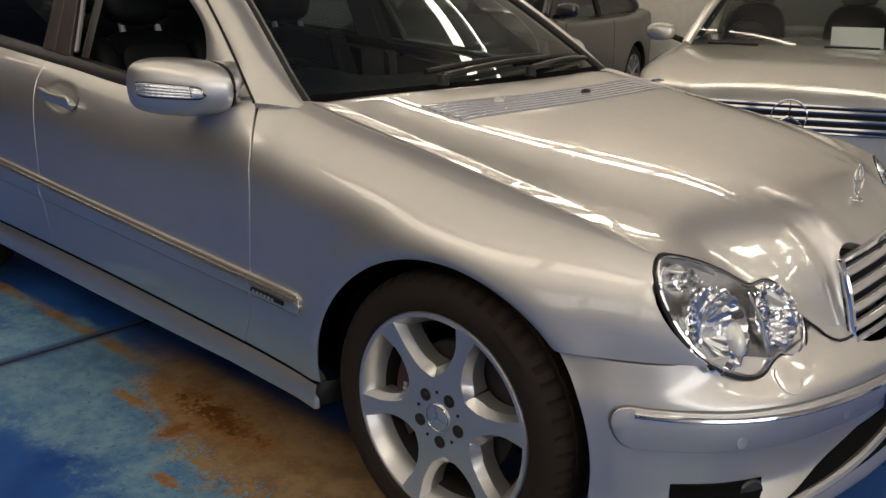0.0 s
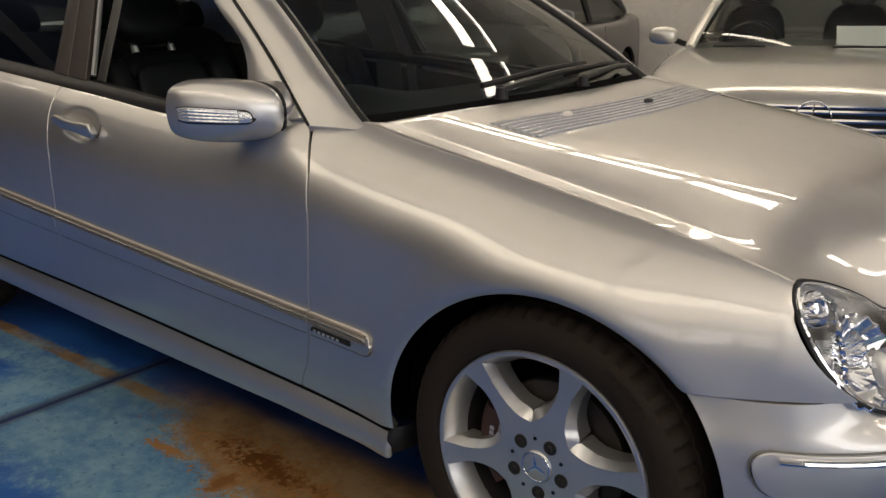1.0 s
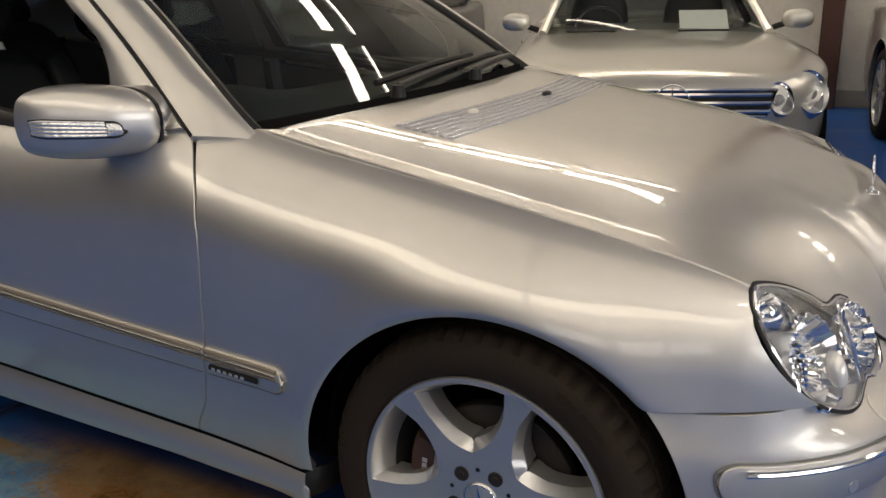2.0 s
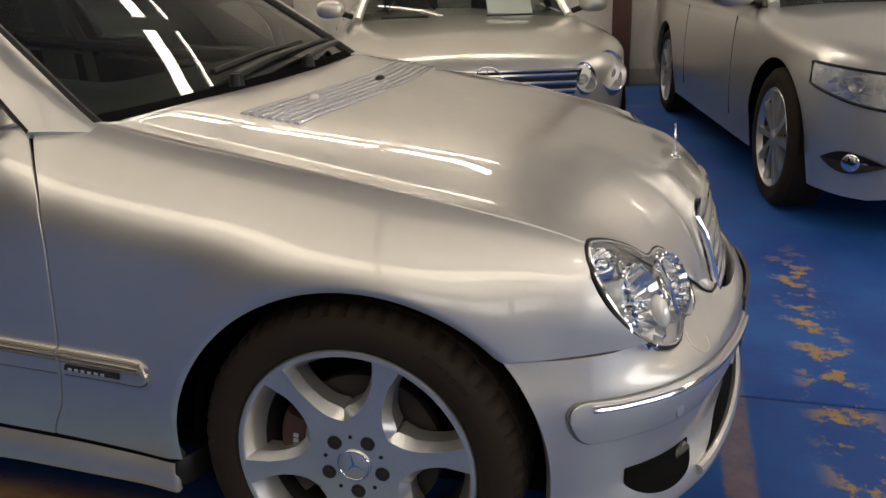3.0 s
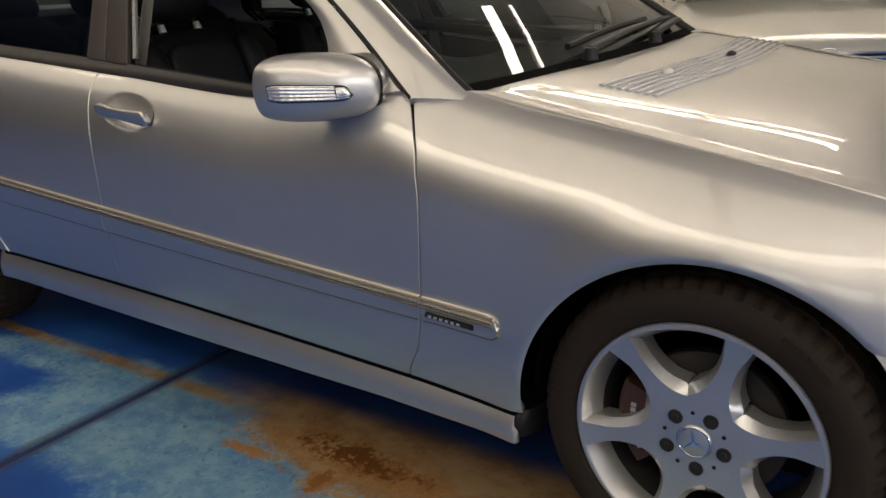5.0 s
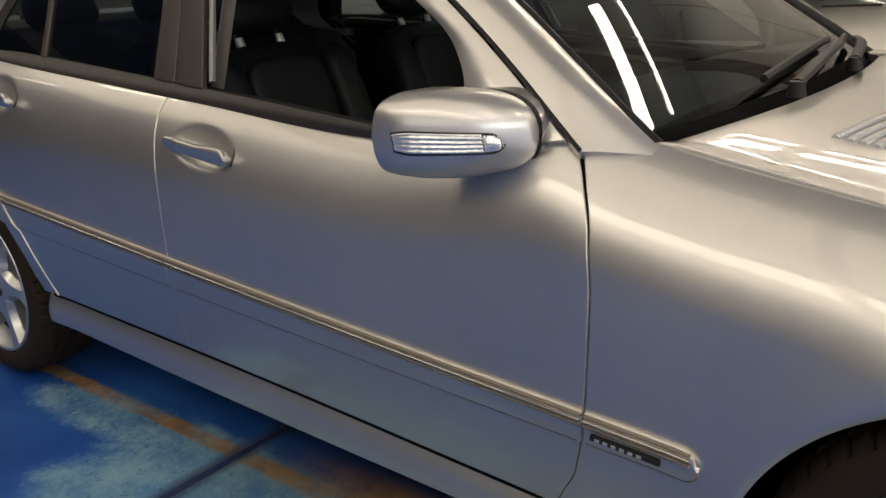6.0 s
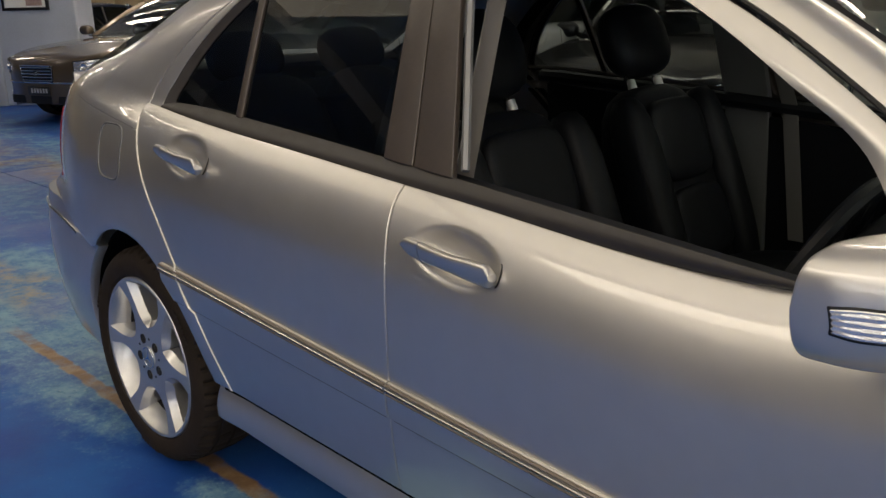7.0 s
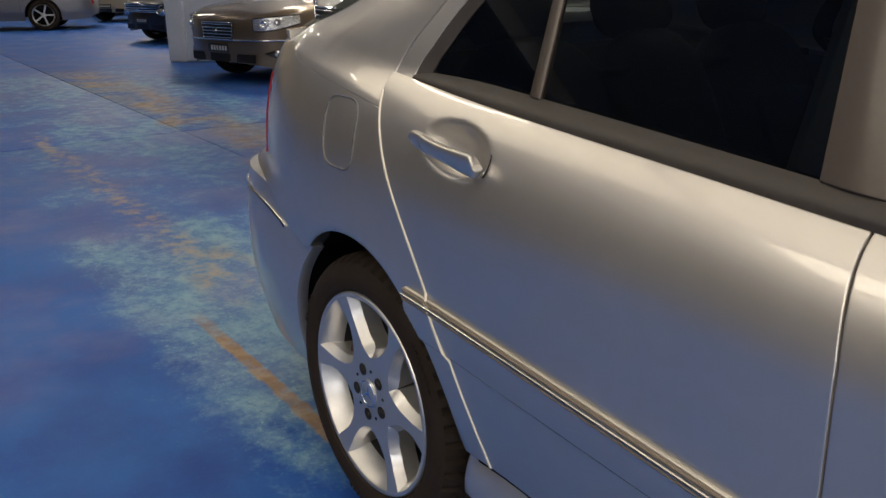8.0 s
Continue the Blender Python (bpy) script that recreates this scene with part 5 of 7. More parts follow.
def build_mirror(s):
    """Door mirror: a rounded housing with a clear indicator strip and a foot on the door corner."""
    # sections from the inner end (0) to the outer end (1): front reach, half height, height of its middle
    y_at = smooth_curve([(0, 0.796), (0.12, 0.806), (0.5, 0.878), (0.85, 0.940), (0.95, 0.957), (1, 0.963)])
    front = smooth_curve([(0, -0.668), (0.12, -0.668), (0.35, -0.686), (0.6, -0.722), (0.8, -0.766), (0.93, -0.806), (0.98, -0.828), (1, -0.848)])
    back = smooth_curve([(0, -0.790), (0.3, -0.810), (0.7, -0.842), (0.93, -0.856), (1, -0.858)])
    half = smooth_curve([(0, 0.062), (0.12, 0.068), (0.4, 0.072), (0.65, 0.069), (0.85, 0.059), (0.95, 0.045), (0.985, 0.031), (0.997, 0.016), (1, 0.003)])
    mid = smooth_curve([(0, 0.943), (0.4, 0.948), (0.8, 0.951), (1, 0.952)])
    n, k = 26, 40
    verts = []
    def shell(t, a, grow=0.0):
        xf, xb, h, zc = front(t), back(t), half(t) + grow, mid(t)
        c, sn = math.cos(a), math.sin(a)
        if c > 0:
            x = xb + (xf + grow - xb) * abs(c) ** 0.62
        else:
            x = xb - 0.012 * abs(c) ** 0.5
        z = zc + h * math.copysign(abs(sn) ** 0.80, sn)
        return Vector((x, s * y_at(t), z))
    for i in range(n + 1):
        t = 1 - (1 - i / n) ** 2
        for j in range(k):
            verts.append(shell(t, 2 * math.pi * j / k))
    faces = grid_faces(n + 1, k, close_v=True) + [tuple(range(k))[::-1], tuple(n * k + j for j in range(k))]
    door = FRONT_DOORS[0 if s < 0 else 1]
    mir = finish("door_mirror", verts, faces, PAINT, door, "silver door mirror with a clear indicator strip", angle=60)
    # indicator strip
    def ind(u, v):
        t = 0.425 + 0.560 * u
        e = math.sqrt(max(0.0, 1 - max(0, 1 - u / 0.14) ** 2))
        hgt = (0.0150 + 0.0035 * u) * (0.28 + 0.72 * e) * math.sqrt(1 - 0.40 * max(0.0, (u - 0.86) / 0.14) ** 2)
        z = 0.940 + 0.008 * u + hgt * (2 * v - 1)
        zc, h = mid(t), half(t)
        sn = max(-0.98, min(0.98, (z - zc) / h))
        a = math.asin(math.copysign(abs(sn) ** (1 / 0.80), sn))
        p = shell(t, a)
        return np.array((p.x + 0.0035 - 0.006 * (v - 0.5), p.y + s * 0.0015, z))
    panel("indicator_back", lambda u, v: ind(u**1.8, v), 60, 8, (1, s * 0.5, 0), BLACK, mir, "dark indicator surround", fold=0.006)
    ribs = lambda u, v: np.array((0.0018 + 0.0011 * math.sin(v * 25) + 0.0004 * math.sin(u * 60), s * 0.001, 0))
    panel("indicator", lambda u, v: ind(0.235 + 0.763 * u, 0.09 + 0.82 * v) + ribs(u, v), 70, 26, (1, s * 0.5, 0), INDM, mir, "clear chrome-backed indicator strip", fold=0.003, angle=18)
    panel("indicator_lamp", lambda u, v: ind(0.030 + 0.185 * u**1.8, 0.13 + 0.74 * v) + np.array((0.0012 + 0.004 * math.sin(math.pi * v) * math.sin(math.pi * (0.12 + 0.88 * u)), s * 0.001, 0)), 24, 14, (1, s * 0.5, 0), INDM, mir, "round-ended chrome lamp cup", fold=0.002, angle=40)
    cover = panel("indicator_lens", lambda u, v: ind(0.01 + 0.98 * u**1.8, 0.03 + 0.94 * v) + np.array((0.0060, s * 0.002, 0)), 40, 6, (1, s * 0.5, 0), CLEAR, mir, fold=0)
    cover.visible_shadow = False
    # gasket and foot
    ring = [shell(0.03, 2 * math.pi * j / 30, -0.001) for j in range(30)]
    ring = [Vector((p.x, s * 0.793, p.z)) for p in ring]
    tube("gasket", ring, 0.0055, BLACK, mir, "black gap ring", sides=6, closed=True)
    foot = []
    for i in range(9):
        t = i / 8
        for j in range(24):
            a = 2 * math.pi * j / 24
            p = shell(0.02, a)
            cx, cz = -0.735, 0.944
            q = 0.95 + 0.22 * t**2
            foot.append((cx + (p.x - cx) * q, s * (0.793 - 0.045 * t), cz + (p.z - cz) * q * (1 - 0.1 * t)))
    finish("mirror_foot", foot, grid_faces(9, 24, close_v=True), PAINT, door, "silver mirror foot", angle=60)


for s in (-1, 1):
    build_mirror(s)


# ---- wheels ----
def build_wheel(name, m, spin, parent=None):
    """Six-spoke alloy wheel with tyre, brake disc and caliper. Local y points out of the car's near side as -y."""
    w = thing(name, "", "")
    tagged(w, "six-spoke silver alloy wheel with a worn black tyre")
    R = m @ Matrix.Rotation(spin, 4, "Y")

    def put(nm, verts, faces, mat, parent, label="", angle=35, rot=True):
        return finish(nm, [(R if rot else m) @ Vector(v) for v in verts], faces, mat, parent, label, angle)

    # tyre: rounded carcass, grooved shoulder
    prof = [(0.232, 0.085), (0.236, -0.004), (0.243, -0.012), (0.262, -0.018), (0.284, -0.016), (0.300, -0.006), (0.309, 0.006), (0.3145, 0.020), (0.3155, 0.034), (0.311, 0.036), (0.311, 0.043), (0.317, 0.045), (0.3175, 0.082), (0.311, 0.084), (0.311, 0.092), (0.3175, 0.094), (0.3175, 0.140), (0.311, 0.142), (0.311, 0.150), (0.3155, 0.152), (0.311, 0.176), (0.30, 0.19), (0.25, 0.196)]
    v, f = lathe(prof, 216)
    n = len(prof)
    v = [list(q) for q in v]
    for i in range(216):
        if i % 4 == 0:
            for j in (6, 7, 8):
                k = i * n + j
                v[k] = [v[k][0] * 0.970, v[k][1], v[k][2] * 0.970]
        if i % 6 == 1:
            for j in (15, 16, 11, 12):
                k = i * n + j
                v[k] = [v[k][0] * 0.985, v[k][1], v[k][2] * 0.985]
    tyre = put("tyre", v, f, RUBBER, w, "black tyre with block tread", angle=30)
    # raised lettering band as plain bars
    for a0, cnt in ((0.5, 7), (2.6, 6), (4.5, 7)):
        for k in range(cnt):
            a = a0 + 0.055 * k
            c = Vector((0.283 * math.cos(a), -0.0168, 0.283 * math.sin(a)))
            t, r = Vector((-math.sin(a), 0, math.cos(a))), Vector((math.cos(a), 0, math.sin(a)))
            q = [c + t * sx * 0.005 + r * sz * 0.006 + Vector((0, dy, 0)) for dy in (-0.0009, 0.001) for sx, sz in ((-1, -1), (1, -1), (1, 1), (-1, 1))]
            put("sidewall_bar", q, [(0, 1, 2, 3), (7, 6, 5, 4), (0, 4, 5, 1), (1, 5, 6, 2), (2, 6, 7, 3), (3, 7, 4, 0)], RUBBER, tyre)
    # rim: flat lip, broad slope into the well, barrel coloured dark as if shaded
    prof = [(0.236, 0.004), (0.2355, -0.006), (0.233, -0.010), (0.2265, -0.0105), (0.2235, -0.0085), (0.2165, 0.006), (0.2080, 0.026), (0.2020, 0.045)]
    v, f = lathe(prof, 96)
    put("rim", v, f, RIMMAT, w, "silver alloy rim", angle=28)
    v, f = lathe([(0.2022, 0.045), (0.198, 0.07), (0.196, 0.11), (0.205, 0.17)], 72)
    put("barrel", v, f, BARREL, w, "wheel barrel coloured dark for the shade inside the rim")
    # spokes: flat face that flares with a kink to the lip, sloping flanks that meet in a valley at the hub
    width = lambda r: float(np.interp(r, [0.050, 0.078, 0.086, 0.096, 0.110, 0.132, 0.155, 0.176, 0.230], [0.0289, 0.0450, 0.0380, 0.0305, 0.0230, 0.0170, 0.0150, 0.0152, 0.0275]))
    outer = lambda r: float(np.interp(r, [0.050, 0.094, 0.101, 0.109, 0.124, 0.150, 0.176, 0.205, 0.230], [0.0289, 0.0543, 0.0480, 0.0405, 0.0310, 0.0250, 0.0245, 0.0300, 0.0345]))
    depth = lambda r: float(np.interp(r, [0.050, 0.074, 0.090, 0.108, 0.205, 0.230], [0.001, 0.002, 0.012, 0.021, 0.024, 0.010]))
    steps = [0.050, 0.062, 0.072, 0.078, 0.082, 0.086, 0.091, 0.096, 0.100, 0.104, 0.108, 0.112, 0.116, 0.122, 0.130, 0.142, 0.155, 0.166, 0.176, 0.190, 0.205, 0.218, 0.2265]
    for s6 in range(6):
        rot = Matrix.Rotation(math.pi / 3 * s6, 4, "Y")
        verts = []
        for r in steps:
            lim = r * math.tan(math.pi / 6)
            a, b = min(width(r), lim), min(outer(r), lim)
            h = -0.0012 + 0.0020 * math.sin(math.pi * (r - 0.05) / 0.18) - 0.0085 * max(0.0, (r - 0.150) / 0.0765) ** 1.5
            row = [(-b * 0.96, 0.062), (-b, h + depth(r)), (-a, h), (-a * 0.5, h - 0.0004), (a * 0.5, h - 0.0004), (a, h), (b, h + depth(r)), (b * 0.96, 0.062)]
            verts += [rot @ Vector((r, y, q)) for q, y in row]
        put("spoke", verts, [q[::-1] for q in grid_faces(len(steps), 8)], RIMMAT, w, "", angle=14)
    # hub plate with bolt wells and cap
    v, f = lathe([(0.066, 0.004), (0.060, -0.0012), (0.034, -0.0018), (0.034, 0.01)], 60)
    put("hub_plate", v, f, RIMMAT, w)
    for k in range(5):
        a = 2 * math.pi * k / 5 + 0.84
        c = Vector((0.056 * math.cos(a), 0, 0.056 * math.sin(a)))
        # dark discs that stand for the shade in the bolt wells
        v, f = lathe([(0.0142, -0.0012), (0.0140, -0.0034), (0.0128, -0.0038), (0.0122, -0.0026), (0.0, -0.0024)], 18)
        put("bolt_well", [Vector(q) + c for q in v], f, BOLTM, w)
        v, f = lathe([(0.0, -0.0045), (0.0052, -0.0045), (0.0070, -0.001)], 6)
        put("wheel_bolt", [Vector(q) + c for q in v], f, BRAKE, w)
        a += math.pi / 5
        c = Vector((0.058 * math.cos(a), -0.0005, 0.058 * math.sin(a)))
        v, f = lathe([(0.0042, -0.0012), (0.0036, -0.0026), (0.0, -0.0024)], 12)
        put("pin_hole", [Vector(q) + c for q in v], f, BLACK, w)
    v, f = lathe([(0.0, -0.006), (0.026, -0.0055), (0.031, -0.003), (0.034, 0.002)], 40)
    cap = put("centre_cap", v, f, RIMMAT, w, "silver centre cap")
    ring_star("cap_ring", cap, R @ Matrix.Translation((0, -0.0062, 0)) @ Matrix.Rotation(math.pi / 2, 4, "Z") @ Matrix.Diagonal((0.4, 1, 1, 1)), 0.030)
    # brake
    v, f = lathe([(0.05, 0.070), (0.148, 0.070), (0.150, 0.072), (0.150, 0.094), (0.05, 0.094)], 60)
    put("brake_disc", v, f, BRAKE, w, "rusty steel brake disc darkened for the shade behind the spokes", rot=False)
    prof = [(0.105, 0.050), (0.112, 0.042), (0.160, 0.040), (0.170, 0.050), (0.172, 0.10), (0.105, 0.10), (0.105, 0.050)]
    v, f = lathe(prof, 18, start=math.pi * 0.86, turn=math.pi * 0.36)
    cal = put("brake_caliper", v, f + [tuple(range(6)), tuple(18 * 7 + k for k in range(6))[::-1]], CALIPER, w, "brown brake caliper with pale letters", rot=False, angle=30)
    for k in range(9):
        a = math.pi * (1.16 - 0.026 * k)
        c = Vector((0.137 * math.cos(a), 0.0405, 0.137 * math.sin(a)))
        t, r = Vector((-math.sin(a), 0, math.cos(a))), Vector((math.cos(a), 0, math.sin(a)))
        h = 0.0075 if k in (0, 5) else 0.005
        q = [c + t * sx * 0.0042 + r * sz * h + Vector((0, dy, 0)) for dy in (-0.0012, 0.001) for sx, sz in ((-1, -1), (1, -1), (1, 1), (-1, 1))]
        put("letter_bar", q, [(0, 1, 2, 3), (7, 6, 5, 4), (0, 4, 5, 1), (1, 5, 6, 2), (2, 6, 7, 3), (3, 7, 4, 0)], LETTER, cal, rot=False)
    w.parent = parent
    return w


# near-black tones: the shade inside the wheel is put into the colour
BARREL = material("barrel_shade", (0.018, 0.016, 0.015), 0.7, 0.2, mottle=0.2, scale=15)
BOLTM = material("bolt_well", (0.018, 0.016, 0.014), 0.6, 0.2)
build_wheel("wheel", Matrix.Translation((AX_F, -0.815, HUB_F)), -0.19, car)
build_wheel("wheel", Matrix.Translation((AX_R, -0.822, HUB_R)), 0.07, car)
for x, z in ((AX_F, HUB_F), (AX_R, HUB_R)):
    build_wheel("wheel", Matrix.Translation((x, 0.815, z)) @ Matrix.Rotation(math.pi, 4, "Z"), 0.3, car)


def build_under():
    """Wheel houses, floor pan and firewall, so that no light comes through."""
    for cx, cz, r in (ARCH_F, ARCH_R):
        for s in (-1, 1):
            v, f = lathe([(r + 0.004, 0.0), (r + 0.02, 0.30), (0.0, 0.30)], 40, start=-0.08, turn=math.pi + 0.16)
            y = (side_y(cx, cz + r) - 0.062) * s
            finish("wheel_house", [(cx + q[0], y - s * q[1], cz + q[2]) for q in v], f, DARK, car, "black wheel house liner")
    box("floor_pan", (-3.2, -0.66, 0.20), (0.55, 0.72, 0.25), DARK, car, bevel=0.01)
    box("engine_bay", (-0.45, -0.48, 0.26), (0.50, 0.48, 0.62), DARK, car, bevel=0.02)
    box("firewall", (-0.62, -0.68, 0.25), (-0.56, 0.68, 0.88), DARK, car, bevel=0.01)
    box("boot_floor", (-3.50, -0.50, 0.26), (-2.35, 0.50, 0.60), DARK, car, bevel=0.02)
    for s in (-1, 1):
        def inner(u, v, s=s):
            x = -2.5 + 1.85 * u
            z = 0.28 + (top_z(x) - 0.04 - 0.28) * v
            return np.array((x, s * (plan_y(x) - 0.115 - 0.03 * v), z))
        panel("door_card", inner, 24, 12, (0, -s, 0), LEATHER, car, "black door lining", fold=0.02)
        tube("door_cap", [(-2.5 + 1.78 * k / 20, s * (tumble(glass_z(-2.5 + 1.78 * k / 20)) - 0.050), glass_z(-2.5 + 1.78 * k / 20) - 0.030) for k in range(21)], 0.022, LEATHER, car, sides=8)


build_under()


# ---- cabin ----
def build_seat(name, x, y, m=None):
    st = thing(name, "", "")
    st.parent = car
    tagged(st, "black leather front seat with a headrest")
    base = Matrix.Translation((x, y, 0))
    pillow("cushion", (0.27, 0.255, 0.085), LEATHER, st, base @ Matrix.Translation((0.06, 0, 0.50)) @ Matrix.Rotation(-0.12, 4, "Y"))
    lean = base @ Matrix.Translation((-0.19, 0, 0.45)) @ Matrix.Rotation(-0.36, 4, "Y")
    back = pillow("backrest", (0.075, 0.235, 0.315), LEATHER, st, lean @ Matrix.Translation((0, 0, 0.30)))
    for z, hz in ((0.20, 0.105), (0.44, 0.118)):
        pillow("back_panel", (0.022, 0.140, hz), LEATHER, back, lean @ Matrix.Translation((0.072, 0, z)), power=4)
    for s in (-1, 1):
        pillow("bolster", (0.060, 0.055, 0.29), LEATHER, back, lean @ Matrix.Translation((0.055, 0.195 * s, 0.29)), power=3.2)
        tube("headrest_post", [lean @ Vector((0.0, 0.07 * s, 0.58)), lean @ Vector((0.0, 0.07 * s, 0.68))], 0.007, CHROME, st)
        v, f = lathe([(0.0, 0.030), (0.011, 0.028), (0.013, 0.0)], 14, "z")
        finish("post_collar", [lean @ (Vector(q) + Vector((0.012, 0.07 * s, 0.606))) for q in v], f, COLLAR, st, "bright post collar")
    pillow("headrest", (0.055, 0.14, 0.105), LEATHER, st, lean @ Matrix.Translation((0.015, 0, 0.742)), power=2.8)


def build_cabin():
    build_seat("front_seat", -1.42, -0.36)
    build_seat("front_seat", -1.47, 0.36)
    rear = thing("rear_bench", "", "")
    rear.parent = car
    tagged(rear, "black leather rear bench with three headrests")
    pillow("cushion", (0.26, 0.64, 0.10), LEATHER, rear, Matrix.Translation((-2.25, 0, 0.52)))
    lean = Matrix.Translation((-2.50, 0, 0.58)) @ Matrix.Rotation(-0.42, 4, "Y")
    for y in (-0.40, 0.0, 0.40):
        b = pillow("backrest", (0.085, 0.215 if y else 0.17, 0.30), LEATHER, rear, lean @ Matrix.Translation((0, y, 0.24)))
        pillow("back_panel", (0.02, 0.13 if y else 0.1, 0.12), LEATHER, b, lean @ Matrix.Translation((0.085, y, 0.22)), power=4.5)
        pillow("headrest", (0.05, 0.125, 0.075), LEATHER, rear, lean @ Matrix.Translation((0.0, y, 0.60)), power=2.8)
    box("parcel_shelf", (-3.2, -0.60, 0.985), (-2.62, 0.60, 1.005), CARPET, car, "black parcel shelf", bevel=0.006)
    box("rear_bulkhead", (-2.78, -0.66, 0.30), (-2.72, 0.66, 0.985), DARK, car, bevel=0.01)
    # dashboard with hood over the dials, wheel on the near (right-hand) side
    def dash(u, v):
        y = -0.66 + 1.32 * u
        q = through_points([(-0.60, 0.905), (-0.78, 0.915), (-0.93, 0.905), (-0.985, 0.86), (-0.975, 0.72), (-0.90, 0.55)])(v)
        bump = 0.045 * math.exp(-(((y + 0.36) / 0.17) ** 2)) * math.exp(-(((v - 0.42) / 0.18) ** 2))
        return np.array((q[0] - 0.02 * (1 - (y / 0.66) ** 2), y, q[1] + bump))
    panel("dashboard", dash, 40, 24, (-0.3, 0, 1), LEATHER, car, "black grained dashboard", fold=0.02)
    box("console", (-1.75, -0.11, 0.27), (-0.95, 0.11, 0.58), LEATHER, car, bevel=0.03)
    sw = thing("steering_wheel", "", "")
    sw.parent = car
    tagged(sw, "black leather steering wheel")
    m = Matrix.Translation((-1.06, -0.36, 0.80)) @ Matrix.Rotation(-1.15, 4, "Y")
    tube("rim", [m @ Vector((0.185 * math.cos(a), 0.185 * math.sin(a), 0)) for a in np.linspace(0, 2 * math.pi, 40, endpoint=False)], 0.015, LEATHER, sw, closed=True)
    pillow("hub", (0.08, 0.075, 0.03), LEATHER, sw, m)
    for a in (0.2, math.pi - 0.2 + math.pi, math.pi / 2 + 1.4, 3.3):
        tube("spoke", [m @ Vector((0.05 * math.cos(a), 0.05 * math.sin(a), 0)), m @ Vector((0.18 * math.cos(a), 0.18 * math.sin(a), 0.005))], 0.012, LEATHER, sw)
    # seat belts hanging from the centre pillars
    for s in (-1, 1):
        def strap(u, v, s=s):
            z = 1.30 - 0.75 * u
            return np.array((-1.655 + 0.10 * u + 0.045 * v, s * (tumble(min(1.3, max(z, 0.95))) - 0.075), z))
        panel("seat_belt", strap, 16, 3, (0, -s, 0), BELT, car, "dark grey seat belt", fold=0.0025)
        def post(u, v, s=s):
            z = 0.30 + 1.05 * v
            return np.array((-1.78 + 0.14 * u - 0.03 * v, s * (tumble(max(z, 0.95)) - 0.05), z))
        panel("pillar_lining", post, 4, 12, (0, -s, 0), FRAMEGREY, car, "grey pillar lining", fold=0.02)
    panel("headliner", lambda u, v: np.array((-1.28 - 1.32 * u, -0.53 + 1.06 * v, 1.335 + 0.045 * math.sin(math.pi * min(1, 0.15 + 0.75 * u)))), 14, 10, (0, 0, -1), HEADLINER, car, "pale grey headliner", fold=0.01)
    # inside mirror
    pillow("interior_mirror", (0.02, 0.12, 0.032), BLACK, car, Matrix.Translation((-1.12, 0.0, 1.265)), "black interior mirror")
    # wipers parked at the foot of the screen
    for pts, nm in (([(-0.455, -0.30, 0.955), (-0.470, 0.0, 0.972), (-0.500, 0.30, 0.972)], "wiper"), ([(-0.450, 0.10, 0.955), (-0.480, 0.35, 0.965), (-0.530, 0.58, 0.955)], "wiper")):
        w = thing(nm, "", "")
        w.parent = car
        tagged(w, "black windscreen wiper")
        c = through_points(pts)
        tube("arm", [Vector(c(k / 16)) + Vector((0.03 * (1 - k / 16), 0, 0.012)) for k in range(17)], 0.0125, BLACK, w, sides=8, flat=0.7)
        tube("blade", [Vector(c(k / 16)) + Vector((-0.03, 0, 0.018)) for k in range(17)], 0.0085, BLACK, w, sides=6)
        v, f = lathe([(0.0, 0.03), (0.014, 0.028), (0.018, 0.0)], 16, "z")
        finish("pivot", [Vector(q) + Vector(pts[0]) + Vector((0.03, 0, -0.012)) for q in v], f, BLACK, w)


BELT = material("belt_webbing", (0.17, 0.16, 0.15), 0.7, 0.0, bump=0.3, bump_scale=400)
build_cabin()


# ---- hall ----
H = 5.2


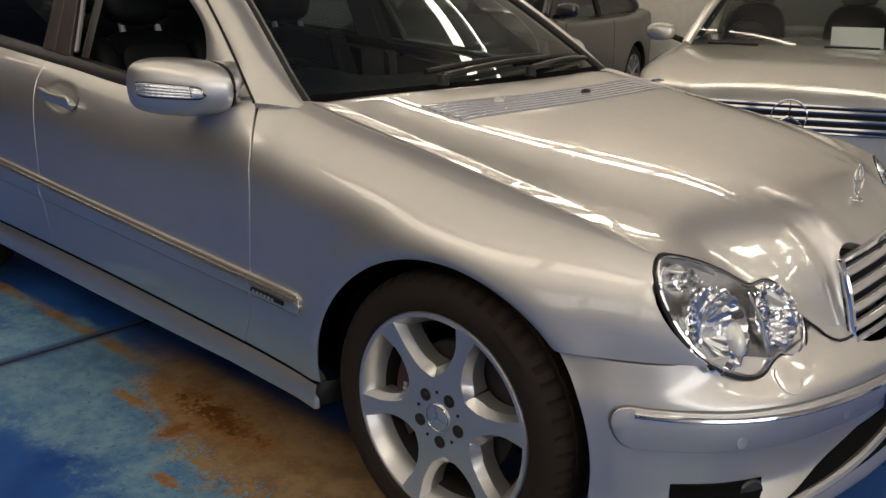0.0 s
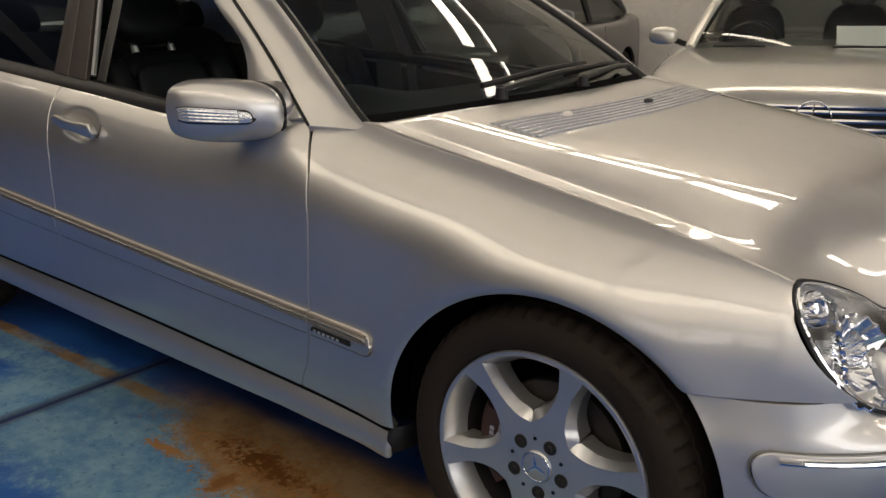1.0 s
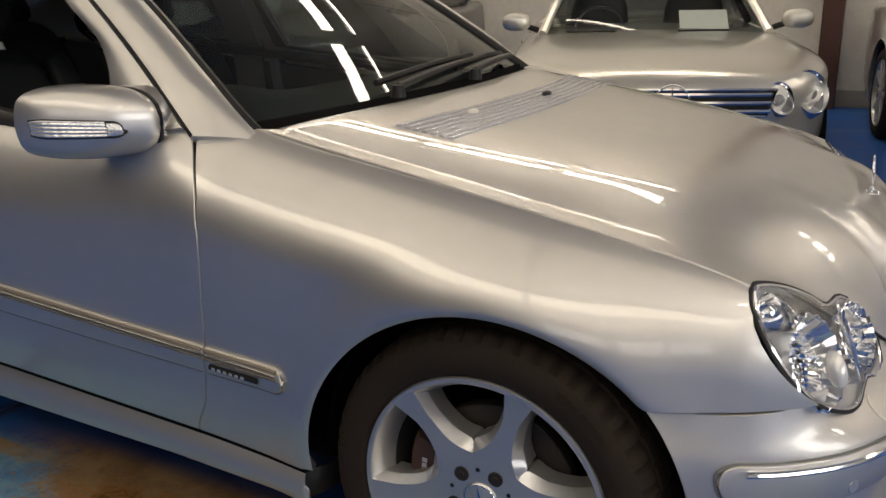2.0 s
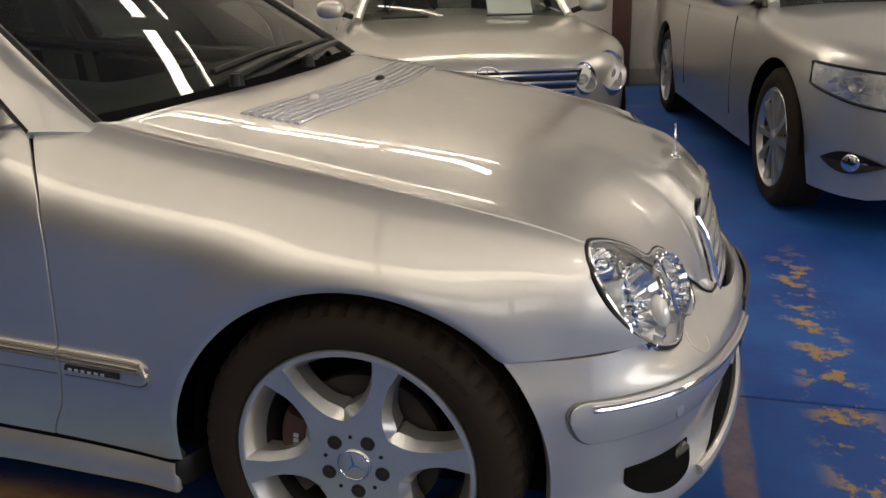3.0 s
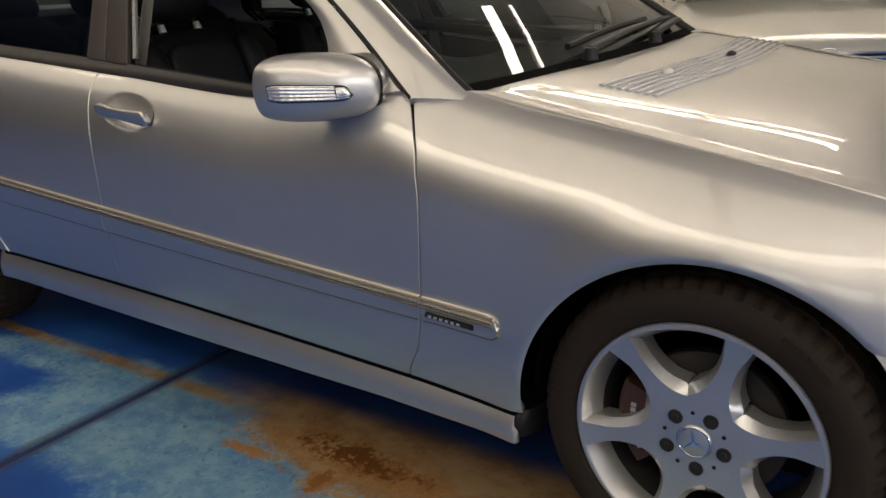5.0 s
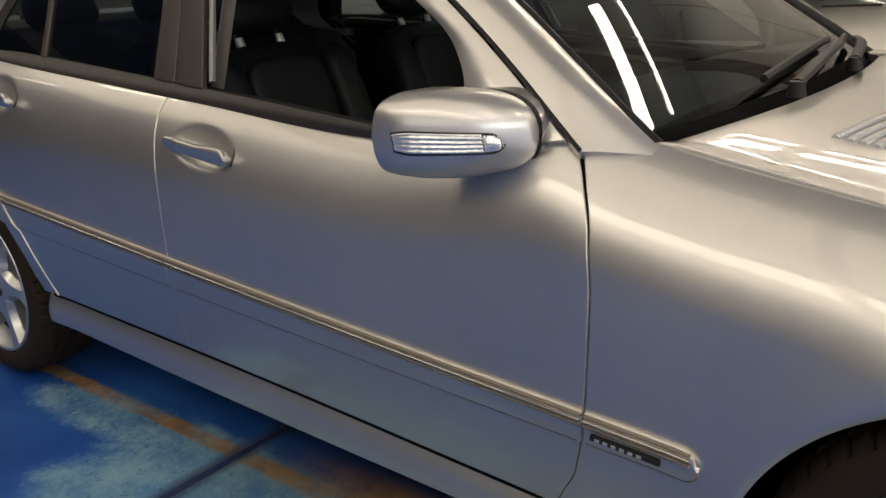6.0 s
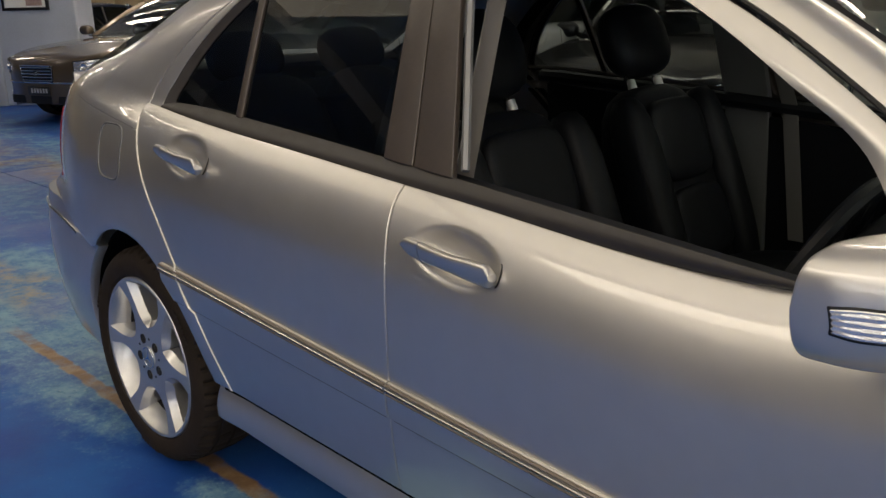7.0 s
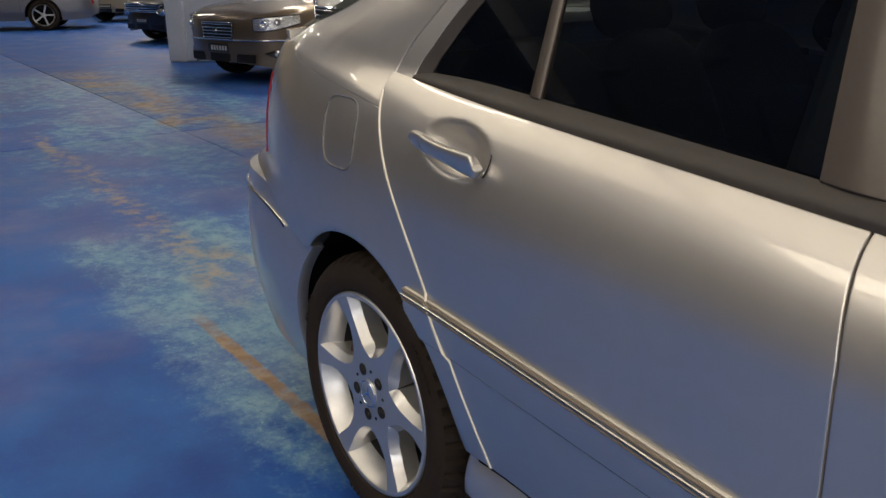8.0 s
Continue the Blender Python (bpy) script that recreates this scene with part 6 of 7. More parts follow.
def build_hall():
    fl = tagged(new("floor"), "worn blue painted concrete floor with tan marks", "floor", kind="structure")
    for x0, y0, x1, y1 in ((-1.641, 0.2410, 12, 14), (-1.641, -12, 12, 0.2280), (-8.020, 0.556, -1.671, 14), (-8.020, -12, -1.671, 0.548), (-34, 0.556, -8.040, 14), (-34, -12, -8.040, 0.548)):
        box("slab", (x0, y0, -0.12), (x1, y1, 0.0), FLOORM, fl, bevel=0.003)
    box("joint_fill", (-34, -12, -0.13), (12, 14, -0.005), DARKJ, fl, bevel=0)
    wall = lambda nm, a, b, mat, lab: tagged(box(nm, a, b, mat, bevel=0), lab, "wall", kind="structure")
    wn = wall("wall_north", (-9.0, 7.0, 0), (12, 7.25, H), WALLM, "off-white painted hall wall")
    wall("wall_north_far", (-34, 13.8, 0), (-9.0, 14, H), BEIGE, "beige painted hall wall")
    wall("wall_return", (-9.2, 7.0, 0), (-9.0, 13.8, H), BEIGE, "beige side wall")
    wall("wall_west", (-34.2, -12, 0), (-34, 14, H), BEIGE, "beige painted far wall")
    wall("wall_east", (12, -12, 0), (12.2, 14, H), WALLM, "off-white side wall")
    # out of view; its dark colour keeps the reflections in the doors dim
    wall("wall_south", (-34, -12.2, 0), (12, -12, H), SOUTHM, "unseen wall behind the aisle, kept dark to dim reflections")
    tagged(box("ceiling", (-34, -12, H), (12, 14, H + 0.15), CEILM, bevel=0), "grey sheet ceiling", "ceiling", kind="structure")
    for x in (-6.2, -4.2, -2.35, -1.0, 1.2, 2.8):
        box("wall_joint", (x - 0.014, 6.985, 0), (x + 0.014, 7.0, H), JOINTM, wn, bevel=0.003)
    tagged(box("baseboard", (-9.0, 6.97, 0.0), (12, 6.998, 0.16), JOINTM, bevel=0.004), "grey skirting board", "baseboard", kind="structure")
    post = thing("steel_post", "brown painted steel post on the wall", "post")
    box("web", (-0.09, 6.78, 0.0), (0.09, 6.965, H), POSTM, post, bevel=0.01)
    # purlins under the ceiling
    for k in range(9):
        x = 9 - 4.6 * k
        tagged(box("ceiling_beam", (x - 0.09, -12, H - 0.24), (x + 0.09, 13.8, H), CEILM, bevel=0.01), "grey steel roof beam", "beam", "roof beams", "structure")
    # unseen translucent roof sheets: dim fill added over the aisle and beyond a brighter run
    for count, y0, y1, mat, lab in ((4, -3.9, -0.4, DIMROOF, "dim unseen corrugated roof sheet added as fill light"), (3, -6.1, -4.6, ROOFLIGHT, "translucent corrugated roof sheet letting in soft light"), (3, -9.0, -6.2, DIMROOF, "dim unseen corrugated roof sheet added as fill light")):
        for k in range(count):
            x1 = 9 - 4.6 * k - 0.1
            x0 = x1 - 4.4
            rl = tagged(new("skylight"), lab, "skylight", "roof sheets", "structure")
            n = 88
            verts = [(x0 + (x1 - x0) * i / n, y, H - 0.035 + 0.012 * math.cos(i * math.pi / 2)) for i in range(n + 1) for y in (y0, y1)]
            finish("sheet", verts, [q[::-1] for q in grid_faces(n + 1, 2)], mat, rl, angle=80)
            for y in (y0 - 0.03, y1 + 0.03):
                box("edge_strip", (x0, y - 0.03, H - 0.06), (x1, y + 0.03, H - 0.002), CEILM, rl, bevel=0.004)
    # high windows with a grey grid in the wall across the aisle
    for x in (1.6, 5.2, 8.8):
        w = tagged(new("window_1" if x == 1.6 else "window_2" if x == 5.2 else "window_3"), "bright frosted window with a grey grid", "window", kind="structure")
        box("pane", (x - 1.5, -11.995, 2.0), (x + 1.5, -11.97, 4.6), SKYPANEL, w, bevel=0)
        for k in range(6):
            a = x - 1.5 + 3.0 * k / 5
            box("mullion", (a - 0.04, -11.97, 2.0), (a + 0.04, -11.93, 4.6), JOINTM, w, bevel=0.003)
        for z in (1.98, 2.85, 3.72, 4.6):
            box("transom", (x - 1.53, -11.965, z - 0.04), (x + 1.53, -11.925, z + 0.04), JOINTM, w, bevel=0.003)
    # a wide gridded glowing panel added out of view in the end wall, to brighten the car's nose
    w = tagged(new("window_4"), "unseen glowing panel with a grey grid, added as fill light", "window", kind="structure")
    box("pane", (11.97, -8.0, 1.2), (11.995, 2.0, 3.8), EASTFILL, w, bevel=0)
    for k in range(11):
        box("mullion", (11.93, -8.04 + k, 1.2), (11.97, -7.96 + k, 3.8), JOINTM, w, bevel=0.003)
    for z in (1.18, 2.5, 3.8):
        box("transom", (11.925, -8.04, z - 0.04), (11.965, 2.04, z + 0.04), JOINTM, w, bevel=0.003)


def build_column():
    m = pose(-13.55, 2.50, 0, 0, 0, 45)
    c = thing("column", "square blue-grey painted concrete column", "column", m, kind="structure")
    box("shaft", (-0.2, 0.0, 0.0), (1.15, 0.62, H), COLM, c, bevel=0.03)
    box("corner_rib", (-0.24, -0.05, 0.0), (0.03, 0.5, H), COLM, c, bevel=0.02)
    for ob in c.children:
        ob.matrix_parent_inverse = Matrix()
    p = thing("framed_picture", "black framed pale picture hanging on the column", "picture", m)
    box("frame", (0.16, -0.045, 1.30), (0.80, -0.006, 1.88), BLACK, p, bevel=0.006)
    box("mount", (0.20, -0.050, 1.34), (0.76, -0.044, 1.84), PAPER, p, bevel=0)
    box("printed_shape", (0.50, -0.0525, 1.36), (0.72, -0.0500, 1.50), PRINT, p, bevel=0)
    tagged(p.children[2], "soft reddish-grey print")


PRINT = material("faded_print", (0.35, 0.24, 0.22), 0.7, 0.0, mottle=0.5, scale=12)
DARKJ = material("joint_dirt", (0.008, 0.022, 0.085), 0.8, 0.0, mottle=0.3, scale=9)
JOINTM = material("wall_joint", (0.30, 0.28, 0.25), 0.8)
# dark tone of the unseen wall, chosen to dim what the doors reflect
SOUTHM = material("dark_unseen_wall", (0.13, 0.11, 0.09), 0.75, 0.0, mottle=0.1, scale=0.7)
build_hall()
build_column()


def build_lights():
    """Rows of fluorescent battens under the ceiling; their bare tubes light the hall."""
    def batten(m, wide, length=1.40):
        f = thing("ceiling_light", "white fluorescent tray with lit diffuser" if wide else "slim white batten with one lit tube", "light", m, "ceiling lights")
        h = length / 2
        for x in (-0.6, 0.6):
            box("hanger", (x - 0.008, -0.008, 0.052), (x + 0.008, 0.008, 0.44), FIXTURE, f, bevel=0)
        if wide:
            box("housing", (-h, -0.15, 0.0), (h, 0.15, 0.06), FIXTURE, f, bevel=0.008)
            box("diffuser", (-h + 0.02, -0.13, -0.025), (h - 0.02, 0.13, 0.004), TRAY, f, bevel=0.01)
        else:
            box("housing", (-h, -0.035, 0.0), (h, 0.035, 0.055), FIXTURE, f, bevel=0.008)
            v, q = lathe([(0.0, -h + 0.02), (0.022, -h + 0.02), (0.022, h - 0.02), (0.0, h - 0.02)], 8, "x")
            finish("tube", [(a, b, c - 0.035) for a, b, c in v], q, TUBE, f)
        return f
    # trays ahead of the car, off the 4.5 row: unseen, added to brighten its front
    spots = [(-0.4 - 1.56 * k, 4.5, H - 0.42) for k in range(19)] + [(3.6, 4.5, H - 0.42), (5.6, 4.5, H - 0.42), (7.6, 4.5, H - 0.42), (5.0, 1.0, H - 0.42), (8.0, 1.0, H - 0.42), (4.4, -2.2, H - 0.42), (7.2, -2.2, H - 0.42), (4.6, 2.8, H - 0.42), (7.2, 2.8, H - 0.42), (9.6, 3.5, H - 0.42)]
    spots += [(-19.0 - 3.2 * k, 6.3, H - 0.42) for k in range(4)] + [(-17.5 - 3.4 * k, 0.6, H - 0.42) for k in range(4)]
    spots += [(-10.5 - 3.2 * k, 9.5, H - 0.42) for k in range(7)]
    first = batten(pose(*spots[0]), True)
    for p in spots[1:]:
        copy_thing(first, pose(*p))
    slim = batten(pose(-0.4, 5.15, H - 0.42), False)
    for k in range(1, 12):
        copy_thing(slim, pose(-0.4 - 1.56 * k, 5.15, H - 0.42))
    for x, y in ((-6.6, -1.0), (-10.5, -1.0), (-15.0, -1.0), (-9.3, -2.3)):
        copy_thing(slim, pose(x, y, H - 0.42))


build_lights()


# ---- other parked cars ----
def simple_wheel(parent, m, radius, spokes=10, tyre=None):
    w = new("wheel")
    w.parent = parent
    k = radius / 0.33
    prof = [(0.235, 0.10), (0.238, -0.004), (0.26, -0.014), (0.30, -0.008), (0.326, 0.015), (0.33, 0.04), (0.33, 0.17), (0.30, 0.2)]
    v, f = lathe([(a * k, b * k) for a, b in prof], 48)
    finish("tyre", [m @ Vector(q) for q in v], f, RUBBER, w)
    prof = [(0.237, 0.0), (0.232, -0.008), (0.224, 0.0), (0.214, 0.02)]
    v, f = lathe([(a * k, b * k) for a, b in prof], 48)
    rim = finish("rim", [m @ Vector(q) for q in v], f, RIMMAT, w)
    v, f = lathe([(0.214 * k, 0.02 * k), (0.205 * k, 0.10 * k)], 36)
    finish("barrel", [m @ Vector(q) for q in v], f, BARREL, w)
    for i in range(spokes):
        rot = Matrix.Rotation(2 * math.pi * i / spokes, 4, "Y")
        q = [(0.03, -0.014, 0.004), (0.225, -0.017, 0.0), (0.225, 0.017, 0.0), (0.03, 0.014, 0.004), (0.03, -0.015, 0.04), (0.22, -0.019, 0.04), (0.22, 0.019, 0.04), (0.03, 0.015, 0.04)]
        finish("spoke", [m @ (rot @ (Vector((a * k, c * k, b * k)))) for a, b, c in q], [(0, 1, 2, 3), (4, 5, 1, 0), (3, 2, 6, 7), (5, 6, 2, 1), (7, 6, 5, 4)], RIMMAT, w, angle=25)
    v, f = lathe([(0.0, -0.006), (0.03, -0.004), (0.05, 0.01), (0.05, 0.04)], 24)
    finish("hub_cap", [m @ Vector((a * k, b * k, c * k)) for a, b, c in v], f, RIMMAT, w)
    # black disc that stands for the shade behind the spokes
    v, f = lathe([(0.0, 0.06), (0.21, 0.06)], 32)
    finish("brake_disc", [m @ Vector((a * k, b * k, c * k)) for a, b, c in v], f, DARK, w)
    return w


def parked_car(name, label, m, paint, length=4.55, width=1.80, height=1.43, wheelbase=2.72, nose=0.80, hood_z=(0.70, 0.92), belt=0.93, screen=(0.55, 1.25), roof_end=2.55, tail=3.15, deck=1.0, wheel_r=0.325, lamps="oval", spokes=10, roof=None, seats=True, sheet=None, strip_mat=None):
    """A parked car, local x forwards from its front axle, standing on z = 0.
    screen: how far behind the front axle the windscreen starts and ends; roof_end, tail: where the roof and the rear window end."""
    c = thing(name, label, "car")
    W = width / 2
    xr, xf = nose - length, nose
    rear_ax = -wheelbase
    top = smooth_curve([(xr, deck - 0.10), (xr + 0.12, deck - 0.01), (-tail, deck), (-tail + 0.35, belt + 0.03), (-screen[0] - 0.3, belt), (-screen[0], hood_z[1]), (0.2, 0.62 * hood_z[1] + 0.38 * hood_z[0]), (nose - 0.18, hood_z[0] + 0.02), (nose - 0.05, hood_z[0] - 0.03), (nose, hood_z[0] - 0.10)])
    plan = smooth_curve([(xr, W * 0.62), (xr + 0.05, W * 0.78), (xr + 0.15, W * 0.88), (xr + 0.5, W * 0.96), (-wheelbase, W), (-0.9, W), (0.0, W * 0.985), (nose - 0.45, W * 0.94), (nose - 0.28, W * 0.87), (nose - 0.15, W * 0.76), (nose - 0.07, W * 0.62), (nose - 0.02, W * 0.45), (nose, W * 0.30)])
    low = smooth_curve([(xr, 0.34), (xr + 0.2, 0.24), (-wheelbase, 0.22), (0, 0.22), (nose - 0.2, 0.20), (nose, 0.26)])
    st = sorted(set([xr + (xf - xr) * k / 60 for k in range(61)] + [a + wheel_r * 1.14 * math.cos(math.pi * k / 16) for a in (0.0, rear_ax) for k in range(17)]))
    rows = []
    for x in st:
        w, t, lo = plan(x), top(x), low(x)
        a = lo
        for ax in (0.0, rear_ax):
            r = wheel_r * 1.14
            if abs(x - ax) < r - 1e-6:
                a = max(a, wheel_r + math.sqrt(r * r - (x - ax) ** 2))
        prof = []
        for v in np.linspace(0, 1, 12):
            z = a + (t - 0.10 - a) * v
            d = (z - 0.58) / 0.38
            y = w * (1 - 0.028 * d * d) - (0.012 if z < 0.35 else 0)
            prof.append((y, z))
        y0 = prof[-1][0]
        for v in np.linspace(0.15, 1, 10):
            ang = v * math.pi / 2
            prof.append((y0 * (1 - 0.22 * (1 - math.cos(ang))) if v < 1 else y0 * 0.78, t - 0.10 + 0.085 * math.sin(ang)))
        for v in np.linspace(0.2, 1, 7):
            prof.append((y0 * 0.78 * (1 - v), t - 0.015 + 0.03 * math.sin(v * math.pi / 2)))
        rows.append(prof)
    n = len(rows[0])
    verts = [(x, -y, z) for x, p in zip(st, rows) for y, z in p] + [(x, y, z) for x, p in zip(st, rows) for y, z in p]
    k = len(st) * n
    f1 = grid_faces(len(st), n)
    faces = [q for q in f1] + [tuple(i + k for i in q)[::-1] for q in f1]
    faces += [tuple(range(n)) + tuple(k + i for i in range(n))[::-1], (tuple((len(st) - 1) * n + i for i in range(n)) + tuple(k + (len(st) - 1) * n + i for i in range(n))[::-1])[::-1]]
    finish("body", verts, faces, paint, c, angle=50)
    # cabin: painted roof and pillars, dark glass between
    a0, a1, b0, b1 = -screen[0], -screen[1], -roof_end, -tail
    zb, zt = belt - 0.02, height

    wb, wt = W * 0.83, W * 0.62
    foot = lambda x: max(min(top(x), belt + 0.06), 0) - 0.012
    roofm = roof or paint

    def roof_f(u, v):
        x = a1 + (b0 - a1) * u
        y = (-1 + 2 * v) * wt * 1.02
        return np.array((x, y, height - 0.035 * (2 * u - 1) ** 2 - 0.045 * (2 * v - 1) ** 4))
    panel("roof", roof_f, 14, 16, (0, 0, 1), roofm, c, fold=0.03)

    def screen_f(u, v):
        x0 = a0 + 0.10 * (1 - (2 * u - 1) ** 2)
        x1 = a1 + 0.03
        x = x0 + (x1 - x0) * v
        y = (-1 + 2 * u) * (wb * 0.97 + (wt - wb * 0.97) * v)
        return np.array((x, y, foot(a0) + (height - 0.04 - 0.035 * (2 * u - 1) ** 2 - foot(a0)) * v + 0.02 * math.sin(math.pi * v)))
    panel("windscreen", screen_f, 14, 12, (0.6, 0, 0.8), PALEGLASS, c, fold=0)

    def rear_f(u, v):
        x = b1 + (b0 - b1) * v
        y = (-1 + 2 * u) * (wb * 0.92 + (wt - wb * 0.92) * v)
        return np.array((x, y, deck - 0.01 + (height - 0.07 - deck) * v + 0.02 * math.sin(math.pi * v)))
    panel("rear_window", rear_f, 12, 10, (-0.6, 0, 0.8), TINTED, c, fold=0)
    for s in (-1, 1):
        def side_f(u, v, s=s):
            xb = a0 - 0.10 + (b1 + 0.12 - a0 + 0.10) * u
            xt = a1 - 0.06 + (b0 + 0.06 - a1 + 0.06) * u
            return np.array((xb + (xt - xb) * v, s * (wb + (wt - wb) * v), foot(xb) + (height - 0.075 - foot(xb)) * v))
        panel("side_glass", side_f, 16, 8, (0, s, 0.4), TINTED, c, fold=0)
        fp = through_points([screen_f(0 if s < 0 else 1, q) + np.array((-0.01, s * 0.012, 0)) for q in (0, 0.25, 0.5, 0.75, 1)])
        tube("front_pillar", [Vector(fp(q / 10)) for q in range(11)], 0.032, paint, c, sides=8)
        tube("rear_pillar", [Vector(rear_f(0 if s < 0 else 1, q / 8) + np.array((0.02, s * 0.02, 0))) for q in range(9)], 0.06, paint, c, sides=8)
        tube("roof_rail", [(a1 - 0.02 + (b0 + 0.02 - a1) * q / 8, s * (wt + 0.012), height - 0.062 - 0.03 * (q / 4 - 1) ** 2) for q in range(9)], 0.028, roofm, c, sides=8)
        tube("centre_pillar", [Vector(side_f(0.52, q / 5)) + Vector((0, s * 0.004, 0)) for q in range(6)], 0.03, BLACK, c, sides=8)
        mx = a0 - 0.12
        pillow("door_mirror", (0.07, 0.10, 0.062), paint, c, Matrix.Translation((mx + 0.05, s * (W + 0.02), belt + 0.06)), power=2.6)
        tube("mirror_stalk", [(mx, s * (W * 0.86), belt), (mx + 0.03, s * (W - 0.02), belt + 0.04)], 0.02, BLACK, c)
        for ax in (0.0, rear_ax):
            mm = Matrix.Translation((ax, s * (W - 0.035), wheel_r)) @ Matrix.Rotation(0 if s < 0 else math.pi, 4, "Z")
            simple_wheel(c, mm, wheel_r, spokes)
            v, f = lathe([(wheel_r * 1.15, 0.0), (wheel_r * 1.16, 0.28), (0.0, 0.28)], 24, start=0, turn=math.pi)
            finish("wheel_house", [(ax + q[0], s * (W - 0.04 - q[1]), wheel_r + q[2]) for q in v], f, DARK, c)
        for x in (a0 - 0.16, (a0 + b1) / 2 - 0.12):
            pts = []
            for q in range(9):
                z = 0.34 + (foot(x) - 0.05 - 0.34) * q / 8
                d = (z - 0.58) / 0.38
                pts.append((x, s * (plan(x) * (1 - 0.028 * d * d) - 0.0006), z))
            tube("door_gap", pts, 0.0028, BLACK, c, sides=5)
        # lamps
        if lamps == "round":
            for yy, zz, rr in ((0.80, 0.615, 0.105), (0.60, 0.60, 0.078)):
                xx = next(x for x in np.linspace(nose, -0.2, 400) if plan(x) * 0.80 > W * yy * 0.83)
                mm = Matrix.Translation((xx + 0.03, s * W * yy * 0.98, zz)) @ Vector((0.86, s * 0.24, 0.42)).to_track_quat("Z", "Y").to_matrix().to_4x4()
                v, f = lathe([(0.0, -0.05), (rr * 0.4, -0.045), (rr * 0.8, -0.015), (rr * 0.94, 0.012), (rr, 0.018), (rr * 1.06, 0.006), (rr * 1.1, -0.06)], 32, "z")
                lampo = finish("headlamp", [mm @ Vector((q[0] * 0.86, q[1] * 1.12, q[2])) for q in v], f, REFLECT, c, angle=30)
                v, f = lathe([(0.0, 0.012), (rr * 0.34, 0.0), (rr * 0.36, -0.04)], 20, "z")
                finish("projector", [mm @ Vector(q) for q in v], f, BLACKGLOSS, lampo)
                v, f = lathe([(0.0, 0.034), (rr * 0.5, 0.030), (rr * 0.95, 0.016)], 28, "z")
                ln = finish("lens", [mm @ Vector((q[0] * 0.86, q[1] * 1.12, q[2])) for q in v], f, CLEAR, lampo)
                ln.visible_shadow = False
        else:
            def lamp_f(u, v, s=s, grow=0.004):
                x = nose - 0.055 - 0.40 * u ** 1.25
                z0 = hood_z[0] - 0.205 + 0.095 * u ** 1.4 + 0.02 * (1 - u) ** 6
                z1 = hood_z[0] - 0.045 + 0.030 * u - 0.012 * (1 - u) ** 4
                z = z0 + (z1 - z0) * v
                d = (z - 0.58) / 0.38
                return np.array((x, s * (plan(x) * (1 - 0.028 * d * d) + grow), z))
            hl = panel("headlamp", lamp_f, 22, 8, (0.5, s, 0), LAMPM, c, fold=0.01)
            rim = [lamp_f(k / 20, 0) for k in range(21)] + [lamp_f(1 - k / 20, 1) for k in range(21)]
            tube("lamp_rim", [Vector(q) for q in rim], 0.007, BLACK, hl, sides=6, closed=True)
            for u, v, r in ((0.20, 0.5, 0.040), (0.48, 0.55, 0.036)):
                p, q = lamp_f(u, v), lamp_f(u, v, s, 0.05)
                mm = Matrix.Translation(Vector(p)) @ Vector((0.8, s * 0.6, 0.1)).to_track_quat("Z", "Y").to_matrix().to_4x4()
                vv, ff = lathe([(0.0, -0.006), (r * 0.5, 0.002), (r * 0.9, 0.014), (r, 0.010), (r, -0.03)], 24, "z")
                finish("reflector", [mm @ Vector(w) for w in vv], ff, BLACKGLOSS if u > 0.3 else CHROME, hl, angle=25)
            fog = [np.array((x, s * (plan(x) + 0.004), z)) for x, z in zip(np.linspace(nose - 0.10, nose - 0.34, 12), [0.36 + 0.045 * math.sin(math.pi * q / 11) for q in range(12)])]
            fog += [np.array((x, s * (plan(x) + 0.004), z)) for x, z in zip(np.linspace(nose - 0.34, nose - 0.10, 12), [0.36 - 0.05 * math.sin(math.pi * q / 11) for q in range(12)])]
            finish("fog_recess", [Vector(q) for q in fog] + [Vector(sum(fog) / len(fog))], [((k, (k + 1) % 24, 24) if s > 0 else ((k + 1) % 24, k, 24)) for k in range(24)], BLACK, c, flat=True)
            mm = Matrix.Translation((nose - 0.20, s * (plan(nose - 0.20) + 0.006), 0.36)) @ Vector((0.8, s * 0.6, 0)).to_track_quat("Z", "Y").to_matrix().to_4x4()
            vv, ff = lathe([(0.0, 0.008), (0.03, 0.010), (0.038, 0.006), (0.042, -0.01)], 20, "z")
            finish("fog_lamp", [mm @ Vector(w) for w in vv], ff, CHROME, c)
        if strip_mat:
            tube("bumper_strip", [(x, s * (plan(x) + 0.006), 0.50) for x in np.linspace(nose - 0.42, nose, 14)] + [(nose + 0.004, s * plan(nose) * q, 0.50) for q in (0.66, 0.33, 0.0)], 0.010, strip_mat, c, sides=6)
    # grille with bars, plate, lower intake
    gz0, gz1 = (hood_z[0] - 0.20, hood_z[0] - 0.065) if lamps == "round" else (hood_z[0] - 0.285, hood_z[0] - 0.10)
    gw = W * (0.56 if lamps == "round" else 0.29)
    bow = lambda y: nose + 0.012 - 0.10 * (y / W) ** 2
    panel("grille", lambda u, v: np.array((bow((2 * u - 1) * gw) + 0.008, (2 * u - 1) * gw * (0.92 + 0.08 * v), gz0 + (gz1 - gz0) * v)), 20, 5, (1, 0, 0), BLACK, c, fold=0.02)
    for q in range(3 if lamps == "round" else 5):
        z = gz0 + (gz1 - gz0) * (q + 0.6) / (3.2 if lamps == "round" else 5.2)
        tube("grille_bar", [(bow(y) + 0.016, y, z) for y in np.linspace(-gw * 0.95, gw * 0.95, 13)], 0.011 if lamps == "round" else 0.006, CHROME, c, sides=6)
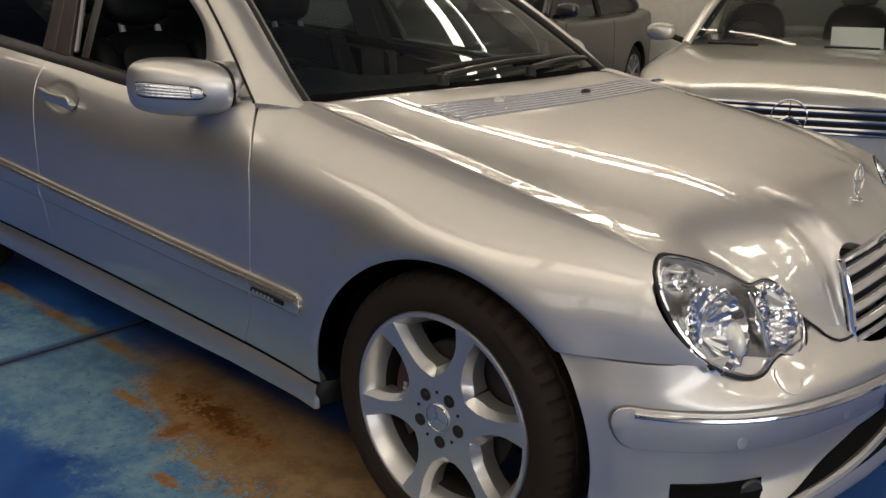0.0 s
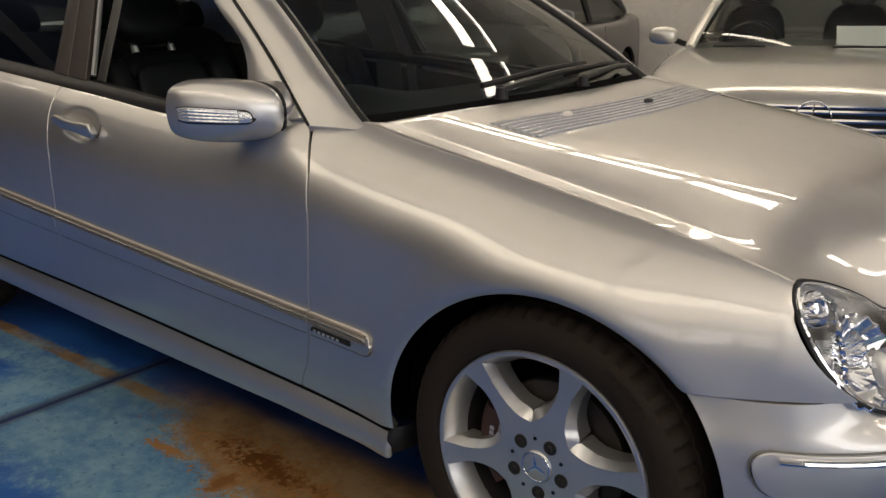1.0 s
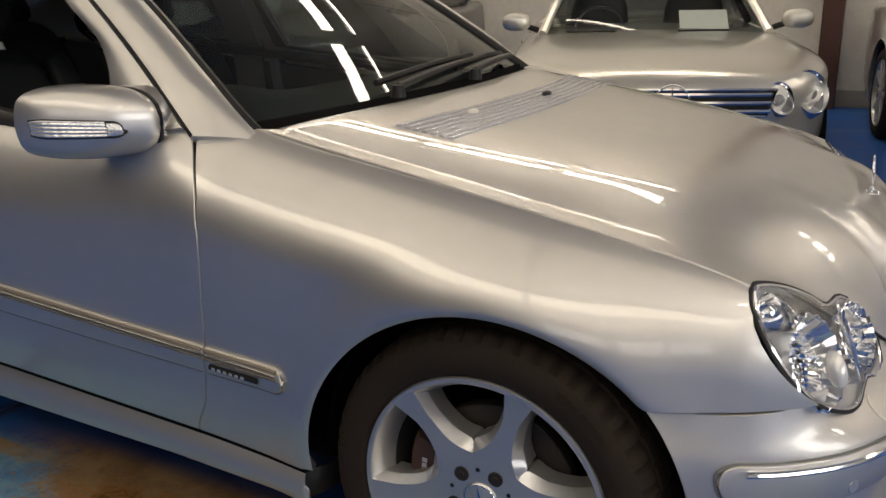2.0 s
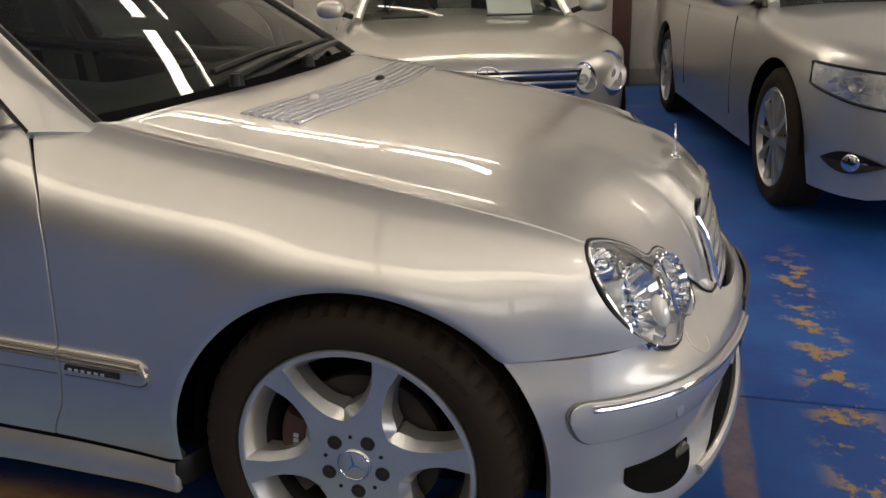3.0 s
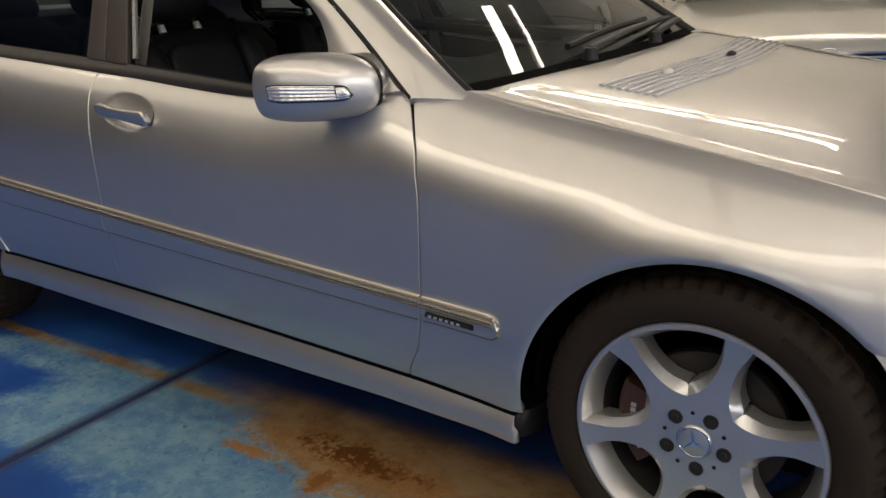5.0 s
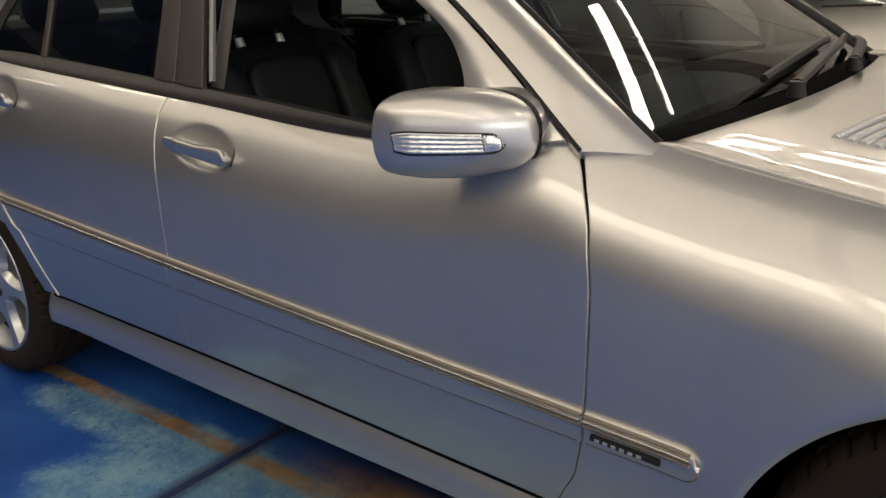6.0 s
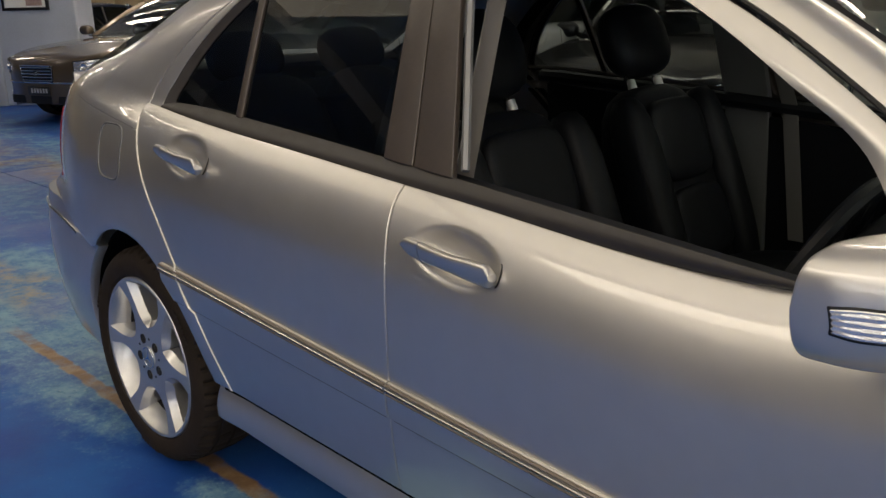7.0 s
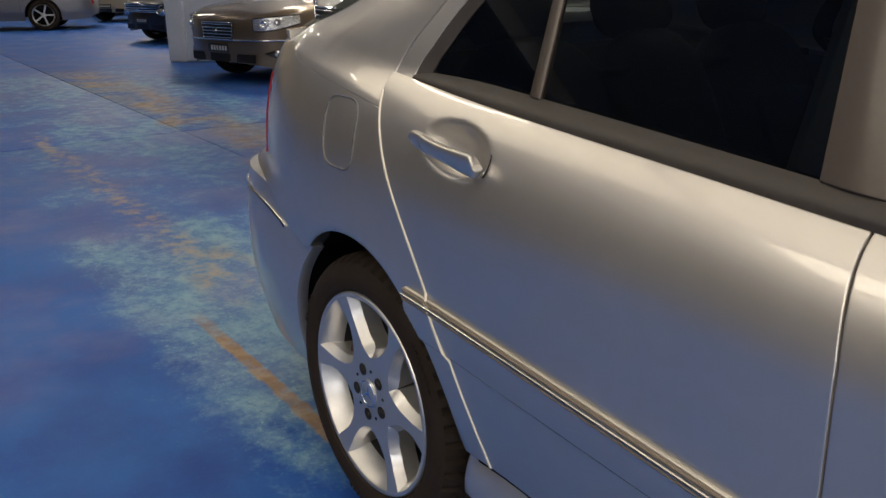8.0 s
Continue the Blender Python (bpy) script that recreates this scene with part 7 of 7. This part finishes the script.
    loop = [(bow(gw * a) + 0.014, gw * a, gz1) for a in np.linspace(-1, 1, 12)] + [(bow(gw * 0.92 * a) + 0.014, gw * 0.92 * a, gz0) for a in np.linspace(1, -1, 12)]
    tube("grille_frame", loop, 0.008, CHROME, c, sides=6, closed=True)
    ring_star("grille_badge" if lamps == "round" else "small_badge", c, Matrix.Translation((nose + 0.035, 0, (gz0 + gz1) / 2 + 0.01)), 0.085 if lamps == "round" else 0.03)
    panel("lower_intake", lambda u, v: np.array((nose + 0.004 - 0.10 * ((2 * u - 1) * 0.6) ** 2, (2 * u - 1) * W * 0.6, 0.26 + 0.09 * v)), 14, 4, (1, 0, 0), BLACK, c, fold=0.02)
    box("number_plate", (nose + 0.012, -0.186, 0.36), (nose + 0.022, 0.186, 0.46), PLATE, c, bevel=0.003)
    for q in range(6):
        box("plate_bar", (nose + 0.0222, -0.13 + 0.05 * q, 0.385), (nose + 0.0235, -0.098 + 0.05 * q, 0.435), LETTER, c, bevel=0)
    for y in (-0.42, 0.30):
        tube("washer_vent", [(a0 + 0.20, y - 0.16, top(a0 + 0.20) + 0.022), (a0 + 0.215, y, top(a0 + 0.215) + 0.024), (a0 + 0.20, y + 0.16, top(a0 + 0.2) + 0.022)], 0.012, BLACK, c, flat=0.6)
    for s in (-1, 1):
        panel("tail_lamp", lambda u, v, s=s: np.array((xr + 0.02 + 0.22 * u, s * (plan(xr + 0.02 + 0.22 * u) * 0.985 + 0.004), deck - 0.28 + 0.15 * v)), 8, 5, (-0.5, s, 0), RED, c, fold=0.01)
        if seats:
            pillow("seat", (0.08, 0.23, 0.34), LEATHER, c, Matrix.Translation((a1 - 0.30, s * 0.36, 0.80)) @ Matrix.Rotation(-0.3, 4, "Y"))
            pillow("headrest", (0.05, 0.13, 0.09), LEATHER, c, Matrix.Translation((a1 - 0.42, s * 0.36, 1.20)))
    box("cabin_floor", (b1 + 0.1, -W * 0.8, 0.3), (a0 + 0.05, W * 0.8, belt - 0.16), DARK, c, bevel=0.02)
    panel("dashboard", lambda u, v: np.array((a0 + 0.06 - 0.5 * v, (2 * u - 1) * W * 0.78, foot(a0) - 0.015 - 0.02 * v)), 8, 6, (0, 0, 1), LEATHER, c, fold=0.06)
    tube("steering_wheel", [(a0 - 0.50 + 0.07 * math.cos(t), -0.36 + 0.18 * math.sin(t), belt - 0.02 + 0.17 * math.cos(t)) for t in np.linspace(0, 2 * math.pi, 24, endpoint=False)], 0.014, LEATHER, c, closed=True)
    if sheet:
        y0, y1 = sheet
        mm = Matrix.Translation((a0 - 0.16, 0, foot(a0) + 0.075)) @ Matrix.Rotation(0.6, 4, "Y")
        box("price_sheet", (-0.11, y0, 0.0), (0.11, y1, 0.003), PAPER, c, "white paper sheet on the dashboard", bevel=0, m=mm)
    c.matrix_world = m
    return c


BLACKGLOSS = material("lamp_projector", (0.22, 0.22, 0.23), 0.08, 0.0, coat=1.0)
LAMPM = material("far_headlamp", (0.82, 0.82, 0.82), 0.14, 0.9, coat=1.0, mottle=0.3, scale=14, bump=0.5, bump_scale=38, bump_depth=0.01)


def heading(x, y, deg):
    """A pose with the car's nose turned deg from -y towards +x."""
    return pose(x, y, 0, 0, 0, -90 + deg)


def build_cars():
    r = lambda d: (math.cos(radians(d)), math.sin(radians(d)))
    # pale silver roadster: its bonnet badge stands at (-0.41, 2.60)
    d = 18
    f = (math.sin(radians(d)), -math.cos(radians(d)))
    ax = (-0.48 - 0.62 * f[0], 2.60 - 0.62 * f[1])
    parked_car("roadster_car", "pale silver roadster with round twin headlamps by the wall", heading(*ax, d), SILVER2, length=4.53, width=1.83, height=1.30, wheelbase=2.56, nose=0.80, hood_z=(0.72, 0.86), belt=0.87, screen=(0.78, 1.42), roof_end=1.95, tail=2.5, deck=0.93, wheel_r=0.33, lamps="round", sheet=(0.18, 0.50))
    d = 11
    f, rr = (math.sin(radians(d)), -math.cos(radians(d))), r(d)
    ax = (1.04 + 0.90 * rr[0], 2.40 + 0.90 * rr[1])
    parked_car("coupe_car", "silver coupe with ten-spoke wheels and clear headlamps", heading(*ax, d), SILVER3, length=5.06, width=1.87, height=1.42, wheelbase=2.92, nose=0.86, hood_z=(0.78, 0.96), belt=0.95, screen=(0.62, 1.45), roof_end=2.55, tail=3.35, deck=1.02, wheel_r=0.345)
    ax = (-2.95 - 0.90 * rr[0], 3.75 - 0.90 * rr[1])
    parked_car("black_car", "black saloon with a paper sheet behind its windscreen", heading(*ax, d), BLACKP, length=4.7, width=1.82, height=1.55, wheelbase=2.75, belt=0.98, deck=1.05, hood_z=(0.80, 1.0), sheet=(-0.62, -0.30))

    # the row behind: white off-roader, bronze saloon, black car, and beyond the column a van, a coupe and a white car
    def nose_at(x, y, d, nose):
        """The front axle's pose for a car whose nose stands at x, y."""
        f = (math.sin(radians(d)), -math.cos(radians(d)))
        return heading(x - nose * f[0], y - nose * f[1], d)
    parked_car("white_car", "white off-road car with black-rimmed headlamps", nose_at(-6.35, 1.05, -11, 0.80), WHITEP, length=4.75, width=1.92, height=1.78, wheelbase=2.9, belt=1.10, deck=1.15, hood_z=(1.10, 1.16), screen=(0.60, 1.20), roof_end=3.4, tail=3.75, wheel_r=0.37, sheet=(-0.3, 0.0))
    parked_car("bronze_car", "bronze-grey saloon with a chrome grille and gold reflections", nose_at(-10.75, 1.95, 16, 0.85), BRONZEP, length=5.1, width=1.86, height=1.44, wheelbase=3.0, nose=0.85, hood_z=(0.79, 0.96), belt=0.97, screen=(0.60, 1.40), roof_end=2.8, tail=3.5, deck=1.04, wheel_r=0.34, seats=False, strip_mat=CHROME)
    parked_car("black_saloon_car", "black saloon with round headlamps beside the column", nose_at(-17.2, 3.0, 16, 0.80), BLACKP, length=4.8, width=1.82, height=1.44, wheelbase=2.8, lamps="round", hood_z=(0.76, 0.94), seats=False)
    parked_car("van_car", "beige people carrier with a three-bar grille", heading(-25.5, 5.1, 35), BEIGEP, length=4.9, width=1.90, height=1.66, wheelbase=3.0, nose=0.88, hood_z=(0.90, 1.06), belt=1.06, screen=(0.35, 1.15), roof_end=3.3, tail=3.75, deck=1.12, wheel_r=0.36, seats=False, sheet=(-0.4, -0.1))
    parked_car("hatchback_car", "pale car parked across the aisle", heading(-8.5, -8.2, 172), SILVER2, length=4.2, width=1.78, height=1.46, wheelbase=2.6, seats=False)
    parked_car("sports_car", "grey sports coupe with silver five-spoke wheels", heading(-24.3, 0.50, -20), DARKGP, length=4.4, width=1.80, height=1.29, wheelbase=2.35, nose=0.95, hood_z=(0.62, 0.84), belt=0.85, screen=(0.45, 1.15), roof_end=1.75, tail=3.1, deck=0.84, wheel_r=0.335, spokes=5, seats=False)
    parked_car("white_estate_car", "white estate car with a paper sheet behind its windscreen", heading(-28.6, 4.0, 30), WHITEP, length=4.6, width=1.82, height=1.62, wheelbase=2.7, hood_z=(0.86, 1.02), belt=1.02, screen=(0.45, 1.15), roof_end=3.1, tail=3.5, seats=False, sheet=(-0.4, 0.0))


BEIGEP = material("beige_paint", (0.42, 0.37, 0.29), 0.35, 0.5, coat=1.0)
build_cars()
